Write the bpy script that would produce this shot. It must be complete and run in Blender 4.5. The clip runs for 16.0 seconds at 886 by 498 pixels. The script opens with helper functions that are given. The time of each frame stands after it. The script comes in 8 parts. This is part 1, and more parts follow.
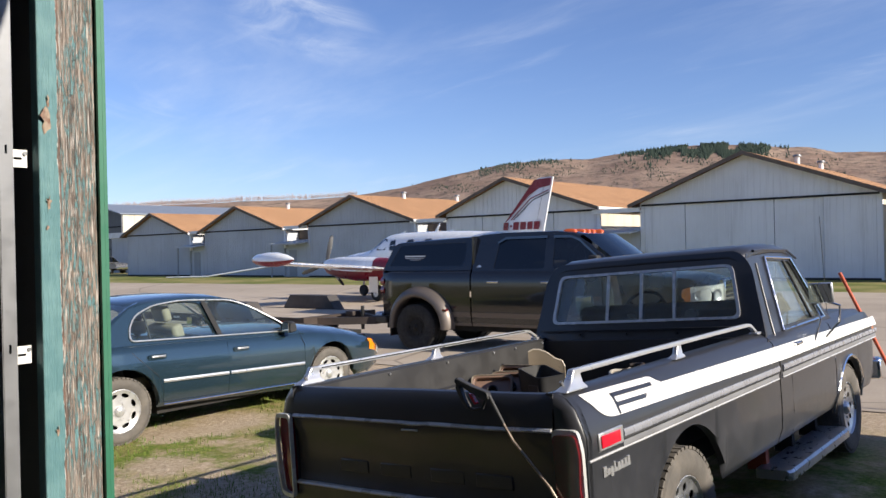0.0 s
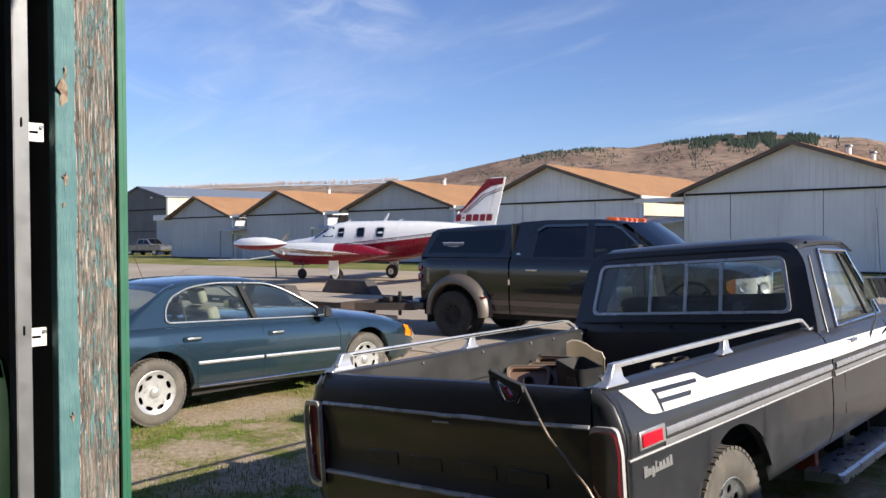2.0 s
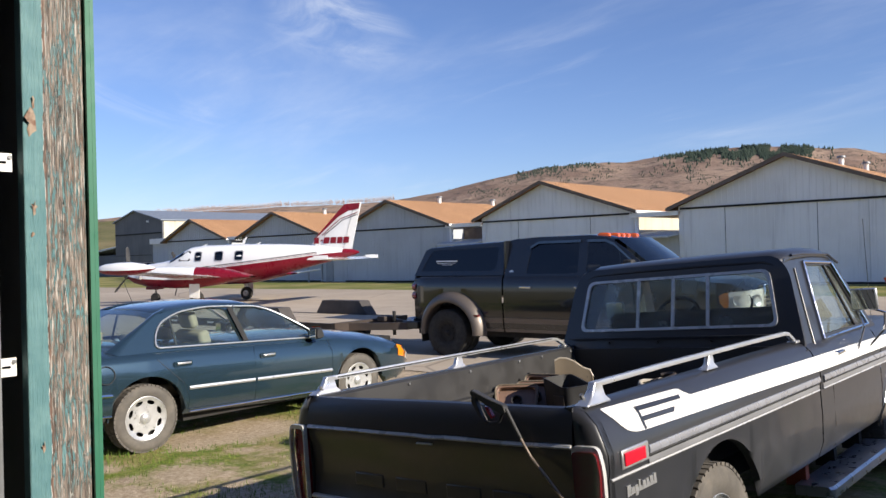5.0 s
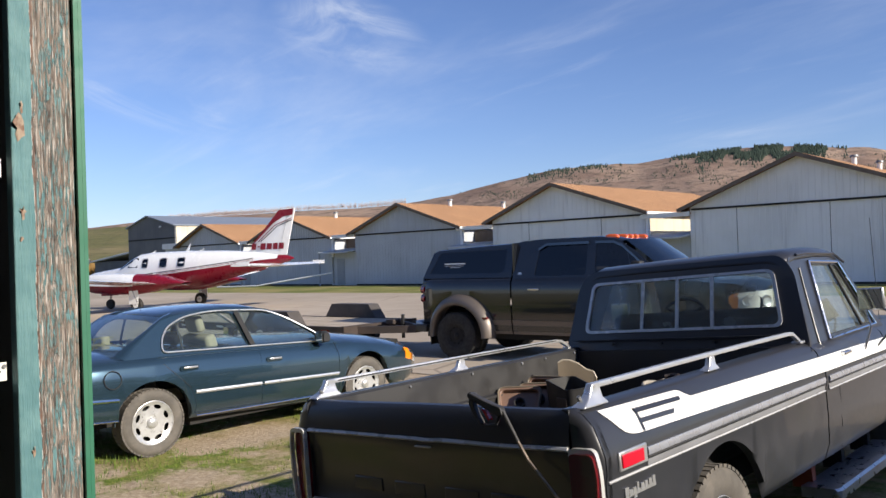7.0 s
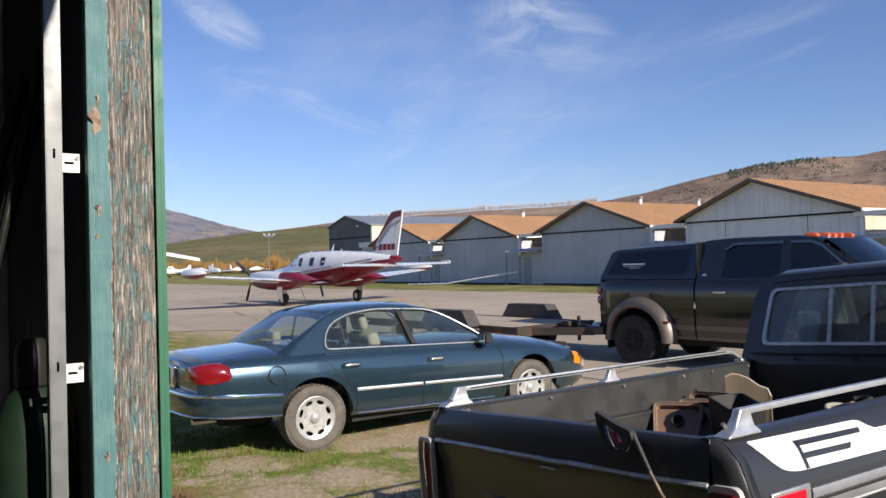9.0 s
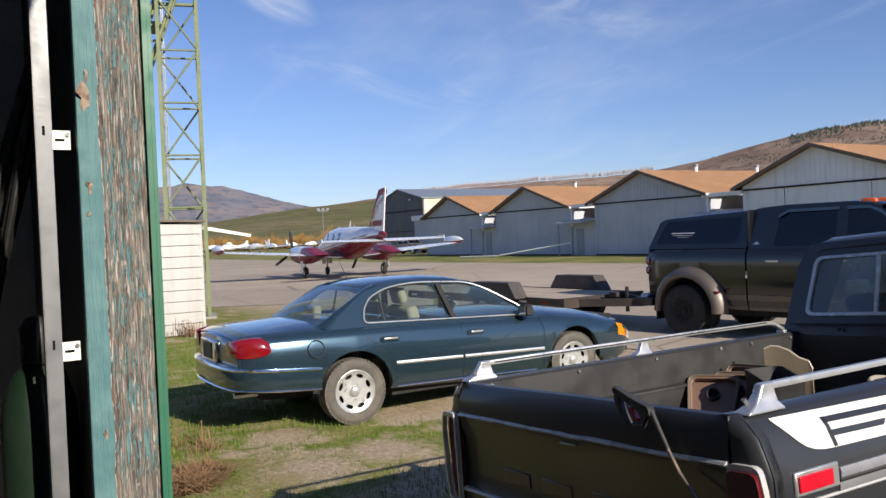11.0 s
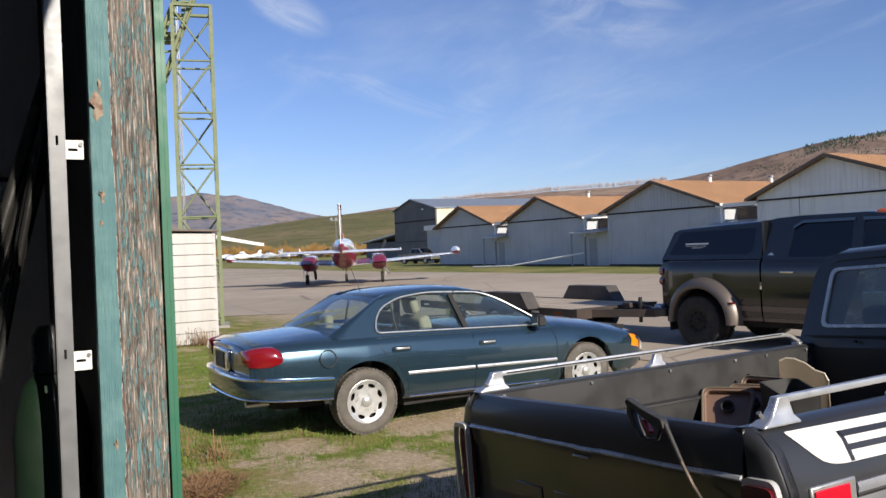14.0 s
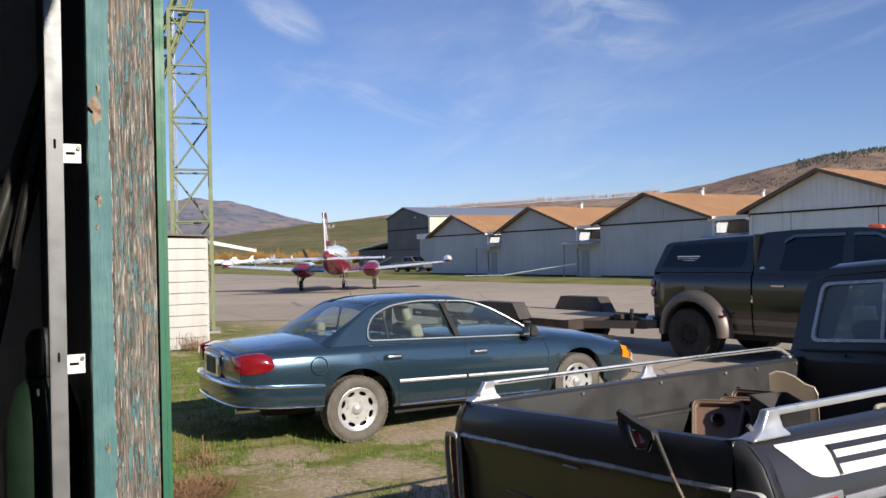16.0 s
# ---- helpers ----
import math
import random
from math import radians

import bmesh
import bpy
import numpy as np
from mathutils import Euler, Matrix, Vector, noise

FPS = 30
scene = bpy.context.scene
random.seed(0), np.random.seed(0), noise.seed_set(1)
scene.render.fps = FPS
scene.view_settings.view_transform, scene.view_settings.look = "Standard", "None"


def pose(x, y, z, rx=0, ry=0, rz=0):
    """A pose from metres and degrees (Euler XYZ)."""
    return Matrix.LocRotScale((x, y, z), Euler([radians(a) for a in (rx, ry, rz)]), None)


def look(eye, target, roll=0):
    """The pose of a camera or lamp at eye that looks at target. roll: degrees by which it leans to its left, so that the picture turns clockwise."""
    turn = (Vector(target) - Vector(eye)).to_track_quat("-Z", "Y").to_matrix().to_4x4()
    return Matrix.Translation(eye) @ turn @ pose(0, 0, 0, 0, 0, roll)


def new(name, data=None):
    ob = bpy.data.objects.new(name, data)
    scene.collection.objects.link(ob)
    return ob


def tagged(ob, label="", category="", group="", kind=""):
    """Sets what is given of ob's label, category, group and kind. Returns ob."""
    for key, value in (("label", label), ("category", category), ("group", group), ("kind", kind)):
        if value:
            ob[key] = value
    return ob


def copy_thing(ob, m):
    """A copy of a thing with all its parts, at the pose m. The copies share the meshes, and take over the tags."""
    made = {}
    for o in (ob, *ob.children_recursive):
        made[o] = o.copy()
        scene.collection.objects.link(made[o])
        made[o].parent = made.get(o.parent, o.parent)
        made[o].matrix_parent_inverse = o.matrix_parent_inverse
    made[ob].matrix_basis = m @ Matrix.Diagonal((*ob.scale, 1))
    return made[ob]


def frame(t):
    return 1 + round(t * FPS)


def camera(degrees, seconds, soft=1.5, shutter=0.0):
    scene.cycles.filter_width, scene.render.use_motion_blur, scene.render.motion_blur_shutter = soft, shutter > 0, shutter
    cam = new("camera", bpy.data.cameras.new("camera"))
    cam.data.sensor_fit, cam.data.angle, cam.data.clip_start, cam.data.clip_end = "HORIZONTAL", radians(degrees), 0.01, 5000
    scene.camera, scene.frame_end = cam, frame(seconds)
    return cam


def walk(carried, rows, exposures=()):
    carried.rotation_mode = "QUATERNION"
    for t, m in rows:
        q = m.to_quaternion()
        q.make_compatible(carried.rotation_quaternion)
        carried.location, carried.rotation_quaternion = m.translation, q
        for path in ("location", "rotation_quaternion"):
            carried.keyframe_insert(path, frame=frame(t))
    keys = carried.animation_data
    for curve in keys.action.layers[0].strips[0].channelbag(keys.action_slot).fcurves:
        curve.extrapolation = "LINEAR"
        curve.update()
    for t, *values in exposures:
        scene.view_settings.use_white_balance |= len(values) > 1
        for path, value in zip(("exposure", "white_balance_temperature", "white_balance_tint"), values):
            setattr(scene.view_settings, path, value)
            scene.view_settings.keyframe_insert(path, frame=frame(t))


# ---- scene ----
cam = camera(56.9, 16.0)
METRES, EYE, TILT, LEAN, TURN = 1.1, 1.88, 0.0, 0.0, 39.1
ROWS = [
    (0.0, 0.0, 0.0, 0.0, -0.0, -0.02, 1.3),
    (0.5, 0.0057, 0.1055, 0.0059, 1.01, 0.27, 1.37),
    (1.0, 0.0217, 0.1437, 0.0026, 2.24, 0.05, 1.47),
    (1.5, 0.0233, 0.154, -0.0024, 2.59, -0.35, 0.88),
    (2.0, 0.0173, 0.1504, -0.0069, 2.79, -0.9, 0.39),
    (2.5, 0.0193, 0.1544, -0.0095, 2.92, -1.09, 0.43),
    (3.0, 0.025, 0.1473, 0.0009, 3.04, -0.35, 0.64),
    (3.5, 0.0274, 0.1459, 0.0009, 3.25, 0.34, 0.83),
    (4.0, 0.0512, 0.1469, 0.003, 2.83, 0.36, 1.22),
    (6.5, 0.138, 0.1729, -0.0015, 2.85, 0.39, 1.86),
    (7.0, 0.1562, 0.1735, -0.0033, 3.45, 0.59, 1.93),
    (7.5, 0.163, 0.1638, -0.0009, 3.97, 0.66, 2.22),
    (8.0, 0.2232, 0.2036, -0.0049, 6.01, 0.61, 2.95),
    (8.5, 0.2765, 0.3618, -0.0174, 11.48, 0.84, 1.76),
    (9.0, 0.3753, 0.5288, -0.0063, 16.75, 0.92, 1.51),
    (11.5, 0.4991, 0.6538, -0.0127, 20.8, -1.0, 2.39),
    (12.0, 0.4933, 0.6461, -0.01, 21.33, -0.89, 2.31),
    (12.5, 0.4924, 0.6486, -0.0082, 21.76, -0.46, 2.33),
    (13.0, 0.4941, 0.6567, -0.0095, 21.79, -0.36, 2.39),
    (13.5, 0.4943, 0.6649, -0.0105, 21.62, -0.25, 2.34),
    (14.0, 0.4952, 0.6652, -0.0106, 21.41, -0.16, 2.22),
    (14.5, 0.4947, 0.6615, -0.01, 21.32, -0.07, 2.07),
    (15.0, 0.4948, 0.6588, -0.0099, 21.21, 0.08, 1.84),
    (15.5, 0.495, 0.6548, -0.0101, 21.02, 0.22, 1.51),
    (16.0, 0.4939, 0.6508, -0.0092, 20.88, 0.43, 1.33),
]
walk(cam, [(t, pose(0, 0, EYE, TILT, LEAN, TURN) @ pose(METRES * x, METRES * y, METRES * z, 90 + pitch, roll, yaw)) for t, x, y, z, yaw, pitch, roll in ROWS],
     [(0.0, 0.66), (4.0, 0.62), (7.0, 0.56), (9.0, 0.44), (11.3, 0.38), (16.0, 0.38)])
# ---------------------------------------------------------------- world, sun, exposure
SUN_TO = Vector((0.885, 0.135, 0.445)).normalized()
world = bpy.data.worlds.new("sky")
scene.world = world
world.use_nodes = True
wn, wl = world.node_tree.nodes, world.node_tree.links
sky = wn.new("ShaderNodeTexSky")
sky.sky_type, sky.sun_disc = "NISHITA", False
sky.sun_elevation = math.asin(SUN_TO.z)
sky.sun_rotation = math.atan2(SUN_TO.x, SUN_TO.y)
sky.altitude, sky.air_density, sky.dust_density, sky.ozone_density = 400, 1.0, 0.3, 3.5
wcoord = wn.new("ShaderNodeTexCoord")


def cirrus(turn, squash, scale, lo, hi, seed):
    """Streaky thin cloud cover over the whole dome."""
    sep = wn.new("ShaderNodeSeparateXYZ")
    wl.new(wcoord.outputs["Generated"], sep.inputs[0])
    up = wn.new("ShaderNodeMath")
    up.operation = "ADD"
    up.inputs[1].default_value = 0.18
    wl.new(sep.outputs["Z"], up.inputs[0])
    flat = wn.new("ShaderNodeVectorMath")
    flat.operation = "DIVIDE"
    comb = wn.new("ShaderNodeCombineXYZ")
    for k in range(3):
        wl.new(up.outputs[0], comb.inputs[k])
    wl.new(wcoord.outputs["Generated"], flat.inputs[0])
    wl.new(comb.outputs[0], flat.inputs[1])
    mp = wn.new("ShaderNodeMapping")
    mp.inputs["Rotation"].default_value = (0, 0, radians(turn))
    mp.inputs["Scale"].default_value = (1, squash, 0.0)
    mp.inputs["Location"].default_value = (seed, seed * 0.7, 0)
    wl.new(flat.outputs[0], mp.inputs["Vector"])
    nz = wn.new("ShaderNodeTexNoise")
    nz.inputs["Scale"].default_value, nz.inputs["Detail"].default_value = scale, 8
    nz.inputs["Roughness"].default_value, nz.inputs["Distortion"].default_value = 0.6, 0.5
    wl.new(mp.outputs[0], nz.inputs["Vector"])
    mr = wn.new("ShaderNodeMapRange")
    mr.inputs["From Min"].default_value, mr.inputs["From Max"].default_value = lo, hi
    mr.interpolation_type = "SMOOTHSTEP"
    wl.new(nz.outputs["Fac"], mr.inputs["Value"])
    return mr.outputs[0]


streaks = cirrus(35, 3.2, 1.3, 0.52, 0.85, 3.1)
veil = cirrus(28, 1.7, 0.6, 0.48, 0.8, 8.7)
def wisp(towards, wide, tall, lean, lo, hi):
    """A feathered patch of cirrus round one bearing."""
    d = Vector(towards).normalized()
    east = Vector((d.y, -d.x, 0)).normalized()
    north = east.cross(d)
    a, b = math.cos(radians(lean)), math.sin(radians(lean))
    total = None
    for axis, size in ((east * a + north * b, wide), (north * a - east * b, tall)):
        dot = wn.new("ShaderNodeVectorMath")
        dot.operation = "DOT_PRODUCT"
        dot.inputs[1].default_value = axis / size
        wl.new(wcoord.outputs["Generated"], dot.inputs[0])
        sq = wn.new("ShaderNodeMath")
        sq.operation = "POWER"
        sq.inputs[1].default_value = 2.0
        ab = wn.new("ShaderNodeMath")
        ab.operation = "ABSOLUTE"
        wl.new(dot.outputs["Value"], ab.inputs[0])
        wl.new(ab.outputs[0], sq.inputs[0])
        if total is None:
            total = sq.outputs[0]
        else:
            add = wn.new("ShaderNodeMath")
            wl.new(total, add.inputs[0])
            wl.new(sq.outputs[0], add.inputs[1])
            total = add.outputs[0]
    front = wn.new("ShaderNodeVectorMath")
    front.operation = "DOT_PRODUCT"
    front.inputs[1].default_value = d
    wl.new(wcoord.outputs["Generated"], front.inputs[0])
    ahead = wn.new("ShaderNodeMath")
    ahead.operation = "GREATER_THAN"
    ahead.inputs[1].default_value = 0.0
    wl.new(front.outputs["Value"], ahead.inputs[0])
    mask = wn.new("ShaderNodeMapRange")
    mask.interpolation_type = "SMOOTHSTEP"
    mask.inputs["From Min"].default_value, mask.inputs["From Max"].default_value = 1.0, 0.0
    wl.new(total, mask.inputs["Value"])
    mp = wn.new("ShaderNodeMapping")
    mp.vector_type = "TEXTURE"
    turn = Matrix((east * a + north * b, north * a - east * b, d)).transposed().to_euler()
    mp.inputs["Rotation"].default_value = turn
    mp.inputs["Scale"].default_value = (0.16, 0.045, 1)
    wl.new(wcoord.outputs["Generated"], mp.inputs["Vector"])
    nz = wn.new("ShaderNodeTexNoise")
    nz.inputs["Scale"].default_value, nz.inputs["Detail"].default_value = 1.0, 9
    nz.inputs["Roughness"].default_value, nz.inputs["Distortion"].default_value = 0.62, 0.9
    wl.new(mp.outputs[0], nz.inputs["Vector"])
    fea = wn.new("ShaderNodeMapRange")
    fea.interpolation_type = "SMOOTHSTEP"
    fea.inputs["From Min"].default_value, fea.inputs["From Max"].default_value = lo, hi
    wl.new(nz.outputs["Fac"], fea.inputs["Value"])
    out = wn.new("ShaderNodeMath")
    out.operation = "MULTIPLY"
    wl.new(mask.outputs[0], out.inputs[0])
    wl.new(fea.outputs[0], out.inputs[1])
    once = wn.new("ShaderNodeMath")
    once.operation = "MULTIPLY"
    wl.new(out.outputs[0], once.inputs[0])
    wl.new(ahead.outputs[0], once.inputs[1])
    return once.outputs[0]


both = wn.new("ShaderNodeMath")
both.operation = "MULTIPLY_ADD"
both.inputs[1].default_value = 0.2
wl.new(streaks, both.inputs[0])
cover = both.outputs[0]
for spec in (((-0.722, 0.641, 0.268), 0.105, 0.050, -16, 0.30, 0.75), ((-0.908, 0.314, 0.285), 0.065, 0.028, -28, 0.34, 0.85), ((-0.880, 0.43, 0.190), 0.16, 0.030, -14, 0.42, 0.9)):
    more = wn.new("ShaderNodeMath")
    more.operation = "MULTIPLY_ADD"
    more.inputs[1].default_value = 0.6
    more.use_clamp = True
    wl.new(wisp(*spec), more.inputs[0])
    wl.new(cover, more.inputs[2])
    cover = more.outputs[0]
thin = wn.new("ShaderNodeMath")
thin.operation = "MULTIPLY"
thin.inputs[1].default_value = 0.22
wl.new(veil, thin.inputs[0])
wl.new(thin.outputs[0], both.inputs[2])
cloud_mix = wn.new("ShaderNodeMix")
cloud_mix.data_type = "RGBA"
wl.new(cover, cloud_mix.inputs["Factor"])
wl.new(sky.outputs[0], cloud_mix.inputs["A"])
cloud_mix.inputs["B"].default_value = (7.6, 8.0, 8.8, 1)
tint = wn.new("ShaderNodeMix")
tint.data_type, tint.blend_type = "RGBA", "MULTIPLY"
tint.inputs["Factor"].default_value = 1.0
tint.inputs["B"].default_value = (0.965, 0.965, 1.20, 1)
wl.new(sky.outputs[0], tint.inputs["A"])
wl.new(tint.outputs["Result"], cloud_mix.inputs["A"])
background = wn["Background"]
background.inputs["Strength"].default_value = 0.080
wl.new(cloud_mix.outputs["Result"], background.inputs["Color"])
sun = new("sun", bpy.data.lights.new("sun", "SUN"))
sun.data.energy, sun.data.angle, sun.data.color = 5.0, radians(0.55), (1.0, 0.91, 0.78)
sun.matrix_world = look(SUN_TO * 60, (0, 0, 0))


# ---------------------------------------------------------------- materials
class Nodes:
    """Short hand for building one material."""

    def __init__(self, name):
        self.m = bpy.data.materials.new(name)
        self.m.use_nodes = True
        self.t = self.m.node_tree
        self.b = self.t.nodes["Principled BSDF"]
        self.out = self.t.nodes["Material Output"]
        self.coord = self.t.nodes.new("ShaderNodeTexCoord").outputs["Object"]

    def add(self, kind, **inputs):
        n = self.t.nodes.new(kind)
        for k, v in inputs.items():
            self.put(n.inputs[k.replace("_", " ")], v)
        return n

    def put(self, socket, v):
        if isinstance(v, bpy.types.NodeSocket):
            self.t.links.new(v, socket)
        else:
            socket.default_value = v

    def noise(self, scale, detail=5, rough=0.55, squash=(1, 1, 1), distort=0.0, turn=0.0):
        mp = self.add("ShaderNodeMapping", Vector=self.coord, Scale=squash, Rotation=(0, 0, radians(turn)))
        n = self.add("ShaderNodeTexNoise", Vector=mp.outputs[0], Scale=scale, Detail=detail, Roughness=rough, Distortion=distort)
        return n.outputs["Fac"]

    def ramp(self, value, lo, hi, a=0.0, b=1.0):
        n = self.add("ShaderNodeMapRange", Value=value)
        n.interpolation_type = "SMOOTHSTEP"
        for k, v in (("From Min", lo), ("From Max", hi), ("To Min", a), ("To Max", b)):
            n.inputs[k].default_value = v
        return n.outputs[0]

    def mix(self, fac, a, b):
        n = self.t.nodes.new("ShaderNodeMix")
        n.data_type = "RGBA"
        self.put(n.inputs["Factor"], fac)
        for k, v in (("A", a), ("B", b)):
            self.put(n.inputs[k], (*v, 1) if isinstance(v, tuple) else v)
        return n.outputs["Result"]

    def maths(self, op, a, b=0.0):
        n = self.t.nodes.new("ShaderNodeMath")
        n.operation = op
        self.put(n.inputs[0], a)
        self.put(n.inputs[1], b)
        return n.outputs[0]

    def axis(self, k):
        return self.add("ShaderNodeSeparateXYZ", Vector=self.coord).outputs[k]

    def bump(self, height, strength, distance=0.01):
        n = self.add("ShaderNodeBump", Height=height, Strength=strength, Distance=distance)
        self.t.links.new(n.outputs[0], self.b.inputs["Normal"])

    def done(self, colour, rough=0.6, metal=0.0, coat=0.0, spec=0.5):
        self.put(self.b.inputs["Base Color"], (*colour, 1) if isinstance(colour, tuple) else colour)
        self.put(self.b.inputs["Roughness"], rough)
        self.b.inputs["Metallic"].default_value = metal
        self.b.inputs["Coat Weight"].default_value = coat
        self.b.inputs["Coat Roughness"].default_value = 0.04
        self.b.inputs["Specular IOR Level"].default_value = spec
        return self.m


def worn(name, colour, other, rough=0.6, metal=0.0, big=1.5, fine=40, amount=0.6, bump=0.15, coat=0.0, spec=0.5, depth=0.004, spread=0.12):
    """A surface that varies at two scales, with a fine relief and uneven gloss."""
    n = Nodes(name)
    a = n.ramp(n.noise(big, 6), 0.38, 0.68)
    b = n.noise(fine, 4, 0.6)
    fac = n.maths("MULTIPLY", n.maths("ADD", n.maths("MULTIPLY", a, 0.65), n.maths("MULTIPLY", b, 0.35)), amount)
    if bump:
        n.bump(b, bump, depth)
    return n.done(n.mix(fac, colour, other), n.ramp(n.noise(big * 3, 4), 0.3, 0.7, max(0.02, rough - spread), min(1, rough + spread)), metal, coat, spec)


def pane_material(name, tint, dust=0.0):
    """Clear or tinted pane: see-through, glossy towards grazing, with a film of dust."""
    n = Nodes(name)
    facing = n.add("ShaderNodeLayerWeight", Blend=0.5).outputs["Facing"]
    f = n.maths("ADD", n.maths("MULTIPLY", n.maths("POWER", facing, 5.0), 0.9), 0.06)
    t = n.add("ShaderNodeBsdfTransparent", Color=(*tint, 1)).outputs[0]
    g = n.add("ShaderNodeBsdfGlossy", Roughness=0.015, Color=(1, 1, 1, 1)).outputs[0]
    if dust:
        film = n.add("ShaderNodeBsdfDiffuse", Color=(0.40, 0.44, 0.41, 1)).outputs[0]
        back = n.add("ShaderNodeBsdfTranslucent", Color=(0.42, 0.43, 0.41, 1)).outputs[0]
        y = n.add("ShaderNodeMixShader", Fac=0.5)
        n.put(y.inputs[1], film), n.put(y.inputs[2], back)
        z = n.add("ShaderNodeMixShader", Fac=n.ramp(n.noise(5, 5), 0.3, 0.75, dust * 0.5, dust * 1.4))
        n.put(z.inputs[1], t), n.put(z.inputs[2], y.outputs[0])
        t = z.outputs[0]
    x = n.add("ShaderNodeMixShader")
    n.put(x.inputs[0], f), n.put(x.inputs[1], t), n.put(x.inputs[2], g)
    n.t.links.new(x.outputs[0], n.out.inputs["Surface"])
    return n.m


def jamb_material():
    """Weathered board: bare grey-brown wood, flecks of teal paint left in the grain, a smooth painted strip towards the inside."""
    n = Nodes("weathered_jamb")
    y = n.axis("Y")
    grain = n.noise(26, 7, 0.68, (1, 2.6, 0.16), 0.8)
    fine = n.noise(90, 5, 0.7, (1, 2.2, 0.1), 0.4)
    knots = n.noise(5, 3, 0.5, (1, 1.3, 0.5), 1.8)
    wood = n.mix(n.ramp(grain, 0.35, 0.66), (0.070, 0.054, 0.046), (0.29, 0.24, 0.20))
    wood = n.mix(n.ramp(fine, 0.5, 0.64), wood, (0.50, 0.46, 0.42))
    wood = n.mix(n.ramp(knots, 0.58, 0.72, 0, 0.6), wood, (0.15, 0.085, 0.05))
    edge = n.maths("ADD", y, n.maths("MULTIPLY", n.maths("SUBTRACT", n.noise(7, 6, 0.7, (1, 0.3, 0.55), 0.6), 0.5), 0.030))
    strip = n.ramp(edge, 0.0595, 0.0605, 1, 0)
    flecks = n.maths("MULTIPLY", n.ramp(n.noise(58, 7, 0.75, (1, 2.0, 0.22), 0.7), 0.515, 0.545), n.ramp(n.noise(4.5, 4), 0.34, 0.56, 0.3, 1))
    paint_fac = n.maths("MAXIMUM", strip, flecks)
    teal = n.mix(n.ramp(n.noise(12, 5), 0.35, 0.7), (0.10, 0.215, 0.23), (0.145, 0.275, 0.285))
    white = n.ramp(n.noise(48, 6, 0.7, (1, 2, 0.3), 0.5), 0.61, 0.65)
    col = n.mix(paint_fac, n.mix(n.maths("MULTIPLY", white, 0.8), wood, (0.5, 0.47, 0.42)), teal)
    rim = n.maths("MULTIPLY", n.ramp(edge, 0.0592, 0.0600), n.ramp(edge, 0.0612, 0.0620, 1, 0))
    rim = n.maths("MULTIPLY", rim, n.ramp(n.noise(30, 4), 0.44, 0.56))
    peel = n.maths("MULTIPLY", n.ramp(edge, 0.0600, 0.0606), n.ramp(n.maths("ADD", edge, n.maths("MULTIPLY", n.noise(11, 3, 0.5, (1, 0.4, 0.5)), 0.03)), 0.079, 0.083, 1, 0))
    col = n.mix(n.maths("MULTIPLY", peel, 0.75), col, (0.15, 0.075, 0.05))
    col = n.mix(rim, col, (0.62, 0.59, 0.55))
    n.bump(n.maths("ADD", n.maths("MULTIPLY", paint_fac, 0.8), n.maths("ADD", n.maths("MULTIPLY", grain, 0.9), fine)), 0.9, 0.006)
    return n.done(col, n.ramp(paint_fac, 0, 1, 0.85, 0.5))


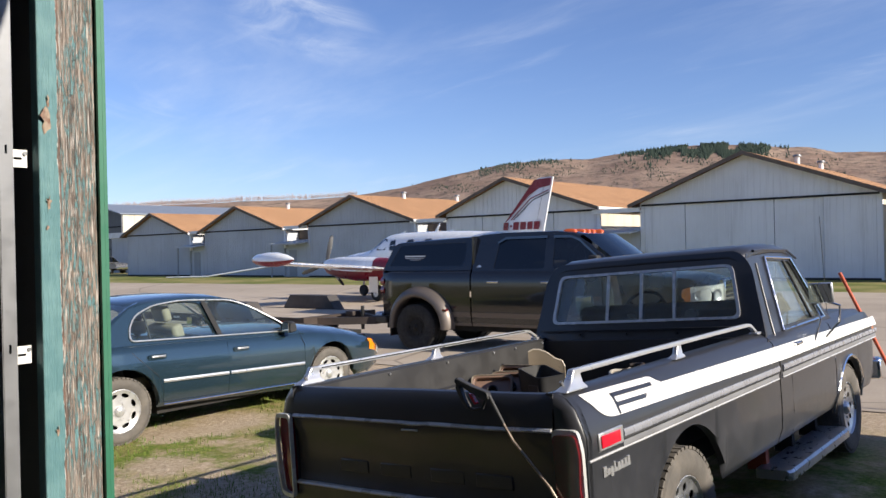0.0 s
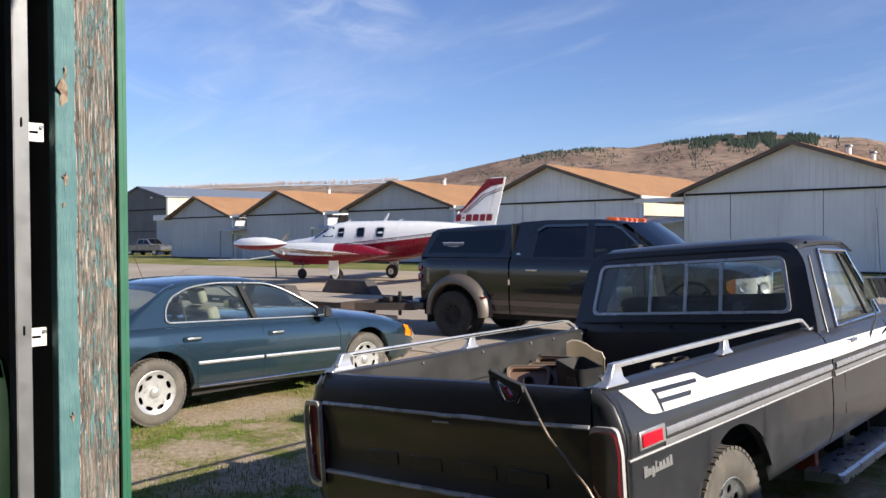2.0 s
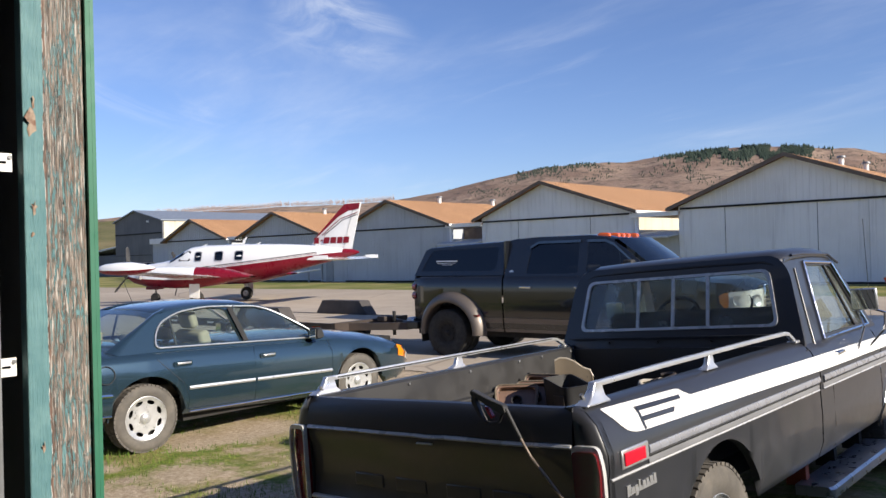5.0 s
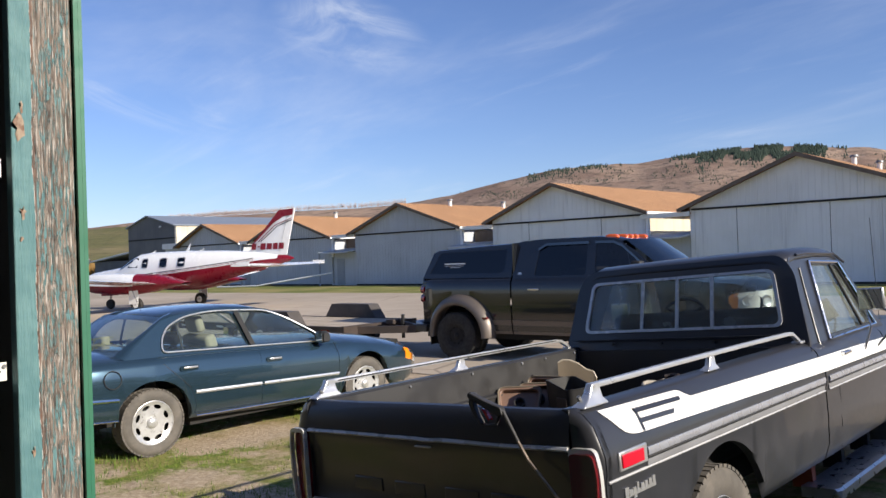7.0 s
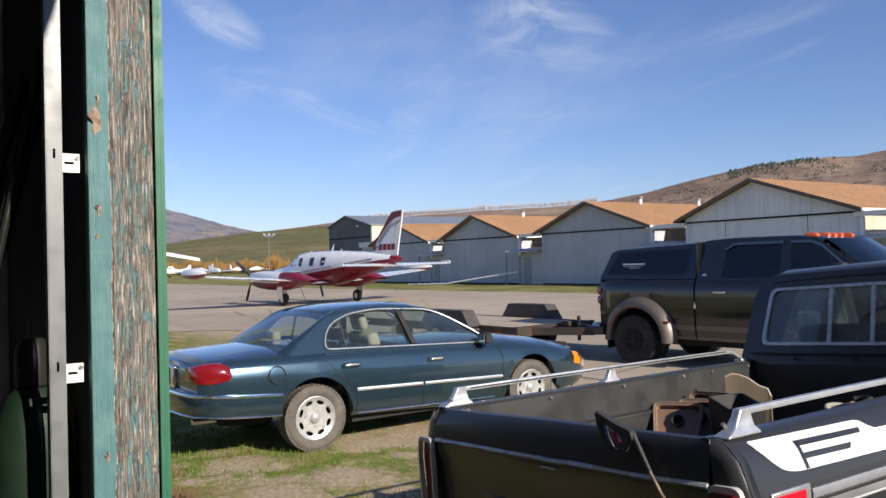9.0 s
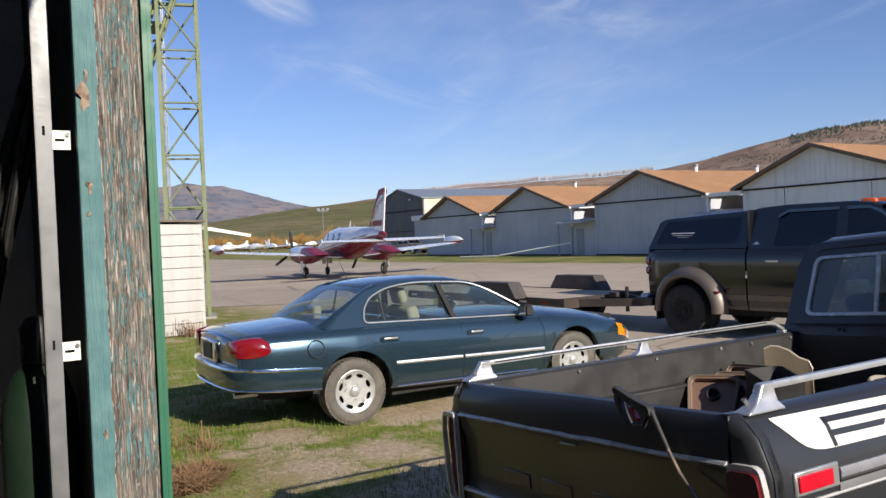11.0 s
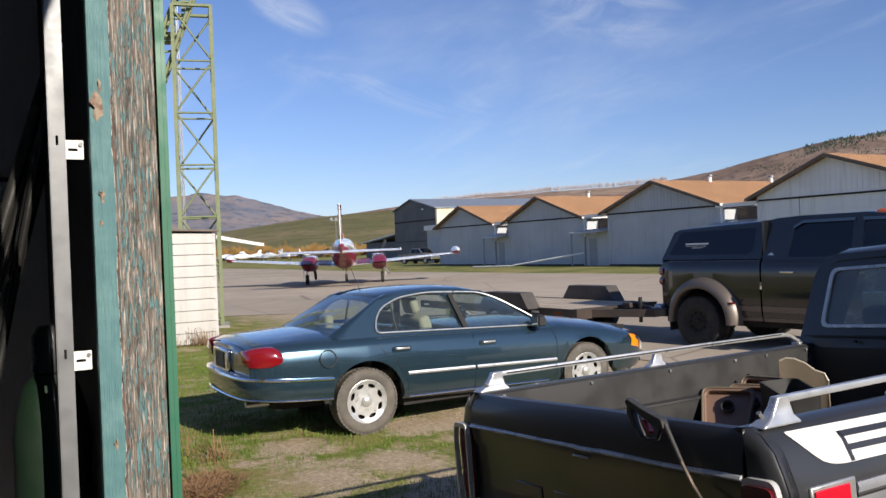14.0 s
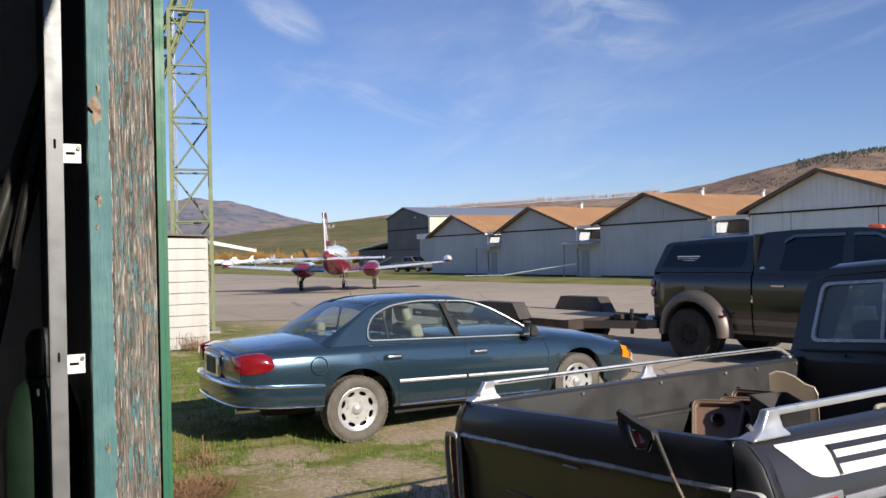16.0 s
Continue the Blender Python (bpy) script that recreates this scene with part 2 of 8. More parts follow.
def ground_material():
    n = Nodes("meadow_and_dirt")
    x, y = n.axis("X"), n.axis("Y")
    big, mid, fine = n.noise(0.42, 5, 0.6), n.noise(2.1, 6, 0.65), n.noise(22, 6, 0.7)
    grass = n.mix(n.ramp(fine, 0.35, 0.7), (0.080, 0.130, 0.018), (0.20, 0.235, 0.050))
    grass = n.mix(n.ramp(mid, 0.44, 0.62, 0, 0.85), grass, (0.31, 0.245, 0.125))
    straw = n.maths("MULTIPLY", n.ramp(n.noise(1.1, 6, 0.7), 0.44, 0.60), n.ramp(y, 2.2, 3.4, 0.95, 0.35))
    grass = n.mix(straw, grass, n.mix(fine, (0.27, 0.175, 0.085), (0.40, 0.29, 0.16)))
    dirt = n.mix(n.ramp(fine, 0.3, 0.7), (0.30, 0.225, 0.15), (0.52, 0.42, 0.31))
    bare = n.ramp(n.maths("ADD", n.maths("MULTIPLY", big, 0.6), n.maths("MULTIPLY", mid, 0.4)), 0.52, 0.60)
    far = n.ramp(y, 6.6, 9.2)
    strip = n.maths("MULTIPLY", far, n.ramp(y, 27.5, 29.5, 1, 0))
    bare = n.maths("MAXIMUM", bare, n.maths("MULTIPLY", strip, n.ramp(mid, 0.2, 0.5)))
    worn_by_wheels = n.maths("MULTIPLY", n.ramp(x, -7.2, -5.6), n.ramp(mid, 0.36, 0.6))
    bare = n.maths("MAXIMUM", bare, n.maths("MULTIPLY", worn_by_wheels, n.ramp(y, 27, 28, 0.45, 0)))
    patches = None
    for cx, cy, r in ((-6.38, 3.27, 0.48), (-6.51, 4.0, 0.46), (-7.65, 5.5, 0.75), (-7.71, 4.9, 0.5), (-7.62, 3.48, 0.35), (-5.9, 5.2, 0.6)):
        dx, dy = n.maths("SUBTRACT", x, cx), n.maths("SUBTRACT", y, cy)
        d = n.maths("SQRT", n.maths("ADD", n.maths("MULTIPLY", dx, dx), n.maths("MULTIPLY", dy, dy)))
        d = n.maths("ADD", d, n.maths("MULTIPLY", n.maths("SUBTRACT", mid, 0.5), 1.6))
        p = n.ramp(d, r * 0.5, r, 0.95, 0)
        patches = p if patches is None else n.maths("MAXIMUM", patches, p)
    bare = n.maths("MAXIMUM", bare, patches)
    col = n.mix(bare, grass, dirt)
    meadow = n.mix(n.ramp(n.noise(0.25, 5), 0.4, 0.62), (0.14, 0.16, 0.045), (0.27, 0.235, 0.10))
    col = n.mix(n.ramp(y, 28, 30), col, meadow)
    n.bump(n.maths("ADD", fine, n.maths("MULTIPLY", mid, 2.0)), 0.7, 0.03)
    return n.done(col, 0.95, spec=0.1)


def apron_material():
    n = Nodes("old_apron")
    big, mid, fine = n.noise(0.09, 6, 0.6), n.noise(0.8, 6, 0.65), n.noise(30, 4, 0.7)
    col = n.mix(n.ramp(big, 0.35, 0.65), (0.33, 0.275, 0.215), (0.43, 0.36, 0.285))
    col = n.mix(n.ramp(mid, 0.45, 0.75, 0, 0.5), col, (0.27, 0.225, 0.18))
    col = n.mix(n.ramp(fine, 0.4, 0.8, 0, 0.35), col, (0.48, 0.42, 0.34))
    v = n.add("ShaderNodeTexVoronoi", Vector=n.add("ShaderNodeMapping", Vector=n.coord, Scale=(1, 1.6, 1)).outputs[0], Scale=0.17)
    v.feature = "DISTANCE_TO_EDGE"
    crack = n.ramp(n.maths("ADD", v.outputs["Distance"], n.maths("MULTIPLY", mid, 0.01)), 0.008, 0.014, 0.45, 0)
    col = n.mix(crack, col, (0.075, 0.065, 0.055))
    n.bump(fine, 0.3, 0.006)
    return n.done(col, 0.9, spec=0.2)


def hill_material(name, low, high, scrub, scale):
    n = Nodes(name)
    a, b, c = n.noise(scale, 8, 0.62), n.noise(scale * 6, 6, 0.65, (1, 1, 2)), n.noise(scale * 22, 4, 0.7)
    col = n.mix(n.ramp(a, 0.36, 0.64), low, high)
    col = n.mix(n.maths("MULTIPLY", n.ramp(b, 0.49, 0.62), n.ramp(c, 0.35, 0.6, 0.2, 0.9)), col, scrub)
    n.bump(b, 0.6, 6)
    return n.done(col, 1.0, spec=0.05)


def siding_material(name, a, b, dirt, pitch=0.0):
    """Painted sheet wall with rain streaks."""
    n = Nodes(name)
    big = n.ramp(n.noise(0.35, 5), 0.35, 0.65)
    run = n.noise(2.6, 6, 0.65, (1, 1, 0.07))
    col = n.mix(big, a, b)
    col = n.mix(n.ramp(run, 0.5, 0.72, 0, 0.55), col, dirt)
    n.bump(run, 0.15, 0.01)
    return n.done(col, 0.75, spec=0.3)


def shingle_material(name, a, b):
    n = Nodes(name)
    brick = n.add("ShaderNodeTexBrick", Vector=n.coord, Scale=1.0, Mortar_Size=0.012, Brick_Width=0.32, Row_Height=0.14)
    brick.inputs["Color1"].default_value, brick.inputs["Color2"].default_value = (*a, 1), (*b, 1)
    brick.inputs["Mortar"].default_value = (0.10, 0.06, 0.035, 1)
    col = n.mix(n.ramp(n.noise(0.5, 6), 0.4, 0.7, 0, 0.5), brick.outputs["Color"], (0.27, 0.15, 0.085))
    col = n.mix(n.ramp(n.noise(18, 3), 0.4, 0.7, 0, 0.3), col, (0.45, 0.27, 0.15))
    return n.done(col, 0.95, spec=0.1)


def fade_paint(name, body, dust, rough, metal, coat, dust_low, dust_high, amount=0.6):
    """Car paint with road dust that gathers towards the sills."""
    n = Nodes(name)
    z = n.axis("Z")
    m = n.maths("MULTIPLY", n.ramp(z, dust_low, dust_high, 1, 0.12), n.ramp(n.noise(5, 6, 0.7), 0.3, 0.75, 0.25, 1))
    fac = n.maths("MULTIPLY", m, amount)
    flake = n.noise(350, 2)
    col = n.mix(n.ramp(flake, 0.4, 0.7, 0, 0.18), body, tuple(min(1, c * 2.2 + 0.01) for c in body))
    n.bump(n.noise(1.7, 3), 0.04, 0.02)
    return n.done(n.mix(fac, col, dust), n.ramp(fac, 0, 0.7, rough, 0.7), metal, coat)


M = {
    "jamb": jamb_material(),
    "ground": ground_material(),
    "apron": apron_material(),
    "teal": worn("teal_paint", (0.07, 0.17, 0.18), (0.11, 0.23, 0.235), 0.5),
    "flake": worn("paint_flake", (0.40, 0.33, 0.25), (0.17, 0.09, 0.06), 0.7, big=30, fine=120, amount=1.3),
    "green_trim": worn("green_trim_metal", (0.024, 0.130, 0.075), (0.037, 0.17, 0.105), 0.5, big=4, fine=120, bump=0.05),
    "rail": worn("polished_aluminium", (0.66, 0.66, 0.66), (0.52, 0.52, 0.52), 0.33, 0.75, 6, 80, 0.5, 0.03, spread=0.06),
    "guard": worn("smoked_plastic_guard", (0.05, 0.06, 0.075), (0.07, 0.08, 0.095), 0.08, 0.9, coat=1.0, bump=0.0, spread=0.03),
    "galv": worn("galvanised_steel", (0.215, 0.22, 0.23), (0.15, 0.155, 0.16), 0.45, 0.4, 3, 60, 0.7, 0.08),
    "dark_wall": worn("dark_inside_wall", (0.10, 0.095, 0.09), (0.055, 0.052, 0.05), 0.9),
    # raised well above a dark wall's tone, to bounce light into the room
    "panel": worn("pale_inside_panel", (0.74, 0.73, 0.71), (0.62, 0.61, 0.59), 0.8),
    "concrete": worn("shop_floor_concrete", (0.30, 0.29, 0.27), (0.18, 0.17, 0.16), 0.8, big=0.8),
    "black_steel": worn("black_steel", (0.04, 0.04, 0.04), (0.09, 0.086, 0.082), 0.32, 0.6),
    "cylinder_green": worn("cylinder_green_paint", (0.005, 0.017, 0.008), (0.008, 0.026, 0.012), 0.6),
    "siding": siding_material("grey_hangar_siding", (0.80, 0.80, 0.79), (0.72, 0.72, 0.71), (0.52, 0.51, 0.50)),
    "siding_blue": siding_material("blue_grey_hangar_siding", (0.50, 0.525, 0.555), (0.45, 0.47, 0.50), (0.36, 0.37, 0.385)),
    "siding_dark": siding_material("charcoal_hangar_siding", (0.155, 0.16, 0.17), (0.125, 0.13, 0.14), (0.10, 0.10, 0.105)),
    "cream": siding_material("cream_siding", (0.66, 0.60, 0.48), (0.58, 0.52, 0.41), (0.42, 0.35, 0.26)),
    "white": worn("white_paint", (0.80, 0.80, 0.78), (0.66, 0.65, 0.62), 0.55, fine=25),
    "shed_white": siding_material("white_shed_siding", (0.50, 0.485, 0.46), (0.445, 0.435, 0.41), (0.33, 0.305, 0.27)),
    "brown_fascia": worn("brown_fascia", (0.12, 0.09, 0.07), (0.20, 0.16, 0.13), 0.8),
    "black_gap": worn("door_gap_rubber", (0.015, 0.015, 0.016), (0.03, 0.03, 0.03), 0.9),
    "shingle": shingle_material("orange_brown_shingles", (0.42, 0.225, 0.115), (0.50, 0.285, 0.155)),
    "metal_roof": worn("blue_grey_metal_roof", (0.20, 0.23, 0.28), (0.26, 0.29, 0.33), 0.5, 0.2),
    "door_grey": worn("grey_door", (0.33, 0.35, 0.375), (0.27, 0.285, 0.31), 0.6),
    "hill_brown": hill_material("brown_hill", (0.225, 0.155, 0.120), (0.335, 0.245, 0.185), (0.085, 0.075, 0.065), 0.012),
    "hill_green": hill_material("green_slope", (0.145, 0.14, 0.065), (0.225, 0.185, 0.10), (0.095, 0.09, 0.05), 0.009),
    # the blue of distance haze is mixed into all three colours
    "hill_far": hill_material("far_hazed_mountain", (0.16, 0.165, 0.20), (0.25, 0.205, 0.195), (0.07, 0.10, 0.15), 0.004),
    # needle green lifted and greyed to carry the haze over the hill
    "conifer": worn("hazed_conifer_needles", (0.046, 0.066, 0.052), (0.072, 0.092, 0.070), 0.95, spec=0.1),
    # twig colour paled towards the sky, as haze painted in
    "bare_tree": worn("hazed_bare_twigs", (0.36, 0.30, 0.29), (0.46, 0.40, 0.39), 0.95, spec=0.1),
    "yellow_shrub": worn("yellow_twigs", (0.27, 0.155, 0.05), (0.17, 0.115, 0.055), 0.95, spec=0.1),
    "blade": worn("grass_blades", (0.080, 0.155, 0.018), (0.21, 0.245, 0.055), 0.8, big=0.7, fine=9, amount=1.0, bump=0, spec=0.2),
    "straw": worn("dry_straw", (0.27, 0.165, 0.09), (0.14, 0.075, 0.042), 0.9, spec=0.1),
    "tower_green": worn("faded_green_steel", (0.15, 0.185, 0.095), (0.25, 0.255, 0.145), 0.7, big=5, fine=50),
    "wood_deck": worn("weathered_deck_planks", (0.45, 0.375, 0.29), (0.32, 0.26, 0.20), 0.9),
    "trailer_steel": worn("trailer_dark_steel", (0.030, 0.026, 0.024), (0.085, 0.055, 0.042), 0.6, 0.2),
    "trailer_side": worn("trailer_faded_fender", (0.045, 0.041, 0.039), (0.105, 0.085, 0.072), 0.7),
    "chrome": worn("chrome", (0.82, 0.83, 0.85), (0.66, 0.67, 0.69), 0.10, 1.0, 6, 80, 0.5, 0.02, spread=0.05),
    "alu": worn("dull_aluminium", (0.60, 0.61, 0.63), (0.45, 0.46, 0.48), 0.36, 0.85, 5, 90, 0.6, 0.05),
    "rim": worn("silver_wheel", (0.60, 0.60, 0.60), (0.42, 0.41, 0.39), 0.38, 0.55, 9, 60, 0.6, 0.03),
    "tyre": worn("dusty_tyre", (0.016, 0.0155, 0.015), (0.05, 0.045, 0.038), 0.85, big=6, fine=70, bump=0.3),
    "dusty_tyre": worn("sunbleached_tyre", (0.085, 0.078, 0.070), (0.20, 0.175, 0.145), 0.9, big=6, fine=70, bump=0.3),
    "rubber": worn("black_rubber", (0.015, 0.015, 0.016), (0.035, 0.034, 0.033), 0.6),
    "under": worn("underbody", (0.012, 0.011, 0.01), (0.03, 0.027, 0.024), 0.9),
    "glass": pane_material("window_glass", (0.82, 0.87, 0.85), 0.05),
    "glass_car": pane_material("green_tinted_glass", (0.74, 0.83, 0.80), 0.07),
    # heavy film: dust, and a pale stand-in for reflections on the pickup panes
    "glass_dust_sheen": pane_material("dust_and_sheen_glass", (0.78, 0.86, 0.83), 0.36),
    "glass_tint": pane_material("tinted_glass", (0.13, 0.14, 0.15)),
    "glass_dark": pane_material("privacy_glass", (0.018, 0.02, 0.022)),
    "lincoln": fade_paint("teal_blue_metallic", (0.036, 0.074, 0.106), (0.13, 0.115, 0.10), 0.20, 0.66, 1.0, 0.2, 0.6, 0.22),
    "pickup": fade_paint("sunworn_black_paint", (0.0235, 0.0245, 0.029), (0.100, 0.101, 0.108), 0.33, 0.0, 0.25, 0.3, 1.25, 0.34),
    "ram": fade_paint("black_truck_paint", (0.0075, 0.0085, 0.0105), (0.055, 0.048, 0.043), 0.17, 0.0, 0.8, 0.4, 1.15, 0.30),
    "ram_tan": fade_paint("pewter_flare_paint", (0.125, 0.105, 0.090), (0.16, 0.13, 0.105), 0.4, 0.4, 0.3, 0.3, 1.2, 0.5),
    "bed_liner": worn("worn_bed_liner", (0.024, 0.0235, 0.024), (0.046, 0.044, 0.043), 0.42, big=1.6, fine=70, bump=0.05),
    "stripe_white": worn("white_stripe", (0.80, 0.79, 0.76), (0.68, 0.67, 0.63), 0.4, big=6, fine=80),
    "stripe_silver": worn("silver_stripe_film", (0.36, 0.37, 0.41), (0.27, 0.275, 0.30), 0.3, 0.35, 4, 90, 0.5, 0.02),
    "stripe_grey": worn("silver_grey_stripe", (0.30, 0.305, 0.32), (0.20, 0.20, 0.21), 0.4, 0.4),
    "red_lens": worn("red_lens", (0.23, 0.006, 0.010), (0.13, 0.004, 0.007), 0.12, coat=1.0, bump=0.02, spread=0.05),
    "dark_red_lens": worn("dark_red_lens", (0.15, 0.010, 0.014), (0.09, 0.006, 0.009), 0.15, coat=1.0, bump=0.02, spread=0.05),
    "amber": worn("amber_lens", (0.80, 0.25, 0.01), (0.62, 0.17, 0.008), 0.15, coat=1.0, bump=0.02, spread=0.05),
    "orange": worn("orange_lens", (0.80, 0.13, 0.012), (0.62, 0.09, 0.01), 0.2, coat=1.0, bump=0.02, spread=0.05),
    "clear_lens": worn("headlight", (0.82, 0.82, 0.80), (0.62, 0.62, 0.60), 0.15, 0.1, coat=1.0),
    "tan_leather": worn("tan_upholstery", (0.40, 0.35, 0.27), (0.30, 0.26, 0.20), 0.6),
    "dark_cloth": worn("dark_upholstery", (0.04, 0.038, 0.037), (0.07, 0.065, 0.06), 0.9),
    "brown_plastic": worn("brown_plastic", (0.20, 0.125, 0.09), (0.27, 0.18, 0.135), 0.5),
    "tan_plastic": worn("tan_plastic", (0.19, 0.155, 0.11), (0.13, 0.10, 0.07), 0.55),
    "scuffed_trim": worn("scuffed_bright_trim", (0.64, 0.635, 0.62), (0.46, 0.45, 0.435), 0.30, 0.25, 2.5, 60, 0.6, 0.03, spread=0.1),
    "marker_red": worn("bright_red_plastic", (0.62, 0.010, 0.030), (0.50, 0.008, 0.022), 0.2, coat=0.8, bump=0.02, spread=0.05),
    "gun_black": worn("dusty_black_plastic", (0.035, 0.034, 0.034), (0.075, 0.072, 0.07), 0.55, big=12, fine=90),
    "lance_metal": worn("dull_bronze_tube", (0.26, 0.20, 0.15), (0.36, 0.31, 0.25), 0.4, 0.6, 10, 90),
    "pale_plastic": worn("pale_plastic_edge", (0.42, 0.37, 0.29), (0.34, 0.29, 0.22), 0.5),
    "rope": worn("grey_strap", (0.36, 0.33, 0.28), (0.25, 0.22, 0.19), 0.9),
    "aero_white": worn("aircraft_white", (0.83, 0.83, 0.82), (0.76, 0.76, 0.75), 0.2, coat=0.6, bump=0.01),
    "aero_red": worn("aircraft_burgundy", (0.20, 0.006, 0.018), (0.155, 0.005, 0.013), 0.36, coat=0.12, bump=0.01, spec=0.35),
    "aero_black": worn("aircraft_black_line", (0.02, 0.018, 0.02), (0.035, 0.03, 0.03), 0.3),
    "aero_silver": worn("aircraft_silver", (0.45, 0.43, 0.42), (0.6, 0.58, 0.56), 0.3, 0.6),
    "prop": worn("propeller_black", (0.025, 0.025, 0.026), (0.05, 0.05, 0.05), 0.45),
    "text_bar": worn("white_lettering", (0.62, 0.64, 0.66), (0.5, 0.52, 0.54), 0.6, bump=0),
    "silver_truck": worn("silver_truck_paint", (0.20, 0.195, 0.195), (0.15, 0.145, 0.145), 0.3, 0.5, coat=0.5),
    "red_pipe": worn("orange_painted_steel", (0.48, 0.075, 0.02), (0.33, 0.06, 0.025), 0.6),
    "mirror": worn("mirror", (0.80, 0.85, 0.83), (0.75, 0.8, 0.78), 0.03, 1.0, bump=0.0, spread=0.01),
}


# ---------------------------------------------------------------- mesh helpers
def part(name, bm, material, parent=None, label="", smooth=40.0, bevel=0.0):
    """Links a bmesh as one mesh object, under a thing or a part if one is given."""
    bmesh.ops.remove_doubles(bm, verts=bm.verts, dist=1e-5)
    bmesh.ops.recalc_face_normals(bm, faces=bm.faces)
    if any(e.is_boundary for e in bm.edges):
        mid = sum((v.co for v in bm.verts), Vector()) / len(bm.verts)
        if abs(mid.y) > 0.3 and parent:
            mid.y *= 0.2
        mid.z -= 0.2
        if sum(f.calc_area() * f.normal.dot(f.calc_center_median() - mid) for f in bm.faces) < 0:
            bmesh.ops.reverse_faces(bm, faces=bm.faces)
    me = bpy.data.meshes.new(name)
    bm.to_mesh(me)
    bm.free()
    me.materials.append(M[material] if isinstance(material, str) else material)
    if smooth:
        me.shade_smooth()
        me.set_sharp_from_angle(angle=radians(smooth))
    ob = new(name, me)
    if parent:
        ob.parent = parent
    if label:
        ob["label"] = label
    if bevel:
        b = ob.modifiers.new("worn_edge", "BEVEL")
        b.width, b.segments, b.limit_method = bevel, 2, "ANGLE"
    return ob


def thing(name, m, label, category, group="", kind=""):
    ob = new(name)
    ob.empty_display_size = 0.2
    ob.matrix_world = m
    return tagged(ob, label, category, group, kind)


def box(bm, x0, y0, z0, x1, y1, z1, m=None):
    vs = [bm.verts.new((x, y, z)) for x in (x0, x1) for y in (y0, y1) for z in (z0, z1)]
    for f in ((0, 1, 3, 2), (4, 6, 7, 5), (0, 4, 5, 1), (2, 3, 7, 6), (0, 2, 6, 4), (1, 5, 7, 3)):
        bm.faces.new([vs[i] for i in f])
    if m:
        bmesh.ops.transform(bm, matrix=m, verts=vs)
    return bm


def bmbox(*a, m=None):
    return box(bmesh.new(), *a, m=m)


def rod(bm, p, q, r, r2=None, n=10, caps=True):
    p, q = Vector(p), Vector(q)
    d = q - p
    turn = Vector((0, 0, 1)).rotation_difference(d.normalized()).to_matrix().to_4x4()
    bmesh.ops.create_cone(bm, cap_ends=caps, segments=n, radius1=r, radius2=r if r2 is None else r2, depth=d.length,
                          matrix=Matrix.Translation((p + q) / 2) @ turn)
    return bm


def bmrod(*a, **k):
    return rod(bmesh.new(), *a, **k)


def pipe(bm, pts, r, n=8):
    for a, b in zip(pts[:-1], pts[1:]):
        rod(bm, a, b, r, n=n)
    for p in pts[1:-1]:
        bmesh.ops.create_icosphere(bm, subdivisions=1, radius=r, matrix=Matrix.Translation(p))
    return bm


def lathe(bm, profile, n=24, m=None, caps=True):
    """Turns (radius, along) pairs about the y axis."""
    rings = []
    for r, a in profile:
        rings.append([bm.verts.new((r * math.cos(2 * math.pi * i / n), a, r * math.sin(2 * math.pi * i / n))) for i in range(n)])
    for p, q in zip(rings[:-1], rings[1:]):
        for i in range(n):
            bm.faces.new((p[i], p[(i + 1) % n], q[(i + 1) % n], q[i]))
    for ring in (rings[0], rings[-1]) if caps else ():
        bm.faces.new(ring)
    if m:
        bmesh.ops.transform(bm, matrix=m, verts=[v for r in rings for v in r])
    return bm


def loft(bm, rings, closed=True, caps=True):
    """Skins rings of equally many points."""
    vs = [[bm.verts.new(p) for p in ring] for ring in rings]
    k = len(vs[0])
    for a, b in zip(vs[:-1], vs[1:]):
        for i in range(k if closed else k - 1):
            j = (i + 1) % k
            bm.faces.new((a[i], a[j], b[j], b[i]))
    if caps and closed:
        bm.faces.new(vs[0])
        bm.faces.new(vs[-1])
    return bm


def sheet(outer, holes, place, thick, sub=0):
    """A plate with an outline and openings in a plane (u, v), put into space by place(u, v), given its thickness along its normal."""
    bm = bmesh.new()
    edges = []
    for loop in (outer, *holes):
        vs = [bm.verts.new((u, v, 0)) for u, v in loop]
        edges += [bm.edges.new((a, b)) for a, b in zip(vs, vs[1:] + vs[:1])]
    bmesh.ops.triangle_fill(bm, use_beauty=True, use_dissolve=False, edges=edges, normal=(0, 0, 1))
    for v in bm.verts:
        v.co = place(v.co.x, v.co.y)
    bmesh.ops.recalc_face_normals(bm, faces=bm.faces)
    if thick:
        bmesh.ops.solidify(bm, geom=list(bm.faces), thickness=thick)
    return bm


def rounded(points, r, n=4):
    """A polygon with its corners rounded."""
    out = []
    k = len(points)
    for i in range(k):
        a, b, c = Vector(points[i - 1]), Vector(points[i]), Vector(points[(i + 1) % k])
        d = min(r, (a - b).length * 0.45, (c - b).length * 0.45)
        p, q = b + (a - b).normalized() * d, b + (c - b).normalized() * d
        for j in range(n + 1):
            s = j / n
            out.append(tuple(p * (1 - s) ** 2 + b * 2 * s * (1 - s) + q * s * s))
    return out


def inset(points, d):
    """The outline moved inwards by about d."""
    c = sum((Vector(p) for p in points), Vector((0, 0))) / len(points)
    return [tuple(Vector(p) + (c - Vector(p)).normalized() * d) for p in points]


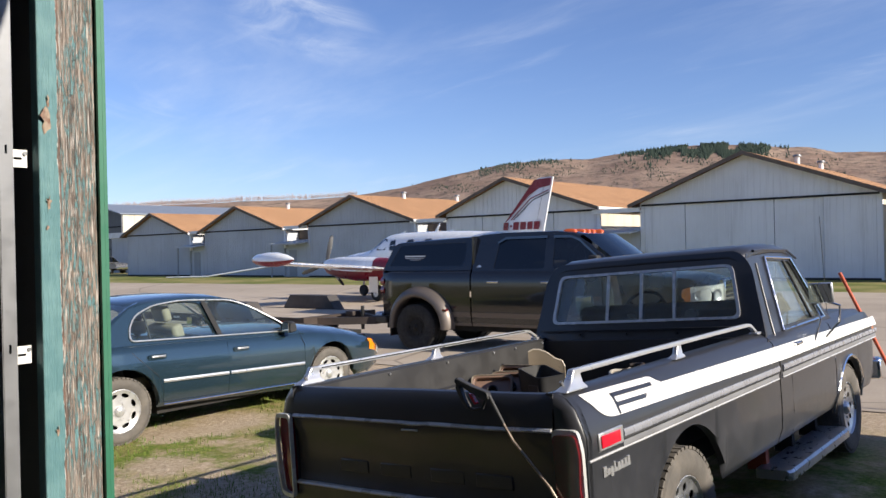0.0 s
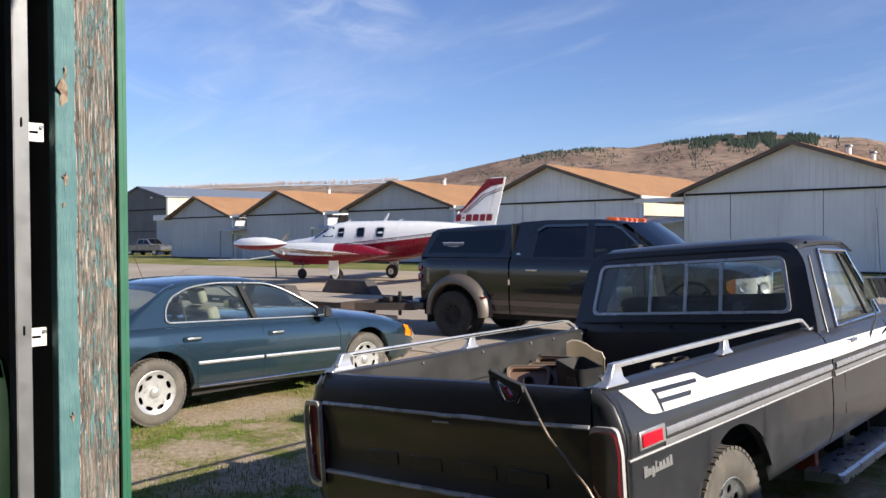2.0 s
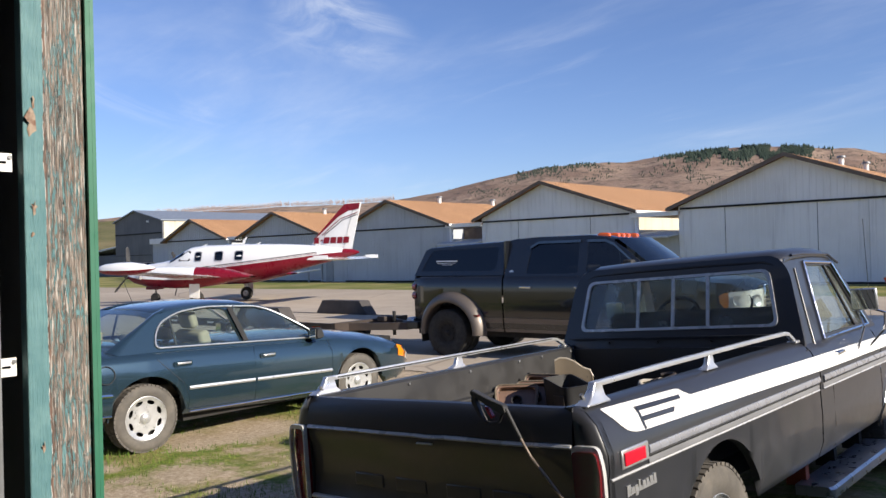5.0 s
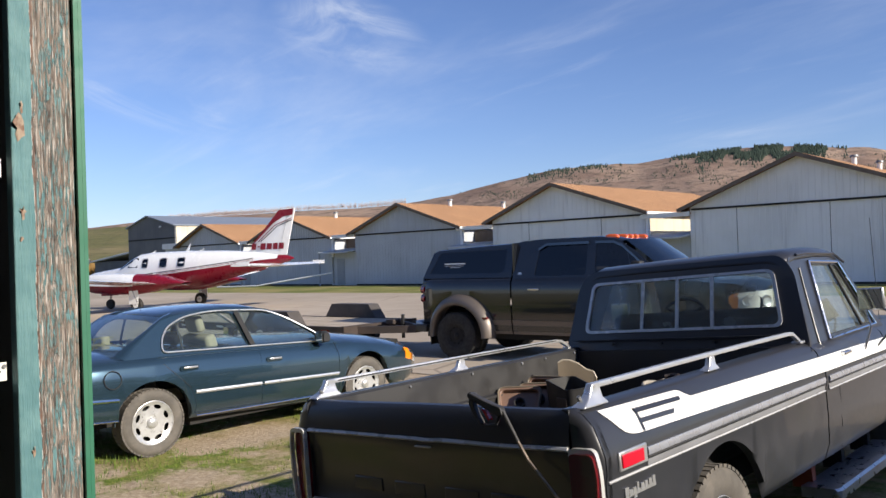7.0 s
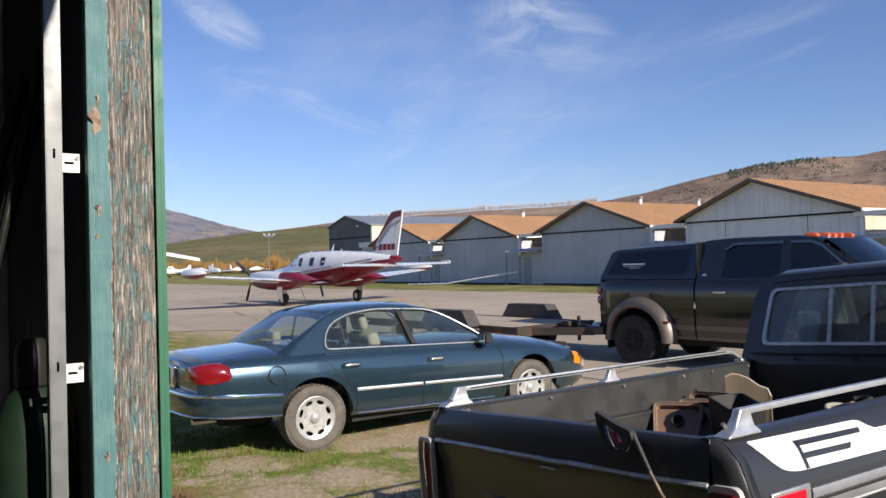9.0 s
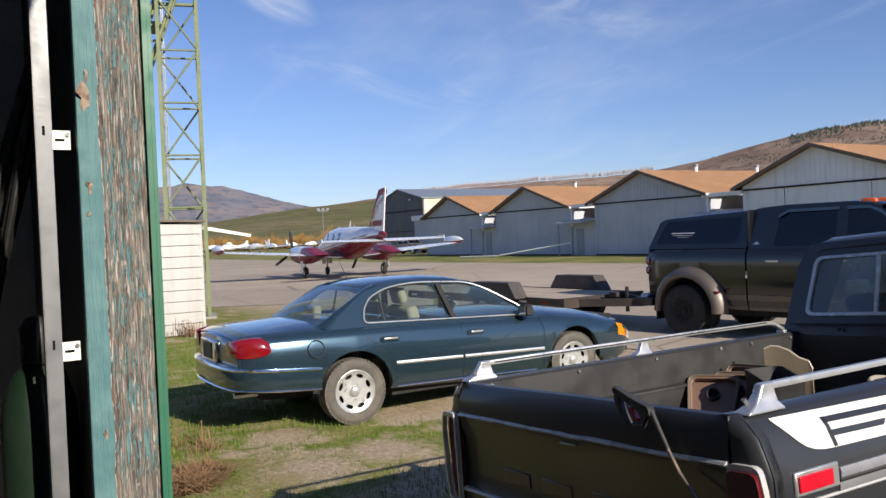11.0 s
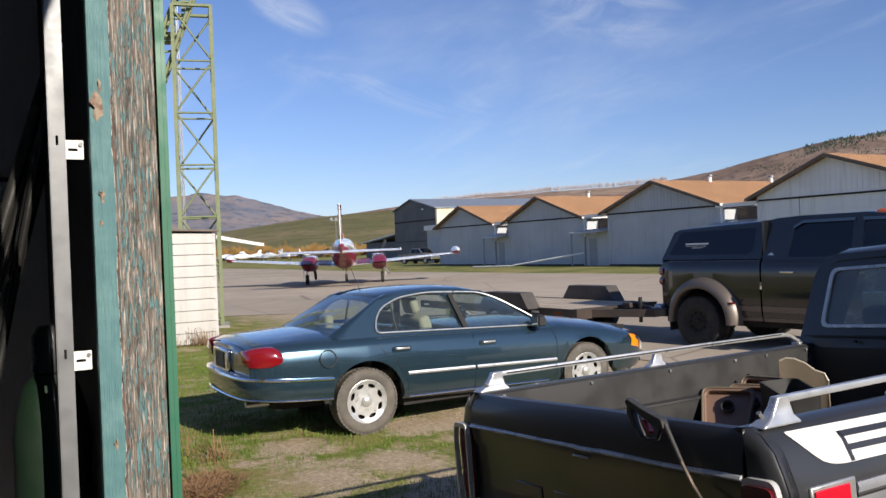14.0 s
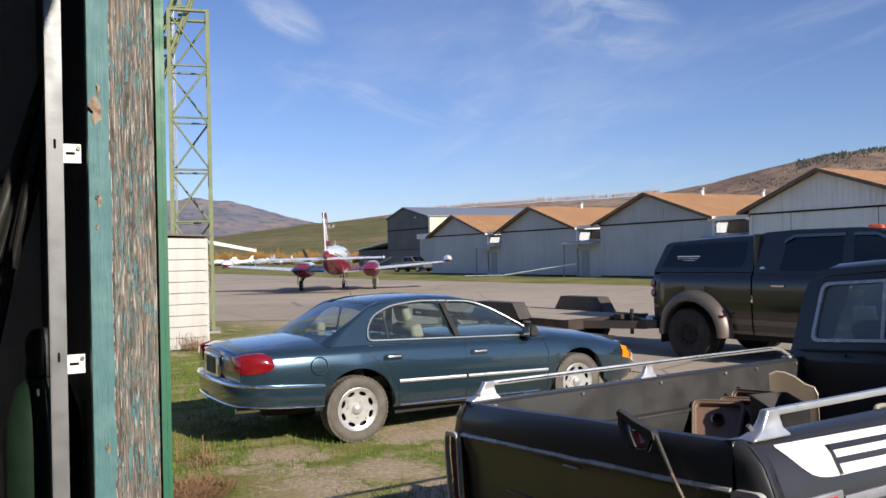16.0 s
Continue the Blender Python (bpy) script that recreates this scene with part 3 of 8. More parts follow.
def smooth_curve(keys, x):
    """Smooth interpolation through (x, value) pairs."""
    if x <= keys[0][0]:
        return keys[0][1]
    for (a, u), (b, v) in zip(keys[:-1], keys[1:]):
        if x <= b:
            s = (x - a) / (b - a)
            s = s * s * (3 - 2 * s)
            return u + (v - u) * s
    return keys[-1][1]


def linear(keys, x):
    return float(np.interp(x, [k[0] for k in keys], [k[1] for k in keys]))


# ---------------------------------------------------------------- ground
def ground_height(x, y):
    near = max(0.0, 1 - abs(x + 7) / 16) * max(0.0, min(1.0, (9 - y) / 3)) * max(0.0, min(1.0, (y - 1.5) / 0.8))
    bumps = noise.noise((x * 0.9, y * 0.9, 0)) * 0.022 + noise.noise((x * 3.1, y * 3.1, 4)) * 0.012
    lean = 0.066 * math.exp(-((x + 1.75) / 0.8) ** 2) - 0.066 * math.exp(-((x + 3.6) / 0.8) ** 2)
    return near * bumps + lean * max(0.0, min(1.0, (9.2 - y) / 1.5)) * max(0.0, min(1.0, (y - 1.7) / 1.0))


def spaced(lo, hi, step, far, grow=1.5):
    mid = list(np.arange(lo, hi + step / 2, step))
    up, down, d = [], [], step
    while not up or up[-1] < far:
        d *= grow
        up.append((up[-1] if up else hi) + d)
    d = step
    while not down or down[-1] > -far:
        d *= grow
        down.append((down[-1] if down else lo) - d)
    return down[::-1] + mid + up


gx, gy = spaced(-16, 1, 0.17, 3500), spaced(1.5, 9.5, 0.17, 3500)
bm = bmesh.new()
grid = [[bm.verts.new((x, y, ground_height(x, y))) for y in gy] for x in gx]
for i in range(len(gx) - 1):
    for j in range(len(gy) - 1):
        bm.faces.new((grid[i][j], grid[i + 1][j], grid[i + 1][j + 1], grid[i][j + 1]))
tagged(part("ground", bm, "ground", smooth=180), "patchy spring grass and bare dirt beside an airfield apron", "ground", kind="structure")

apron_edge = [(-23.9, 9.3), (-24.9, 7.4), (-34, -9), (-60, -50), (-400, -60), (-400, 30), (-90, 30.5), (-60, 29.5), (-34, 31.5), (60, 31.5), (60, 9.9), (8, 9.6), (-4, 9.9), (-12, 9.4), (-18, 10.1)]
wavy = []
for (a, b), (c, d) in zip(apron_edge, apron_edge[1:] + apron_edge[:1]):
    k = max(1, min(60, int(math.hypot(c - a, d - b) / 0.5)))
    for i in range(k):
        x, y = a + (c - a) * i / k, b + (d - b) * i / k
        wavy.append((x + 0.25 * noise.noise((x * 0.7, y * 0.7, 2)), y + 0.25 * noise.noise((x * 0.7, y * 0.7, 9))))
tagged(part("pavement", sheet(wavy, [], lambda u, v: (u, v, 0.012), 0), "apron", smooth=0), "sun-bleached cracked aircraft apron", "pavement", kind="structure")


# ---------------------------------------------------------------- hills and distance
def hill_point(az, s, dist, depth, crest, rough, seed):
    """A point of a hill at a bearing (degrees left of the y axis), s from its foot (0) to its crest (1)."""
    a = radians(az)
    d = dist + depth * s
    x, y = -math.sin(a) * d, math.cos(a) * d
    h = linear(crest, az) * s ** 1.15
    h += rough * linear(crest, az) * (noise.fractal((x * 0.006 + seed, y * 0.006, seed), 1.0, 2.0, 6) - 0.2) * (0.25 + s) * min(1, 4 * s)
    return Vector((x, y, h - 1.0))


def ridge(name, material, label, az0, az1, shape, steps=300, rows=30):
    bm = bmesh.new()
    vs = []
    for i in range(steps + 1):
        az = az0 + (az1 - az0) * i / steps
        col = [bm.verts.new(hill_point(az, j / rows, *shape)) for j in range(rows + 1)]
        c = col[-1].co
        col.append(bm.verts.new((c.x * 1.25, c.y * 1.25, c.z * 0.4)))
        vs.append(col)
    for p, q in zip(vs[:-1], vs[1:]):
        for j in range(len(p) - 1):
            bm.faces.new((p[j], q[j], q[j + 1], p[j + 1]))
    return tagged(part(name, bm, material, smooth=180), label, "hill", kind="structure")


BROWN = (480, 520, [(-25, 90), (5, 104), (11, 98), (13.3, 101), (14.8, 109), (16.3, 111), (17.7, 117), (20.3, 119), (23.4, 118), (26.7, 114), (28.9, 110), (32, 109), (34.4, 106), (37.75, 96), (41.7, 80), (45.7, 69), (49.6, 66), (57, 62), (62, 58), (68, 45), (74, 20)], 0.05, 3.0)
GREEN = (330, 520, [(50, 50), (57, 48.5), (60, 47), (64.2, 43), (69.7, 37.5), (75.9, 25.5), (82, 14), (90, 9), (100, 8)], 0.015, 11.0)
FAR = (2300, 900, [(60, 60), (66, 98), (70, 162), (72, 188), (74.7, 226), (78.3, 229), (84, 250), (92, 300), (110, 300)], 0.06, 21.0)
ridge("hill_brown", "hill_brown", "dry brown hill with scrub and dark conifers on its crest", -25, 74, BROWN)
ridge("hill_green", "hill_green", "smooth olive-green grass slope behind the airfield", 50, 100, GREEN)
ridge("hill_far", "hill_far", "distant mountain ridge with blue haze in its colour", 60, 110, FAR)


# ---------------------------------------------------------------- the workshop that the camera stands in
def workshop():
    wall = thing("wall_front", pose(0, 0, 0), "front wall of a dark workshop beside a wide doorway", "wall", kind="structure")
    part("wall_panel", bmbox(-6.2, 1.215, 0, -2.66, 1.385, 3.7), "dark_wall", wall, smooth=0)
    part("wall_panel", bmbox(3.4, 1.215, 0, 5.0, 1.385, 3.7), "dark_wall", wall, smooth=0)
    part("wall_panel", bmbox(-2.66, 1.215, 3.5, 3.4, 1.385, 3.7), "dark_wall", wall, smooth=0)
    # outside cladding and green corner trim
    part("wall_cladding", bmbox(-6.2, 1.388, 0, -2.66, 1.402, 3.7), "dark_wall", wall, smooth=0)
    part("corner_trim", box(box(bmesh.new(), -2.70, 1.404, 0, -2.588, 1.416, 3.5), -2.60, 1.389, 0, -2.588, 1.4035, 3.5), "green_trim", wall, "dark green metal corner trim", smooth=0)
    jamb = tagged(part("door_jamb", bmbox(-0.05, 0, 0, 0, 0.186, 3.5), "jamb", smooth=0, bevel=0.004), "weathered wooden door jamb with peeling teal paint", "door jamb", kind="structure")
    jamb.location = (-2.605, 1.2, 0)
    rnd = random.Random(5)
    for z, y, s in ((2.315, 0.020, 1.5), (2.38, 0.030, 0.8), (2.06, 0.026, 0.9), (1.975, 0.022, 0.4), (1.33, 0.040, 0.8)):
        bm = bmesh.new()
        k = 11
        c = bm.verts.new((0.006 * s, y, z))
        rim = []
        for i in range(k):
            a = 2 * math.pi * i / k
            r = 0.017 * s * rnd.uniform(0.35, 1.5)
            rim.append(bm.verts.new((0.002 + 0.010 * s * max(0, math.cos(a - 2.4)), y + r * 0.62 * math.cos(a), z + r * 1.25 * math.sin(a))))
        for i in range(k):
            bm.faces.new((c, rim[i], rim[(i + 1) % k]))
        bmesh.ops.solidify(bm, geom=list(bm.faces), thickness=0.0012)
        part("paint_flake", bm, "flake", jamb, "curled chip of old paint", smooth=30)
    # overhead-door track: galvanised channel with slots, held off the jamb by brackets
    track = thing("door_track", pose(-2.64, 1.115, 0), "galvanised steel door track screwed beside the jamb", "door track", kind="structure")
    slots = [rounded([(-0.0035, z), (0.0035, z), (0.0035, z + 0.028), (-0.0035, z + 0.028)], 0.003) for z in (1.585, 2.205, 0.9, 2.8)]
    part("channel_web", sheet([(-0.020, 0), (0.020, 0), (0.020, 3.2), (-0.020, 3.2)], slots, lambda u, v: (0, u, v), 0.0025), "galv", track, smooth=0)
    part("channel_flange", bmbox(-0.055, -0.0225, 0, -0.0026, -0.0202, 3.2), "galv", track, smooth=0)
    part("channel_flange", bmbox(-0.055, 0.0202, 0, -0.0026, 0.0225, 3.2), "galv", track, smooth=0)
    for z in (1.575, 2.195, 0.88, 2.78):
        br = part("bracket", sheet([(0.023, z - 0.028), (0.072, z - 0.028), (0.072, z + 0.028), (0.023, z + 0.028)],
                                   [rounded([(0.030, z - 0.004), (0.056, z - 0.004), (0.056, z + 0.004), (0.030, z + 0.004)], 0.003)], lambda u, v: (-0.022, u, v), 0.003), "white", track, "pale slotted bracket", smooth=0)
        part("bolt", bmrod((-0.020, 0.064, z + 0.016), (-0.012, 0.064, z + 0.016), 0.006), "galv", br)
    # shell of the room
    tagged(part("floor", bmbox(-6.2, -7, -0.12, 5.0, 1.39, 0.005), "concrete", smooth=0), "worn concrete workshop floor", "floor", kind="structure")
    tagged(part("wall_west", bmbox(-4.9, -7, 0, -4.7, 1.21, 3.7), "panel", smooth=0), "grey panelled inside wall in shadow", "wall", kind="structure")
    # unseen walls and ceiling, kept pale as reflectors for the dark corner
    tagged(part("wall_east", bmbox(5.0, -7, 0, 5.2, 1.39, 3.7), "panel", smooth=0), "dark inside wall", "wall", kind="structure")
    tagged(part("wall_south", bmbox(-6.4, -7.2, 0, 5.2, -7, 3.7), "panel", smooth=0), "dark inside wall", "wall", kind="structure")
    tagged(part("ceiling", bmbox(-6.4, -7.2, 3.7, 5.2, 1.42, 3.86), "panel", smooth=0), "pale unseen workshop ceiling that bounces daylight", "ceiling", kind="structure")
    # added wall out of view; its height sets the shadow beside the pickup
    tagged(part("wall_annex", bmbox(3.45, 1.41, 0, 3.65, 9.3, 3.15), "dark_wall", smooth=0), "plain unseen wall added to shade the pickup and the ground", "wall", kind="structure")
    # leaning lengths of dark steel against the west wall
    rnd = random.Random(8)
    for i in range(7):
        r = (0.014, 0.02, 0.016, 0.024, 0.016, 0.02, 0.028)[i]
        x0 = -3.38 - 0.05 * i
        y0 = 0.66 - 0.045 * i + rnd.uniform(-0.01, 0.01)
        lift = 2.55 + rnd.uniform(-0.15, 0.15)
        p = part("steel_pipe", bmrod((x0, y0, 0.012), (x0 - 0.03, 1.21 - r, lift), r, n=14), "black_steel")
        tagged(p, "length of black steel pipe leaning in the corner", "pipe", "leaning pipes")
    cyl = thing("gas_cylinder", pose(-2.98, 1.095, 0.006), "dark green gas cylinder standing in the corner", "gas cylinder")
    up = Matrix.Rotation(radians(90), 4, "X")
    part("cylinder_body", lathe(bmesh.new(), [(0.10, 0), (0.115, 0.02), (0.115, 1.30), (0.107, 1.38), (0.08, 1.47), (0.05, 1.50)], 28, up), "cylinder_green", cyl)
    part("valve", lathe(bmesh.new(), [(0.045, 1.50), (0.055, 1.51), (0.055, 1.62), (0.035, 1.655), (0.01, 1.66)], 14, up), "black_steel", cyl)
    tagged(part("trim", bmbox(-4.7, -3, 2.28, -4.69, 1.2, 2.30), "black_gap", smooth=0), "dark seam between wall panels", "trim", kind="structure")


workshop()


# ---------------------------------------------------------------- hangars
def ribbed(owner, material, x0, x1, z0, z1, y, single, pitch=0.31, proud=0.022):
    """Vertical battens over a sheet wall."""
    xs = np.arange(x0 + pitch / 2, x1 - 0.03, pitch)
    tops = [z1(x) if callable(z1) else z1 for x in xs]
    if single:
        one = part("batten", bmbox(-0.018, -proud, 0, 0.018, 0, 1), material, owner, smooth=0)
        for k, (x, top) in enumerate(zip(xs, tops)):
            ob = one if k == 0 else new("batten", one.data)
            ob.parent = owner
            ob.location, ob.scale = (x, y, z0), (1, 1, top - z0)
    else:
        bm = bmesh.new()
        for x, top in zip(xs, tops):
            box(bm, x - 0.018, y - proud, z0, x + 0.018, y, top)
        tagged(part("batten_relief", bm, material, owner, smooth=0), kind="stuff")


def hangar(x0, apex, x1, eave, peak, door_top, wall, leaves, depth=18.0, vents=(), louvre=True):
    front = 41.2
    h = thing("hangar", pose(0, front, 0), "grey sheet-metal hangar with sliding doors and an orange shingle gable roof", "hangar", "row of hangars")
    a, b = x0 + 0.45, x1 - 0.35
    slope_l, slope_r = (peak - eave) / (apex - x0), (peak - eave) / (x1 - apex)

    def under(x):
        return (peak - (apex - x) * slope_l if x < apex else peak - (x - apex) * slope_r) - 0.14
    gable = [(a, 0), (b, 0), (b, under(b)), (apex, under(apex)), (a, under(a))]
    hole = [(a + 0.25, 0.02), (b - 0.25, 0.02), (b - 0.25, door_top), (a + 0.25, door_top)]
    w = part("front_wall", sheet(gable, [hole], lambda u, v: (u, 0, v), 0.12), wall, h, smooth=0)
    single = x0 == -20.1
    ribbed(w, wall, a + 0.05, b - 0.05, door_top + 0.06, lambda x: max(door_top + 0.07, under(x) - 0.02), 0, single)
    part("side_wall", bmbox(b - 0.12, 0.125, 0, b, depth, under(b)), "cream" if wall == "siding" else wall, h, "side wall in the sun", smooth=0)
    part("side_wall", bmbox(a, 0.125, 0, a + 0.12, depth, under(a)), wall, h, smooth=0)
    part("back_wall", sheet(gable, [], lambda u, v: (u, depth + 0.1, v), 0.1), wall, h, smooth=0)
    wdt = (hole[1][0] - hole[0][0]) / leaves
    for i in range(leaves):
        u = hole[0][0] + i * wdt
        y = 0.02 + 0.05 * (i % 2)
        leaf = part("door_leaf", bmbox(u + 0.012, y, 0.03, u + wdt - 0.012, y + 0.045, door_top - 0.01), wall, h, smooth=0)
        ribbed(leaf, wall, u + 0.1, u + wdt - 0.06, 0.05, door_top - 0.04, y, single, 0.305, 0.012)
    part("door_rail", bmbox(a + 0.1, -0.05, door_top - 0.03, b - 0.1, -0.003, door_top + 0.07), "black_gap", h, "dark sliding door rail", smooth=0)
    part("door_gap", bmbox(a + 0.2, 0.125, 0, b - 0.2, 0.14, door_top + 0.05), "black_gap", h, smooth=0)
    part("sill_board", bmbox(a + 0.1, -0.06, 0, b - 0.1, -0.004, 0.10), "black_gap", h, smooth=0)
    for side, (e, s) in enumerate(((x0, slope_l), (x1, slope_r))):
        bm = bmesh.new()
        ring = [(e, -0.45, eave), (apex, -0.45, peak), (apex, depth + 0.4, peak), (e, depth + 0.4, eave)]
        loft(bm, [ring, [(x, y, z - 0.1) for x, y, z in ring]])
        part("roof", bm, "shingle", h, smooth=0)
        bm = bmesh.new()
        ring = [(e, -0.48, eave + 0.01), (apex, -0.48, peak + 0.01), (apex, -0.48, peak - 0.2), (e, -0.48, eave - 0.2)]
        loft(bm, [ring, [(x, y + 0.028, z) for x, y, z in ring]])
        part("fascia", bm, "brown_fascia", h, "dark brown barge board", smooth=0)
        g = e - 0.08 if side == 0 else e
        part("gutter", bmbox(g, -0.47, eave - 0.16, g + 0.08, depth + 0.4, eave - 0.02), "white" if side else "brown_fascia", h, smooth=0)
    for y in vents:
        v = part("roof_vent", bmrod((apex + 0.25, y, peak - 0.15), (apex + 0.25, y, peak + 0.28), 0.14, n=14), "white", h, "round galvanised roof vent")
        part("vent_cap", bmrod((apex + 0.25, y, peak + 0.28), (apex + 0.25, y, peak + 0.40), 0.24, 0.2, n=14), "galv", v)
    return h


def connector(x0, x1, eave, kind):
    """The low link between two hangars: white fascia, dark louvre and a small porch with a door."""
    c = thing("link_building", pose(0, 41.2, 0), "narrow link between hangars with a white fascia and grey door", "outbuilding", "links between hangars")
    part("link_wall", bmbox(x0, 1.6, 0, x1, 1.75, 2.7), "siding_blue", c, smooth=0)
    part("fascia", bmbox(x0 - 0.2, -0.25, eave - 0.22, x1 + 0.1, -0.10, eave + 0.02), "white", c, "bright white fascia board", smooth=0)
    part("flat_roof", bmbox(x0 - 0.2, -0.095, eave - 0.12, x1 + 0.1, 0.5, eave - 0.02), "shingle", c, smooth=0)
    if kind == "brown":
        part("upper_panel", bmbox(x0, 1.45, eave - 1.5, x1, 1.595, eave - 0.25), "brown_fascia", c, smooth=0)
    part("link_post", bmbox(x0 + 0.02, -0.08, 2.2, x0 + 0.2, 0.1, eave - 0.23), "white", c, smooth=0)
    por = part("porch_roof", loft(bmesh.new(), [[(x0 - 0.5, -1.2, 2.45), (x1, -1.2, 2.45), (x1, -1.2, 2.55), (x0 - 0.5, -1.2, 2.55)], [(x0 - 0.5, 1.4, 2.75), (x1, 1.4, 2.75), (x1, 1.4, 2.85), (x0 - 0.5, 1.4, 2.85)]]), "siding_blue", c, smooth=0)
    part("porch_wall", bmbox(x0 + 0.02, 0.1, 0, x1 - 0.02, 0.22, 2.55), "siding_blue", c, smooth=0)
    d = part("door", bmbox(x0 + 0.45, 0.06, 0.03, x0 + 1.3, 0.097, 2.05), "door_grey", c, "flush grey door", smooth=0)
    part("door_handle", bmbox(x0 + 1.18, 0.03, 1.0, x0 + 1.23, 0.058, 1.06), "galv", d)
    part("porch_post", bmbox(x0 - 0.35, -1.1, 0, x0 - 0.25, -1.0, 2.45), "door_grey", c, smooth=0)


hangar(-20.1, -13.95, -7.5, 4.05, 6.4, 3.95, "siding", 5, vents=(8.0, 13.0))
hangar(-33.6, -28.3, -21.95, 4.05, 6.15, 3.85, "siding", 4)
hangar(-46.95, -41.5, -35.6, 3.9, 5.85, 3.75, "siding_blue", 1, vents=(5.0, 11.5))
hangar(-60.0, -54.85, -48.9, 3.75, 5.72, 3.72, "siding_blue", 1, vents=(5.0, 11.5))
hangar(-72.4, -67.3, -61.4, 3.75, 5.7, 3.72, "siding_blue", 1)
hangar(-6.6, -0.6, 5.6, 4.05, 6.4, 3.95, "siding", 5)
for x0, x1, k in ((-22.25, -19.7, "cream"), (-35.9, -33.2, "brown"), (-49.2, -46.55, "brown"), (-61.7, -59.6, "brown")):
    connector(x0, x1, 3.85, k)


def big_hangar():
    h = thing("large_hangar", pose(-98.6, 52, 0), "tall charcoal metal hangar with a cream side and grey roof", "hangar")
    prof = [(-5.4, 0), (6.6, 0), (6.6, 7.0), (0, 8.4), (-5.4, 7.1)]
    f = part("front_wall", sheet(prof, [], lambda u, v: (u, 0, v), 0.2), "siding_dark", h, smooth=0)
    part("side_wall", bmbox(6.45, 0.21, 0, 6.6, 30, 6.95), "cream", h, "cream ribbed side wall", smooth=0)
    for e, z in ((-5.6, 7.12), (6.8, 7.02)):
        ring = [(e, -0.3, z), (0, -0.3, 8.5), (0, 30, 8.5), (e, 30, z)]
        part("roof", loft(bmesh.new(), [ring, [(x, y, c - 0.12) for x, y, c in ring]]), "metal_roof", h, smooth=0)
    part("door_rail", bmbox(-5.3, -0.08, 5.35, 6.5, -0.003, 5.5), "black_gap", h, smooth=0)
    part("door_rail", bmbox(-5.3, -0.06, 2.7, 6.5, -0.003, 2.76), "black_gap", h, smooth=0)
    part("wall_lamp", bmrod((3.6, -0.3, 6.8), (3.6, -0.3, 7.0), 0.16), "white", h)
    part("door", bmbox(5.6, -0.05, 0, 6.3, -0.004, 2.1), "white", h, smooth=0)
    low = thing("low_shed", pose(-104.5, 54, 0), "long low grey shed with a pale sloping roof", "shed")
    part("shed_wall", bmbox(-14, 0, 0, 0, 18, 2.9), "siding_dark", low, smooth=0)
    part("roof", loft(bmesh.new(), [[(-14.5, -0.6, 2.8), (0.2, -0.6, 4.1), (0.2, -0.6, 4.3), (-14.5, -0.6, 3.0)], [(-14.5, 18, 2.8), (0.2, 18, 4.1), (0.2, 18, 4.3), (-14.5, 18, 3.0)]]), "white", low, smooth=0)
    part("fascia", bmbox(0.1, -0.8, 3.9, 7.5, -0.5, 4.5), "white", h, "white eave board", smooth=0).location = (10.3, -3, 0)
    part("porch_wall", bmbox(0.2, -0.45, 0, 7.4, -0.25, 3.9), "siding_blue", h, smooth=0).location = (10.3, -3, 0)


big_hangar()


# ---------------------------------------------------------------- vehicle helpers

def restretch(owner, change):
    """Moves the vertices and sub-parts of a vehicle along its length by change(x)."""
    for ob in owner.children:
        if ob.name.startswith("wheel") and "flare" not in ob.name and "housing" not in ob.name:
            ob.location.x = change(ob.location.x)
            continue
        for o in (ob, *ob.children):
            for v in o.data.vertices:
                v.co.x = change(v.co.x)


def arch_lift(x, z, wheels):
    for xw, zw, r in wheels:
        if abs(x - xw) < r:
            z = max(z, zw + math.sqrt(r * r - (x - xw) ** 2))
    return z


def stations(x0, x1, step, wheels):
    xs = set(np.round(np.arange(x0, x1 + 1e-6, step), 4)) | {x0, x1}
    for xw, zw, r in wheels:
        for k in range(25):
            x = round(xw - r * math.cos(math.pi * k / 24), 4)
            if x0 < x < x1:
                xs.add(x)
    return sorted(xs)


def shell(x0, x1, section, wheels=(), step=0.12, both=True, side=1):
    """A skin along x; section(x) gives (y, z) from the sill up; wheel openings are cut out of its lower edge."""
    bm = bmesh.new()
    rings = []
    for x in stations(x0, x1, step, wheels):
        pts = [(y, arch_lift(x, z, wheels)) for y, z in section(x)]
        ring = [(x, side * y, z) for y, z in pts]
        if both:
            ring += [(x, -y, z) for y, z in pts[::-1]]
        rings.append(ring)
    loft(bm, rings, closed=False, caps=False)
    bmesh.ops.dissolve_degenerate(bm, dist=1e-4, edges=bm.edges)
    return bm


def circle(r, n, cx=0.0, cz=0.0):
    return [(cx + r * math.cos(2 * math.pi * i / n), cz + r * math.sin(2 * math.pi * i / n)) for i in range(n)]


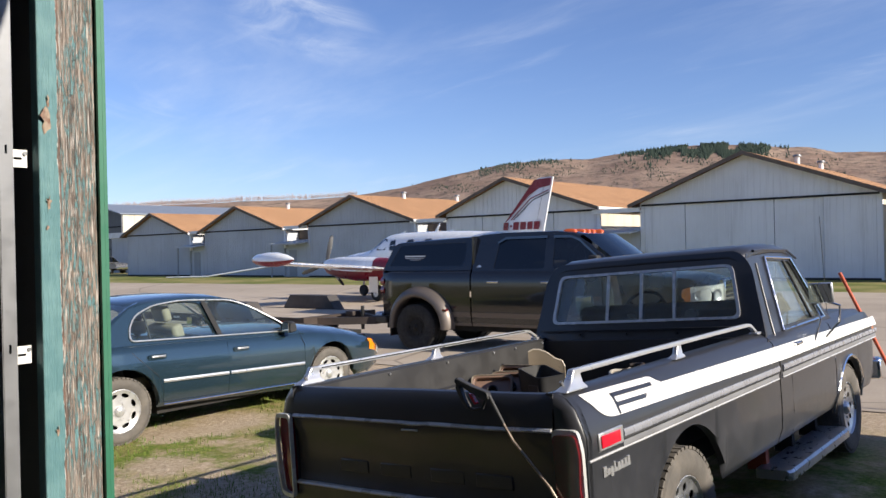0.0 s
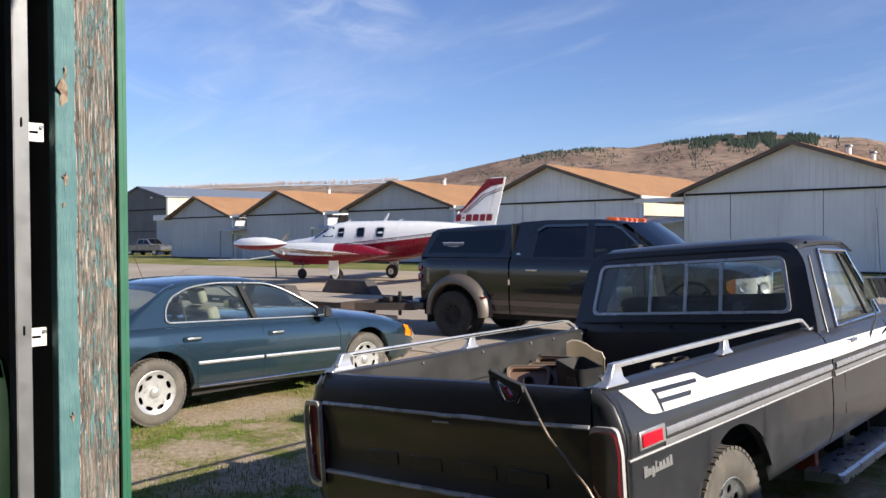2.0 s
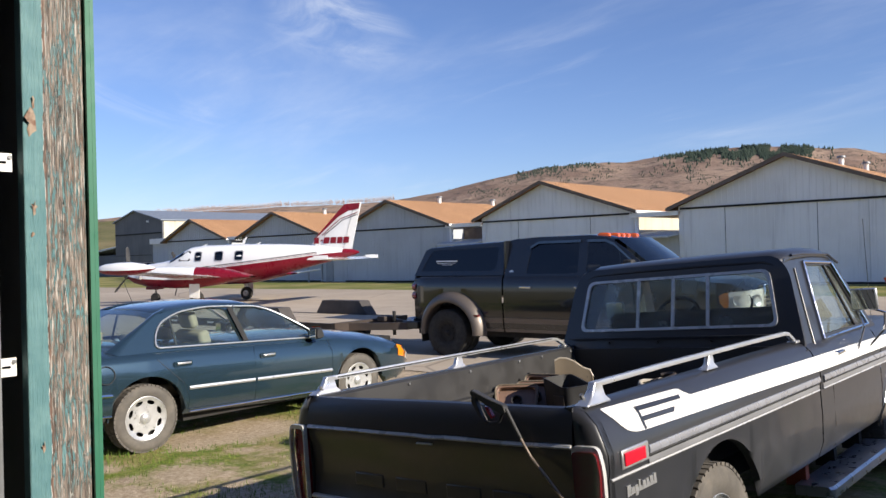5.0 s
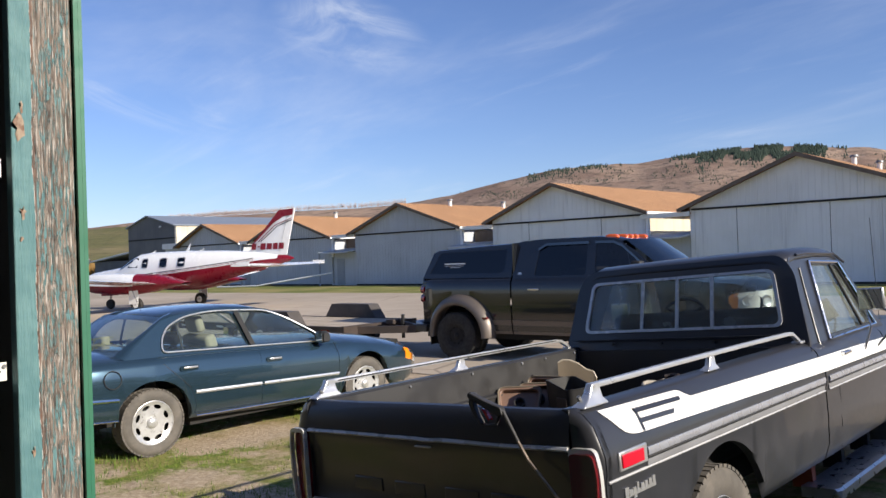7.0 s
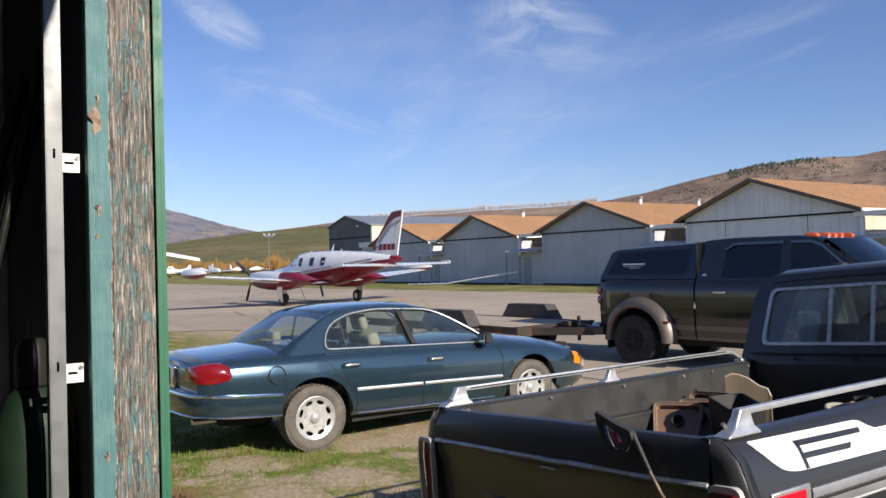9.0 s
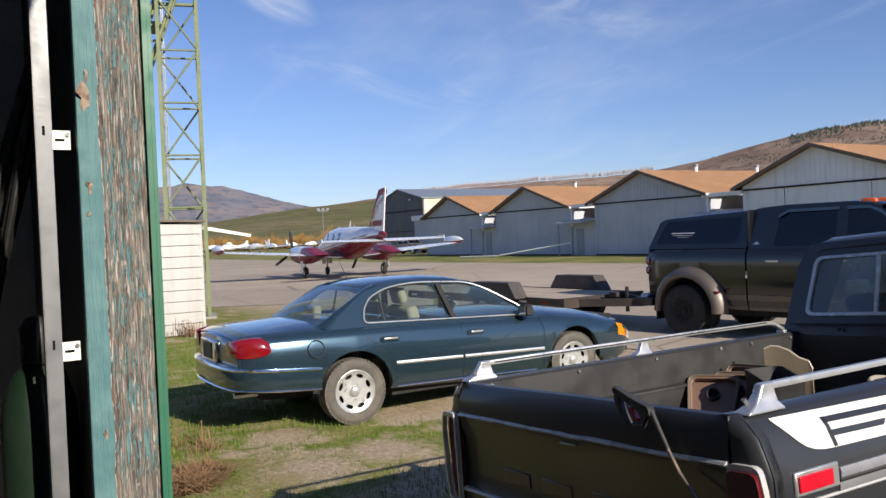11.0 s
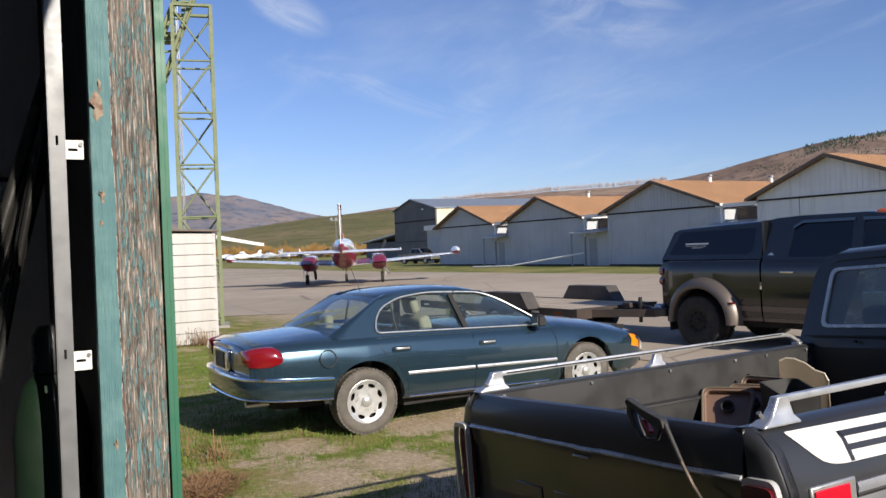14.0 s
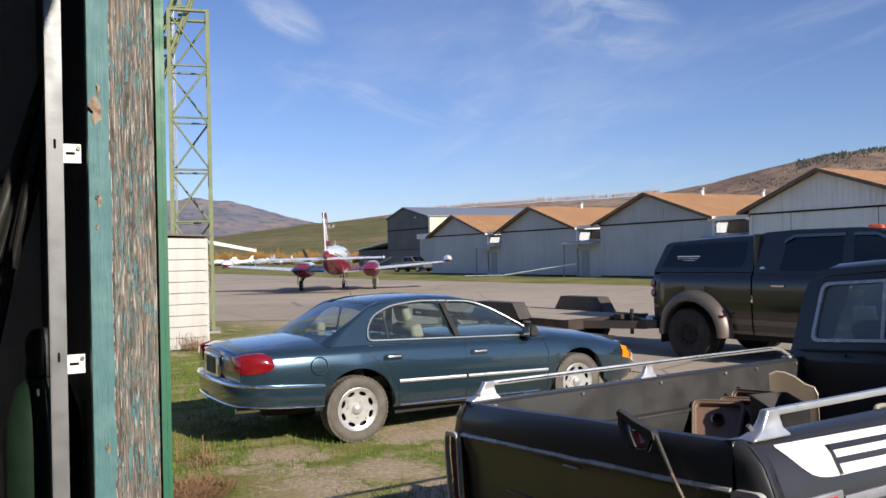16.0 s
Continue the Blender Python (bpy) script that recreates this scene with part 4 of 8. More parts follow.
def wheel(owner, x, y, r, width, side, rim_r, style, tyre="tyre", rim_mat="rim"):
    """One road wheel: a tyre with tread blocks, a dished rim with holes, hub and nuts. side: +1 left, -1 right."""
    h = width / 2
    prof = [(rim_r, -h * 0.8), (rim_r + 0.02, -h * 0.92), ((r + rim_r) / 2, -h), (r - 0.03, -h * 0.93), (r - 0.006, -h * 0.72), (r - 0.002, 0),
            (r - 0.006, h * 0.72), (r - 0.03, h * 0.93), ((r + rim_r) / 2, h), (rim_r + 0.02, h * 0.92), (rim_r, h * 0.8)]
    bm = lathe(bmesh.new(), prof, 48, None, False)
    w = part("wheel", bm, tyre, owner, smooth=35)
    w.location = (x, y, r)
    bm = bmesh.new()
    n = 46
    for i in range(n):
        a = 2 * math.pi * i / n
        for k in (-1, 1):
            m = Matrix.Rotation(a + 0.03 * k, 4, "Y")
            box(bm, -0.017, k * h * 0.48 - h * 0.38, r - 0.016, 0.020, k * h * 0.48 + h * 0.40, r + 0.001, m)
    tagged(part("tread", bm, tyre, w, smooth=0), kind="stuff")
    face = side * h * 0.62
    holes = []
    if style == "slots":
        for i in range(8):
            a = 2 * math.pi * (i + 0.5) / 8
            c, s = math.cos(a), math.sin(a)
            loop = []
            for j in range(10):
                b = 2 * math.pi * j / 10
                u, v = rim_r * 0.76 + rim_r * 0.105 * math.cos(b), rim_r * 0.20 * math.sin(b)
                loop.append((u * c - v * s, u * s + v * c))
            holes.append(loop)
    elif style == "round":
        for i in range(10):
            a = 2 * math.pi * i / 10
            holes.append(circle(rim_r * 0.11, 10, rim_r * 0.72 * math.cos(a), rim_r * 0.72 * math.sin(a)))

    def dish(u, v):
        q = math.hypot(u, v) / rim_r
        return (u, face - side * 0.03 * (1 - q) + side * 0.012 * max(0, q - 0.9) * 10, v)
    rim = part("rim", sheet(circle(rim_r * 1.0, 40), holes, dish, 0.008), rim_mat, w)
    part("rim_lip", lathe(bmesh.new(), [(rim_r * 0.97, face - 0.012), (rim_r * 1.05, face - 0.008), (rim_r * 1.06, face + side * 0.02), (rim_r * 1.0, face + side * 0.024), (rim_r * 0.955, face + side * 0.01)], 40, None, False), rim_mat, w)
    part("hub", lathe(bmesh.new(), [(rim_r * 0.28, face - side * 0.03), (rim_r * 0.26, face + side * 0.004), (rim_r * 0.17, face + side * 0.022), (0.004, face + side * 0.026)], 20), rim_mat, w)
    part("brake_drum", lathe(bmesh.new(), [(rim_r * 0.9, -face * 0.2), (rim_r * 0.9, face - side * 0.055), (0.03, face - side * 0.05)], 24), "under", w)
    for i in range(5):
        a = 2 * math.pi * i / 5
        c, s = rim_r * 0.40 * math.cos(a), rim_r * 0.40 * math.sin(a)
        part("lug_nut", bmrod((c, face - side * 0.025, s), (c, face - side * 0.0, s), 0.012, n=6), rim_mat, rim)
    return w


def seat(owner, x, y, z, width, material, tall=0.62):
    s = part("seat", bmbox(x - 0.26, y - width / 2, z, x + 0.26, y + width / 2, z + 0.16), material, owner, bevel=0.04)
    m = Matrix.Translation((x - 0.27, y, z + 0.1)) @ Matrix.Rotation(radians(-16), 4, "Y")
    part("backrest", bmbox(-0.07, -width / 2, 0, 0.07, width / 2, tall, m=m), material, s, bevel=0.04)
    if width < 0.8:
        part("headrest", bmbox(-0.05, -0.13, tall + 0.03, 0.05, 0.13, tall + 0.21, m=m), material, s, bevel=0.035)
    return s


def steering(owner, x, y, z, r=0.19):
    bm = bmesh.new()
    n = 28
    m = Matrix.Translation((x, y, z)) @ Matrix.Rotation(radians(-62), 4, "Y")
    ring = [m @ Vector((r * math.cos(2 * math.pi * i / n), r * math.sin(2 * math.pi * i / n), 0)) for i in range(n)]
    for i in range(n):
        rod(bm, ring[i], ring[(i + 1) % n], 0.015, n=6, caps=False)
    for i in (4, 14, 24):
        rod(bm, m @ Vector((0, 0, -0.03)), ring[i], 0.014, n=6)
    return part("steering_wheel", bm, "rubber", owner)


def strip(owner, name, material, pts, face, wide=0.02, deep=0.012, label=""):
    """A moulding along (x, z) points on a side whose y is face(x, z); sign of y kept by face."""
    bm = bmesh.new()
    rings = []
    for x, z in pts:
        y = face(x, z)
        o = math.copysign(deep, y)
        rings.append([(x, y - o * 0.4, z - wide / 2), (x, y + o * 0.6, z - wide / 2), (x, y + o, z), (x, y + o * 0.6, z + wide / 2), (x, y - o * 0.4, z + wide / 2)])
    loft(bm, rings)
    return part(name, bm, material, owner, label, smooth=30)


def outline(owner, name, material, loop, place, r=0.010):
    bm = pipe(bmesh.new(), [Vector(place(u, v)) for u, v in loop + loop[:1]], r, 6)
    return part(name, bm, material, owner)


# ---------------------------------------------------------------- dark teal-blue saloon
def saloon():
    car = thing("saloon_car", pose(-8.50, 4.27, 0.0, 0, 0, 90.5), "dark teal-blue metallic four-door saloon parked on grass", "car")
    arches = [(-0.02, 0.345, 0.408), (2.83, 0.345, 0.400)]
    wid = [(-1.30, 0.76), (-1.2, 0.815), (-1.1, 0.85), (-0.9, 0.885), (-0.5, 0.918), (0, 0.935), (2.0, 0.935), (2.9, 0.925), (3.3, 0.885), (3.6, 0.815), (3.78, 0.68), (3.86, 0.45)]
    belt = [(-1.30, 0.935), (-1.1, 0.968), (-0.9, 0.974), (-0.5, 0.975), (0.5, 0.96), (2.0, 0.915), (2.6, 0.88), (3.2, 0.80), (3.6, 0.70), (3.86, 0.56)]
    top = [(-1.30, 0.975), (-1.24, 0.998), (-1.0, 1.02), (-0.45, 1.055), (0.0, 1.05), (2.2, 1.0), (2.7, 0.965), (3.2, 0.90), (3.6, 0.80), (3.8, 0.68), (3.86, 0.58)]
    sill = [(-1.30, 0.52), (-1.2, 0.46), (-0.5, 0.42), (-0.39, 0.40), (0.39, 0.31), (2.2, 0.235), (3.3, 0.24), (3.86, 0.32)]

    def section(x):
        w, b, t, s = linear(wid, x), linear(belt, x), linear(top, x), linear(sill, x)
        m = 0.60 if b > 0.66 else b - 0.04
        return [(w * 0.90, s), (w * 0.965, min(s + 0.06, m - 0.04)), (w * 0.99, max(s + 0.07, m - 0.14) if m > 0.55 else m - 0.02), (w, m), (w * 0.995, (m + b) / 2),
                (w * 0.972, b - 0.075 if b > 0.72 else b - 0.03), (w * 0.945, b - 0.025), (w * 0.90, b), (w * 0.78, b + (t - b) * 0.42), (w * 0.5, b + (t - b) * 0.86), (w * 0.2, t - 0.002), (0, t)]

    body = part("body", shell(-1.30, 3.86, section, arches, 0.1), "lincoln", car, smooth=50)
    part("underbody", box(box(box(bmesh.new(), -0.95, -0.72, 0.34, 3.7, 0.72, 0.46), -1.2, -0.58, 0.42, 3.6, 0.58, 0.80), 0.45, -0.76, 0.22, 2.32, 0.76, 0.42), "under", car, smooth=0)

    def gy(x, z):
        return 0.85 - (z - 0.92) * 0.50
    side_out = [(-0.42, 0.965), (0.6, 0.945), (2.25, 0.885), (2.05, 0.99), (1.62, 1.24), (1.40, 1.345), (1.20, 1.385), (0.75, 1.405), (0.38, 1.39), (0.08, 1.335), (-0.10, 1.22), (-0.28, 1.09)]
    rear_win = rounded([(0.01, 1.025), (0.995, 0.990), (0.905, 1.345), (0.65, 1.368), (0.32, 1.33), (0.10, 1.24), (0.015, 1.13)], 0.055)
    front_win = rounded([(1.082, 0.985), (2.04, 0.95), (1.90, 1.055), (1.56, 1.27), (1.36, 1.332), (0.990, 1.352)], 0.05)
    for s in (1, -1):
        f = part("window_frame", sheet(side_out, [rear_win, front_win], lambda u, v: (u, s * gy(u, v), v), 0.03), "lincoln", car, smooth=30)
        for loop in (rear_win, front_win):
            part("side_window", sheet(loop, [], lambda u, v: (u, s * (gy(u, v) - 0.012), v), 0), "glass_car", f, smooth=0)
        part("quarter_divider", bmbox(0.262, -0.008, 0.98, 0.280, 0.008, 1.33, m=Matrix.Translation((0, s * 0.735, 0)) @ Matrix.Translation((0, 0, 0.92)) @ Matrix.Rotation(radians(s * 26.6), 4, "X") @ Matrix.Translation((0, s * 0.0, -0.92))), "rubber", f)
        arc = [(-0.03, 1.01), (0.0, 1.14), (0.09, 1.255), (0.31, 1.347), (0.65, 1.382), (0.98, 1.368), (1.32, 1.348), (1.55, 1.265), (1.92, 1.055), (2.07, 0.935)]
        fine = rounded(arc, 0.12)
        outline(f, "chrome_trim", "rail", fine, lambda u, v: (u, s * (gy(u, v) + 0.014), v), 0.009)
        part("b_pillar", sheet([(1.005, 0.99), (1.068, 0.988), (0.978, 1.354), (0.918, 1.354)], [], lambda u, v: (u, s * (gy(u, v) + 0.030), v), 0.006), "black_gap", f)
        # doors: shut lines, handles, moulding, side mirror
        for x0, lean in ((1.247, 0.0), (2.36, -0.06), (-0.02, 0.0)):
            pts = [(x0 + lean, 0.91), (x0, 0.75), (x0, 0.5), (x0, 0.32)] if x0 > 0.5 else [(0.08, 0.95), (0.10, 0.90), (0.20, 0.80), (0.37, 0.64), (0.43, 0.48), (0.43, 0.33)]
            strip(body, "door_gap", "rubber", [(x, z) for x, z in pts], lambda x, z: s * (np.interp(z, [0.30, 0.46, 0.60, 0.78, 0.89, 0.935, 0.96], [0.902, 0.926, 0.935, 0.930, 0.909, 0.884, 0.842]) + 0.001), 0.008, 0.003)
        pil = []
        for (sx, sz), (gx, gz, gw) in zip(((-0.42, 0.97), (-0.28, 1.09), (-0.10, 1.22), (0.08, 1.335), (0.20, 1.372)), ((-0.52, 1.01, 0.74), (-0.34, 1.115, 0.70), (-0.12, 1.235, 0.645), (0.09, 1.35, 0.575), (0.2, 1.385, 0.56))):
            a, c = Vector((sx, gy(sx, sz) + 0.004, sz)), Vector((gx, gw, gz))
            mid = (a + c) / 2 + Vector((-0.008, 0.014, 0.006))
            pil.append([(v.x, s * v.y, v.z) for v in (a, a.lerp(mid, 0.5) + Vector((-0.003, 0.005, 0.002)), mid, mid.lerp(c, 0.5) + Vector((-0.003, 0.003, 0.002)), c)])
        part("rear_pillar", loft(bmesh.new(), pil, False, False), "lincoln", car, smooth=60)
        for x, hz in ((0.363, 0.836), (1.418, 0.808)):
            p = part("door_handle", loft(bmesh.new(), [[(x + u, s * (0.922 + q), hz + v) for u, v in rounded([(-0.105, -0.028), (0.105, -0.028), (0.105, 0.028), (-0.105, 0.028)], 0.025)] for q in (0.0, 0.012)]), "lincoln", car)
            part("handle_bar", bmbox(x - 0.07, min(s * 0.934, s * 0.952), hz - 0.004, x + 0.088, max(s * 0.934, s * 0.952), hz + 0.018), "rail", p, bevel=0.006)
        for x0, x1 in ((0.425, 1.232), (1.262, 2.345)):
            mold = [(x, 0.584 - 0.027 * (x - 0.41)) for x in np.linspace(x0, x1, 8)]
            strip(car, "side_moulding", "rail", mold, lambda x, z: s * (linear(wid, x) + 0.002), 0.034, 0.014, "bright chrome side moulding")
        strip(car, "sill_trim", "chrome", [(x, 0.345 - 0.02 * x) for x in np.arange(0.44, 2.34, 0.15)], lambda x, z: s * linear(wid, x) * 0.97, 0.014, 0.010)
        mir = part("side_mirror", loft(bmesh.new(), [[(1.93 + a, s * y, 0.985 + b) for a, b in rounded([(-0.06 * k, -0.065 * k), (0.09 * k, -0.055 * k), (0.06 * k, 0.075 * k), (-0.05 * k, 0.085 * k)], 0.03)] for y, k in ((0.84, 0.45), (0.90, 0.9), (0.98, 1.0), (1.03, 0.7))]), "rubber", car)
        part("mirror_glass", bmbox(1.868, s * 0.91, 0.935, 1.872, s * 1.02, 1.045), "mirror", mir)
        # rear lamp, wraps round the corner
        lamp = []
        for x, lo, hi, w in ((-1.345, 0.80, 0.925, 0.60), (-1.335, 0.79, 0.938, 0.72), (-1.29, 0.785, 0.952, 0.775), (-1.2, 0.78, 0.965, 0.818), (-1.1, 0.782, 0.972, 0.853), (-1.0, 0.795, 0.966, 0.871), (-0.935, 0.81, 0.945, 0.88), (-0.905, 0.835, 0.92, 0.885)):
            lamp.append([(x, s * (w + 0.004), lo), (x, s * (w + 0.014), (lo + hi) / 2 - 0.02), (x, s * (w * 0.985 + 0.012), hi - 0.05), (x, s * (w * 0.955 + 0.010), hi - 0.012), (x, s * w * 0.91, hi + 0.004), (x, s * w * 0.84, hi - 0.03), (x, s * w * 0.84, lo)])
        t = part("tail_lamp", loft(bmesh.new(), lamp), "red_lens", car, "large red wraparound tail lamp", smooth=60)
        front = []
        for x in (3.50, 3.58, 3.66, 3.73, 3.80):
            y = linear(wid, x)
            z = linear(belt, x)
            front.append([(x, s * (y + 0.005), z - 0.16), (x, s * (y + 0.012), z - 0.08), (x, s * (y * 0.95 + 0.01), z - 0.015), (x, s * (y - 0.08), z - 0.04), (x, s * (y - 0.08), z - 0.15)])
        part("turn_signal", loft(bmesh.new(), front[:3]), "amber", car, "amber corner lamp", smooth=60)
        part("headlamp", loft(bmesh.new(), front[2:]), "clear_lens", car, smooth=60)
        for x in (-0.02, 2.83):
            wheel(car, x, s * 0.785, 0.335, 0.215, s, 0.215, "slots", "dusty_tyre")
        for cx, cz, r in arches:
            part("arch_lip", pipe(bmesh.new(), [Vector((cx + (r + 0.004) * math.cos(q), s * (linear(wid, cx + r * math.cos(q)) * 0.985), cz + (r + 0.004) * math.sin(q))) for q in np.linspace(0.05, math.pi - 0.05, 26)], 0.008, 6), "lincoln", body)
    rings = []
    for x, zz, hw in ((0.04, 1.335, 0.575), (0.20, 1.395, 0.60), (0.5, 1.43, 0.615), (0.85, 1.44, 0.62), (1.15, 1.425, 0.615), (1.36, 1.385, 0.60), (1.45, 1.355, 0.585)):
        side_z = zz - 0.045
        rings.append([(x, hw, side_z - 0.012), (x, hw * 0.93, side_z + 0.012), (x, hw * 0.6, zz - 0.006), (x, 0, zz), (x, -hw * 0.6, zz - 0.006), (x, -hw * 0.93, side_z + 0.012), (x, -hw, side_z - 0.012)])
    roof = part("roof", loft(bmesh.new(), rings, False, False), "lincoln", car, smooth=60)
    so = roof.modifiers.new("panel", "SOLIDIFY")
    so.thickness, so.offset = 0.02, -1

    def screen(name, pts, parent):
        rr = []
        for i, (x, z, w) in enumerate(pts):
            bulge = (0.10, 0.08, 0.05, 0.0)[i]
            rr.append([(x + bulge * (1 - (k / 4) ** 2) * (1 if x > 1 else -0.8), w * k / 4, z + (0.012 if i else 0.004) * (1 - (k / 4) ** 2)) for k in range(-4, 5)])
        part(name, loft(bmesh.new(), rr, False, False), "glass_car", parent, smooth=60)
    screen("windscreen", [(2.12, 0.965, 0.78), (1.85, 1.12, 0.715), (1.60, 1.255, 0.645), (1.40, 1.355, 0.585)], car)
    screen("rear_window", [(-0.52, 1.01, 0.74), (-0.34, 1.115, 0.70), (-0.12, 1.235, 0.645), (0.09, 1.35, 0.575)], car)
    # bumper, number plate, exhaust, fuel flap
    half = [(-0.40, 0.925), (-0.6, 0.921), (-0.8, 0.91), (-0.98, 0.888), (-1.12, 0.853), (-1.23, 0.795), (-1.31, 0.71), (-1.36, 0.59), (-1.39, 0.42), (-1.405, 0.2), (-1.41, 0)]
    way = [Vector((x, -y, 0)) for x, y in half] + [Vector((x, y, 0)) for x, y in half[-2::-1]]

    def along(profile):
        rows = []
        for k, p in enumerate(way):
            d = way[min(k + 1, len(way) - 1)] - way[max(k - 1, 0)]
            out = Vector((-abs(d.y), d.x * (1 if p.y > 0 else 1), 0)).normalized()
            if p.y * out.y < 0:
                out.y = -out.y
            low = 0.05 * min(1, max(0, (p.x + 0.4) / -0.8))
            rows.append([tuple(p + out * o + Vector((0, 0, z + low))) for o, z in profile])
        return loft(bmesh.new(), rows)
    part("rear_bumper", along([(-0.07, 0.405), (-0.015, 0.41), (0.012, 0.45), (0.024, 0.52), (0.026, 0.59), (0.018, 0.635), (-0.02, 0.655), (-0.08, 0.66)]), "lincoln", car, smooth=50)
    part("bumper_strip", along([(0.012, 0.602), (0.034, 0.606), (0.040, 0.620), (0.032, 0.634), (0.008, 0.638)]), "chrome", car, "bright bumper moulding", smooth=40)
    part("bumper_trim", along([(-0.01, 0.412), (0.008, 0.412), (0.012, 0.420), (0.004, 0.428), (-0.01, 0.426)]), "chrome", car, smooth=40)
    rp = []
    for k in range(-8, 9):
        a = k / 8
        x = -1.295 - 0.055 * (1 - a * a)
        e = 1 - a * a
        rp.append([(x + 0.06, 0.77 * a, 0.925 + 0.055 * e), (x + 0.012, 0.77 * a, 0.905 + 0.055 * e), (x - 0.005, 0.77 * a, 0.86 + 0.04 * e), (x - 0.012, 0.77 * a, 0.78), (x, 0.77 * a, 0.70), (x + 0.02, 0.77 * a, 0.62)])
    part("boot_panel", loft(bmesh.new(), rp, False, False), "lincoln", car, smooth=50)
    fb = []
    for k in range(-8, 9):
        a = k / 8
        x = 3.86 + 0.05 - 0.36 * abs(a) ** 2.6
        fb.append([(x - 0.06, 0.80 * a, 0.26), (x - 0.01, 0.80 * a, 0.34), (x, 0.80 * a, 0.44), (x - 0.02, 0.80 * a, 0.52), (x - 0.12, 0.80 * a, 0.54), (x - 0.16, 0.80 * a, 0.36)])
    part("front_bumper", loft(bmesh.new(), fb), "lincoln", car, smooth=50)
    pl = part("plate_surround", bmbox(-1.40, -0.27, 0.70, -1.34, 0.27, 0.92), "chrome", car, bevel=0.015)
    part("number_plate", bmbox(-1.407, -0.16, 0.73, -1.4005, 0.16, 0.89), "rubber", pl)
    part("exhaust", bmrod((-1.27, -0.52, 0.395), (-0.9, -0.52, 0.39), 0.03, n=14), "alu", car)
    part("fuel_flap", pipe(bmesh.new(), [Vector((-0.44 + 0.085 * math.cos(q), -0.921 + 0.010 * math.sin(q), 0.815 + 0.085 * math.sin(q))) for q in np.linspace(0, 2 * math.pi, 29)], 0.004, 5), "rubber", car, "round fuel flap outline")
    for y in (0.36, -0.36):
        seat(car, 1.25, y, 0.42, 0.52, "tan_leather")
    seat(car, 0.42, 0, 0.45, 1.2, "tan_leather", 0.52)
    for y in (0.38, -0.38):
        part("headrest", bmbox(0.02, y - 0.12, 0.98, 0.12, y + 0.12, 1.14), "tan_leather", car, bevel=0.03)
    part("dashboard", bmbox(1.72, -0.72, 0.72, 2.15, 0.72, 0.96), "dark_cloth", car, bevel=0.04)
    part("parcel_shelf", bmbox(-0.60, -0.66, 0.93, 0.02, 0.66, 0.95), "tan_leather", car)
    steering(car, 1.62, 0.36, 0.93)
    part("antenna", bmrod((0.34, 0, 1.40), (0.22, 0, 1.70), 0.003, n=5), "rubber", car)
    for ob in car.children:
        if ob.name.split(".")[0] in ("window_frame", "roof", "rear_pillar", "windscreen", "rear_window", "side_mirror", "dashboard", "steering_wheel"):
            for o in (ob, *ob.children):
                for v in o.data.vertices:
                    v.co.x += 0.16
    restretch(car, lambda x: x if -0.85 < x < 3.2 else 3.2 + (x - 3.2) * 1.24 if x > 0 else -0.85 + (x + 0.85) * 0.74)


saloon()


# ---------------------------------------------------------------- old black pickup
PICKUP = pose(-2.654, 4.487, 0.0, -4.0, -0.436, 89.69)


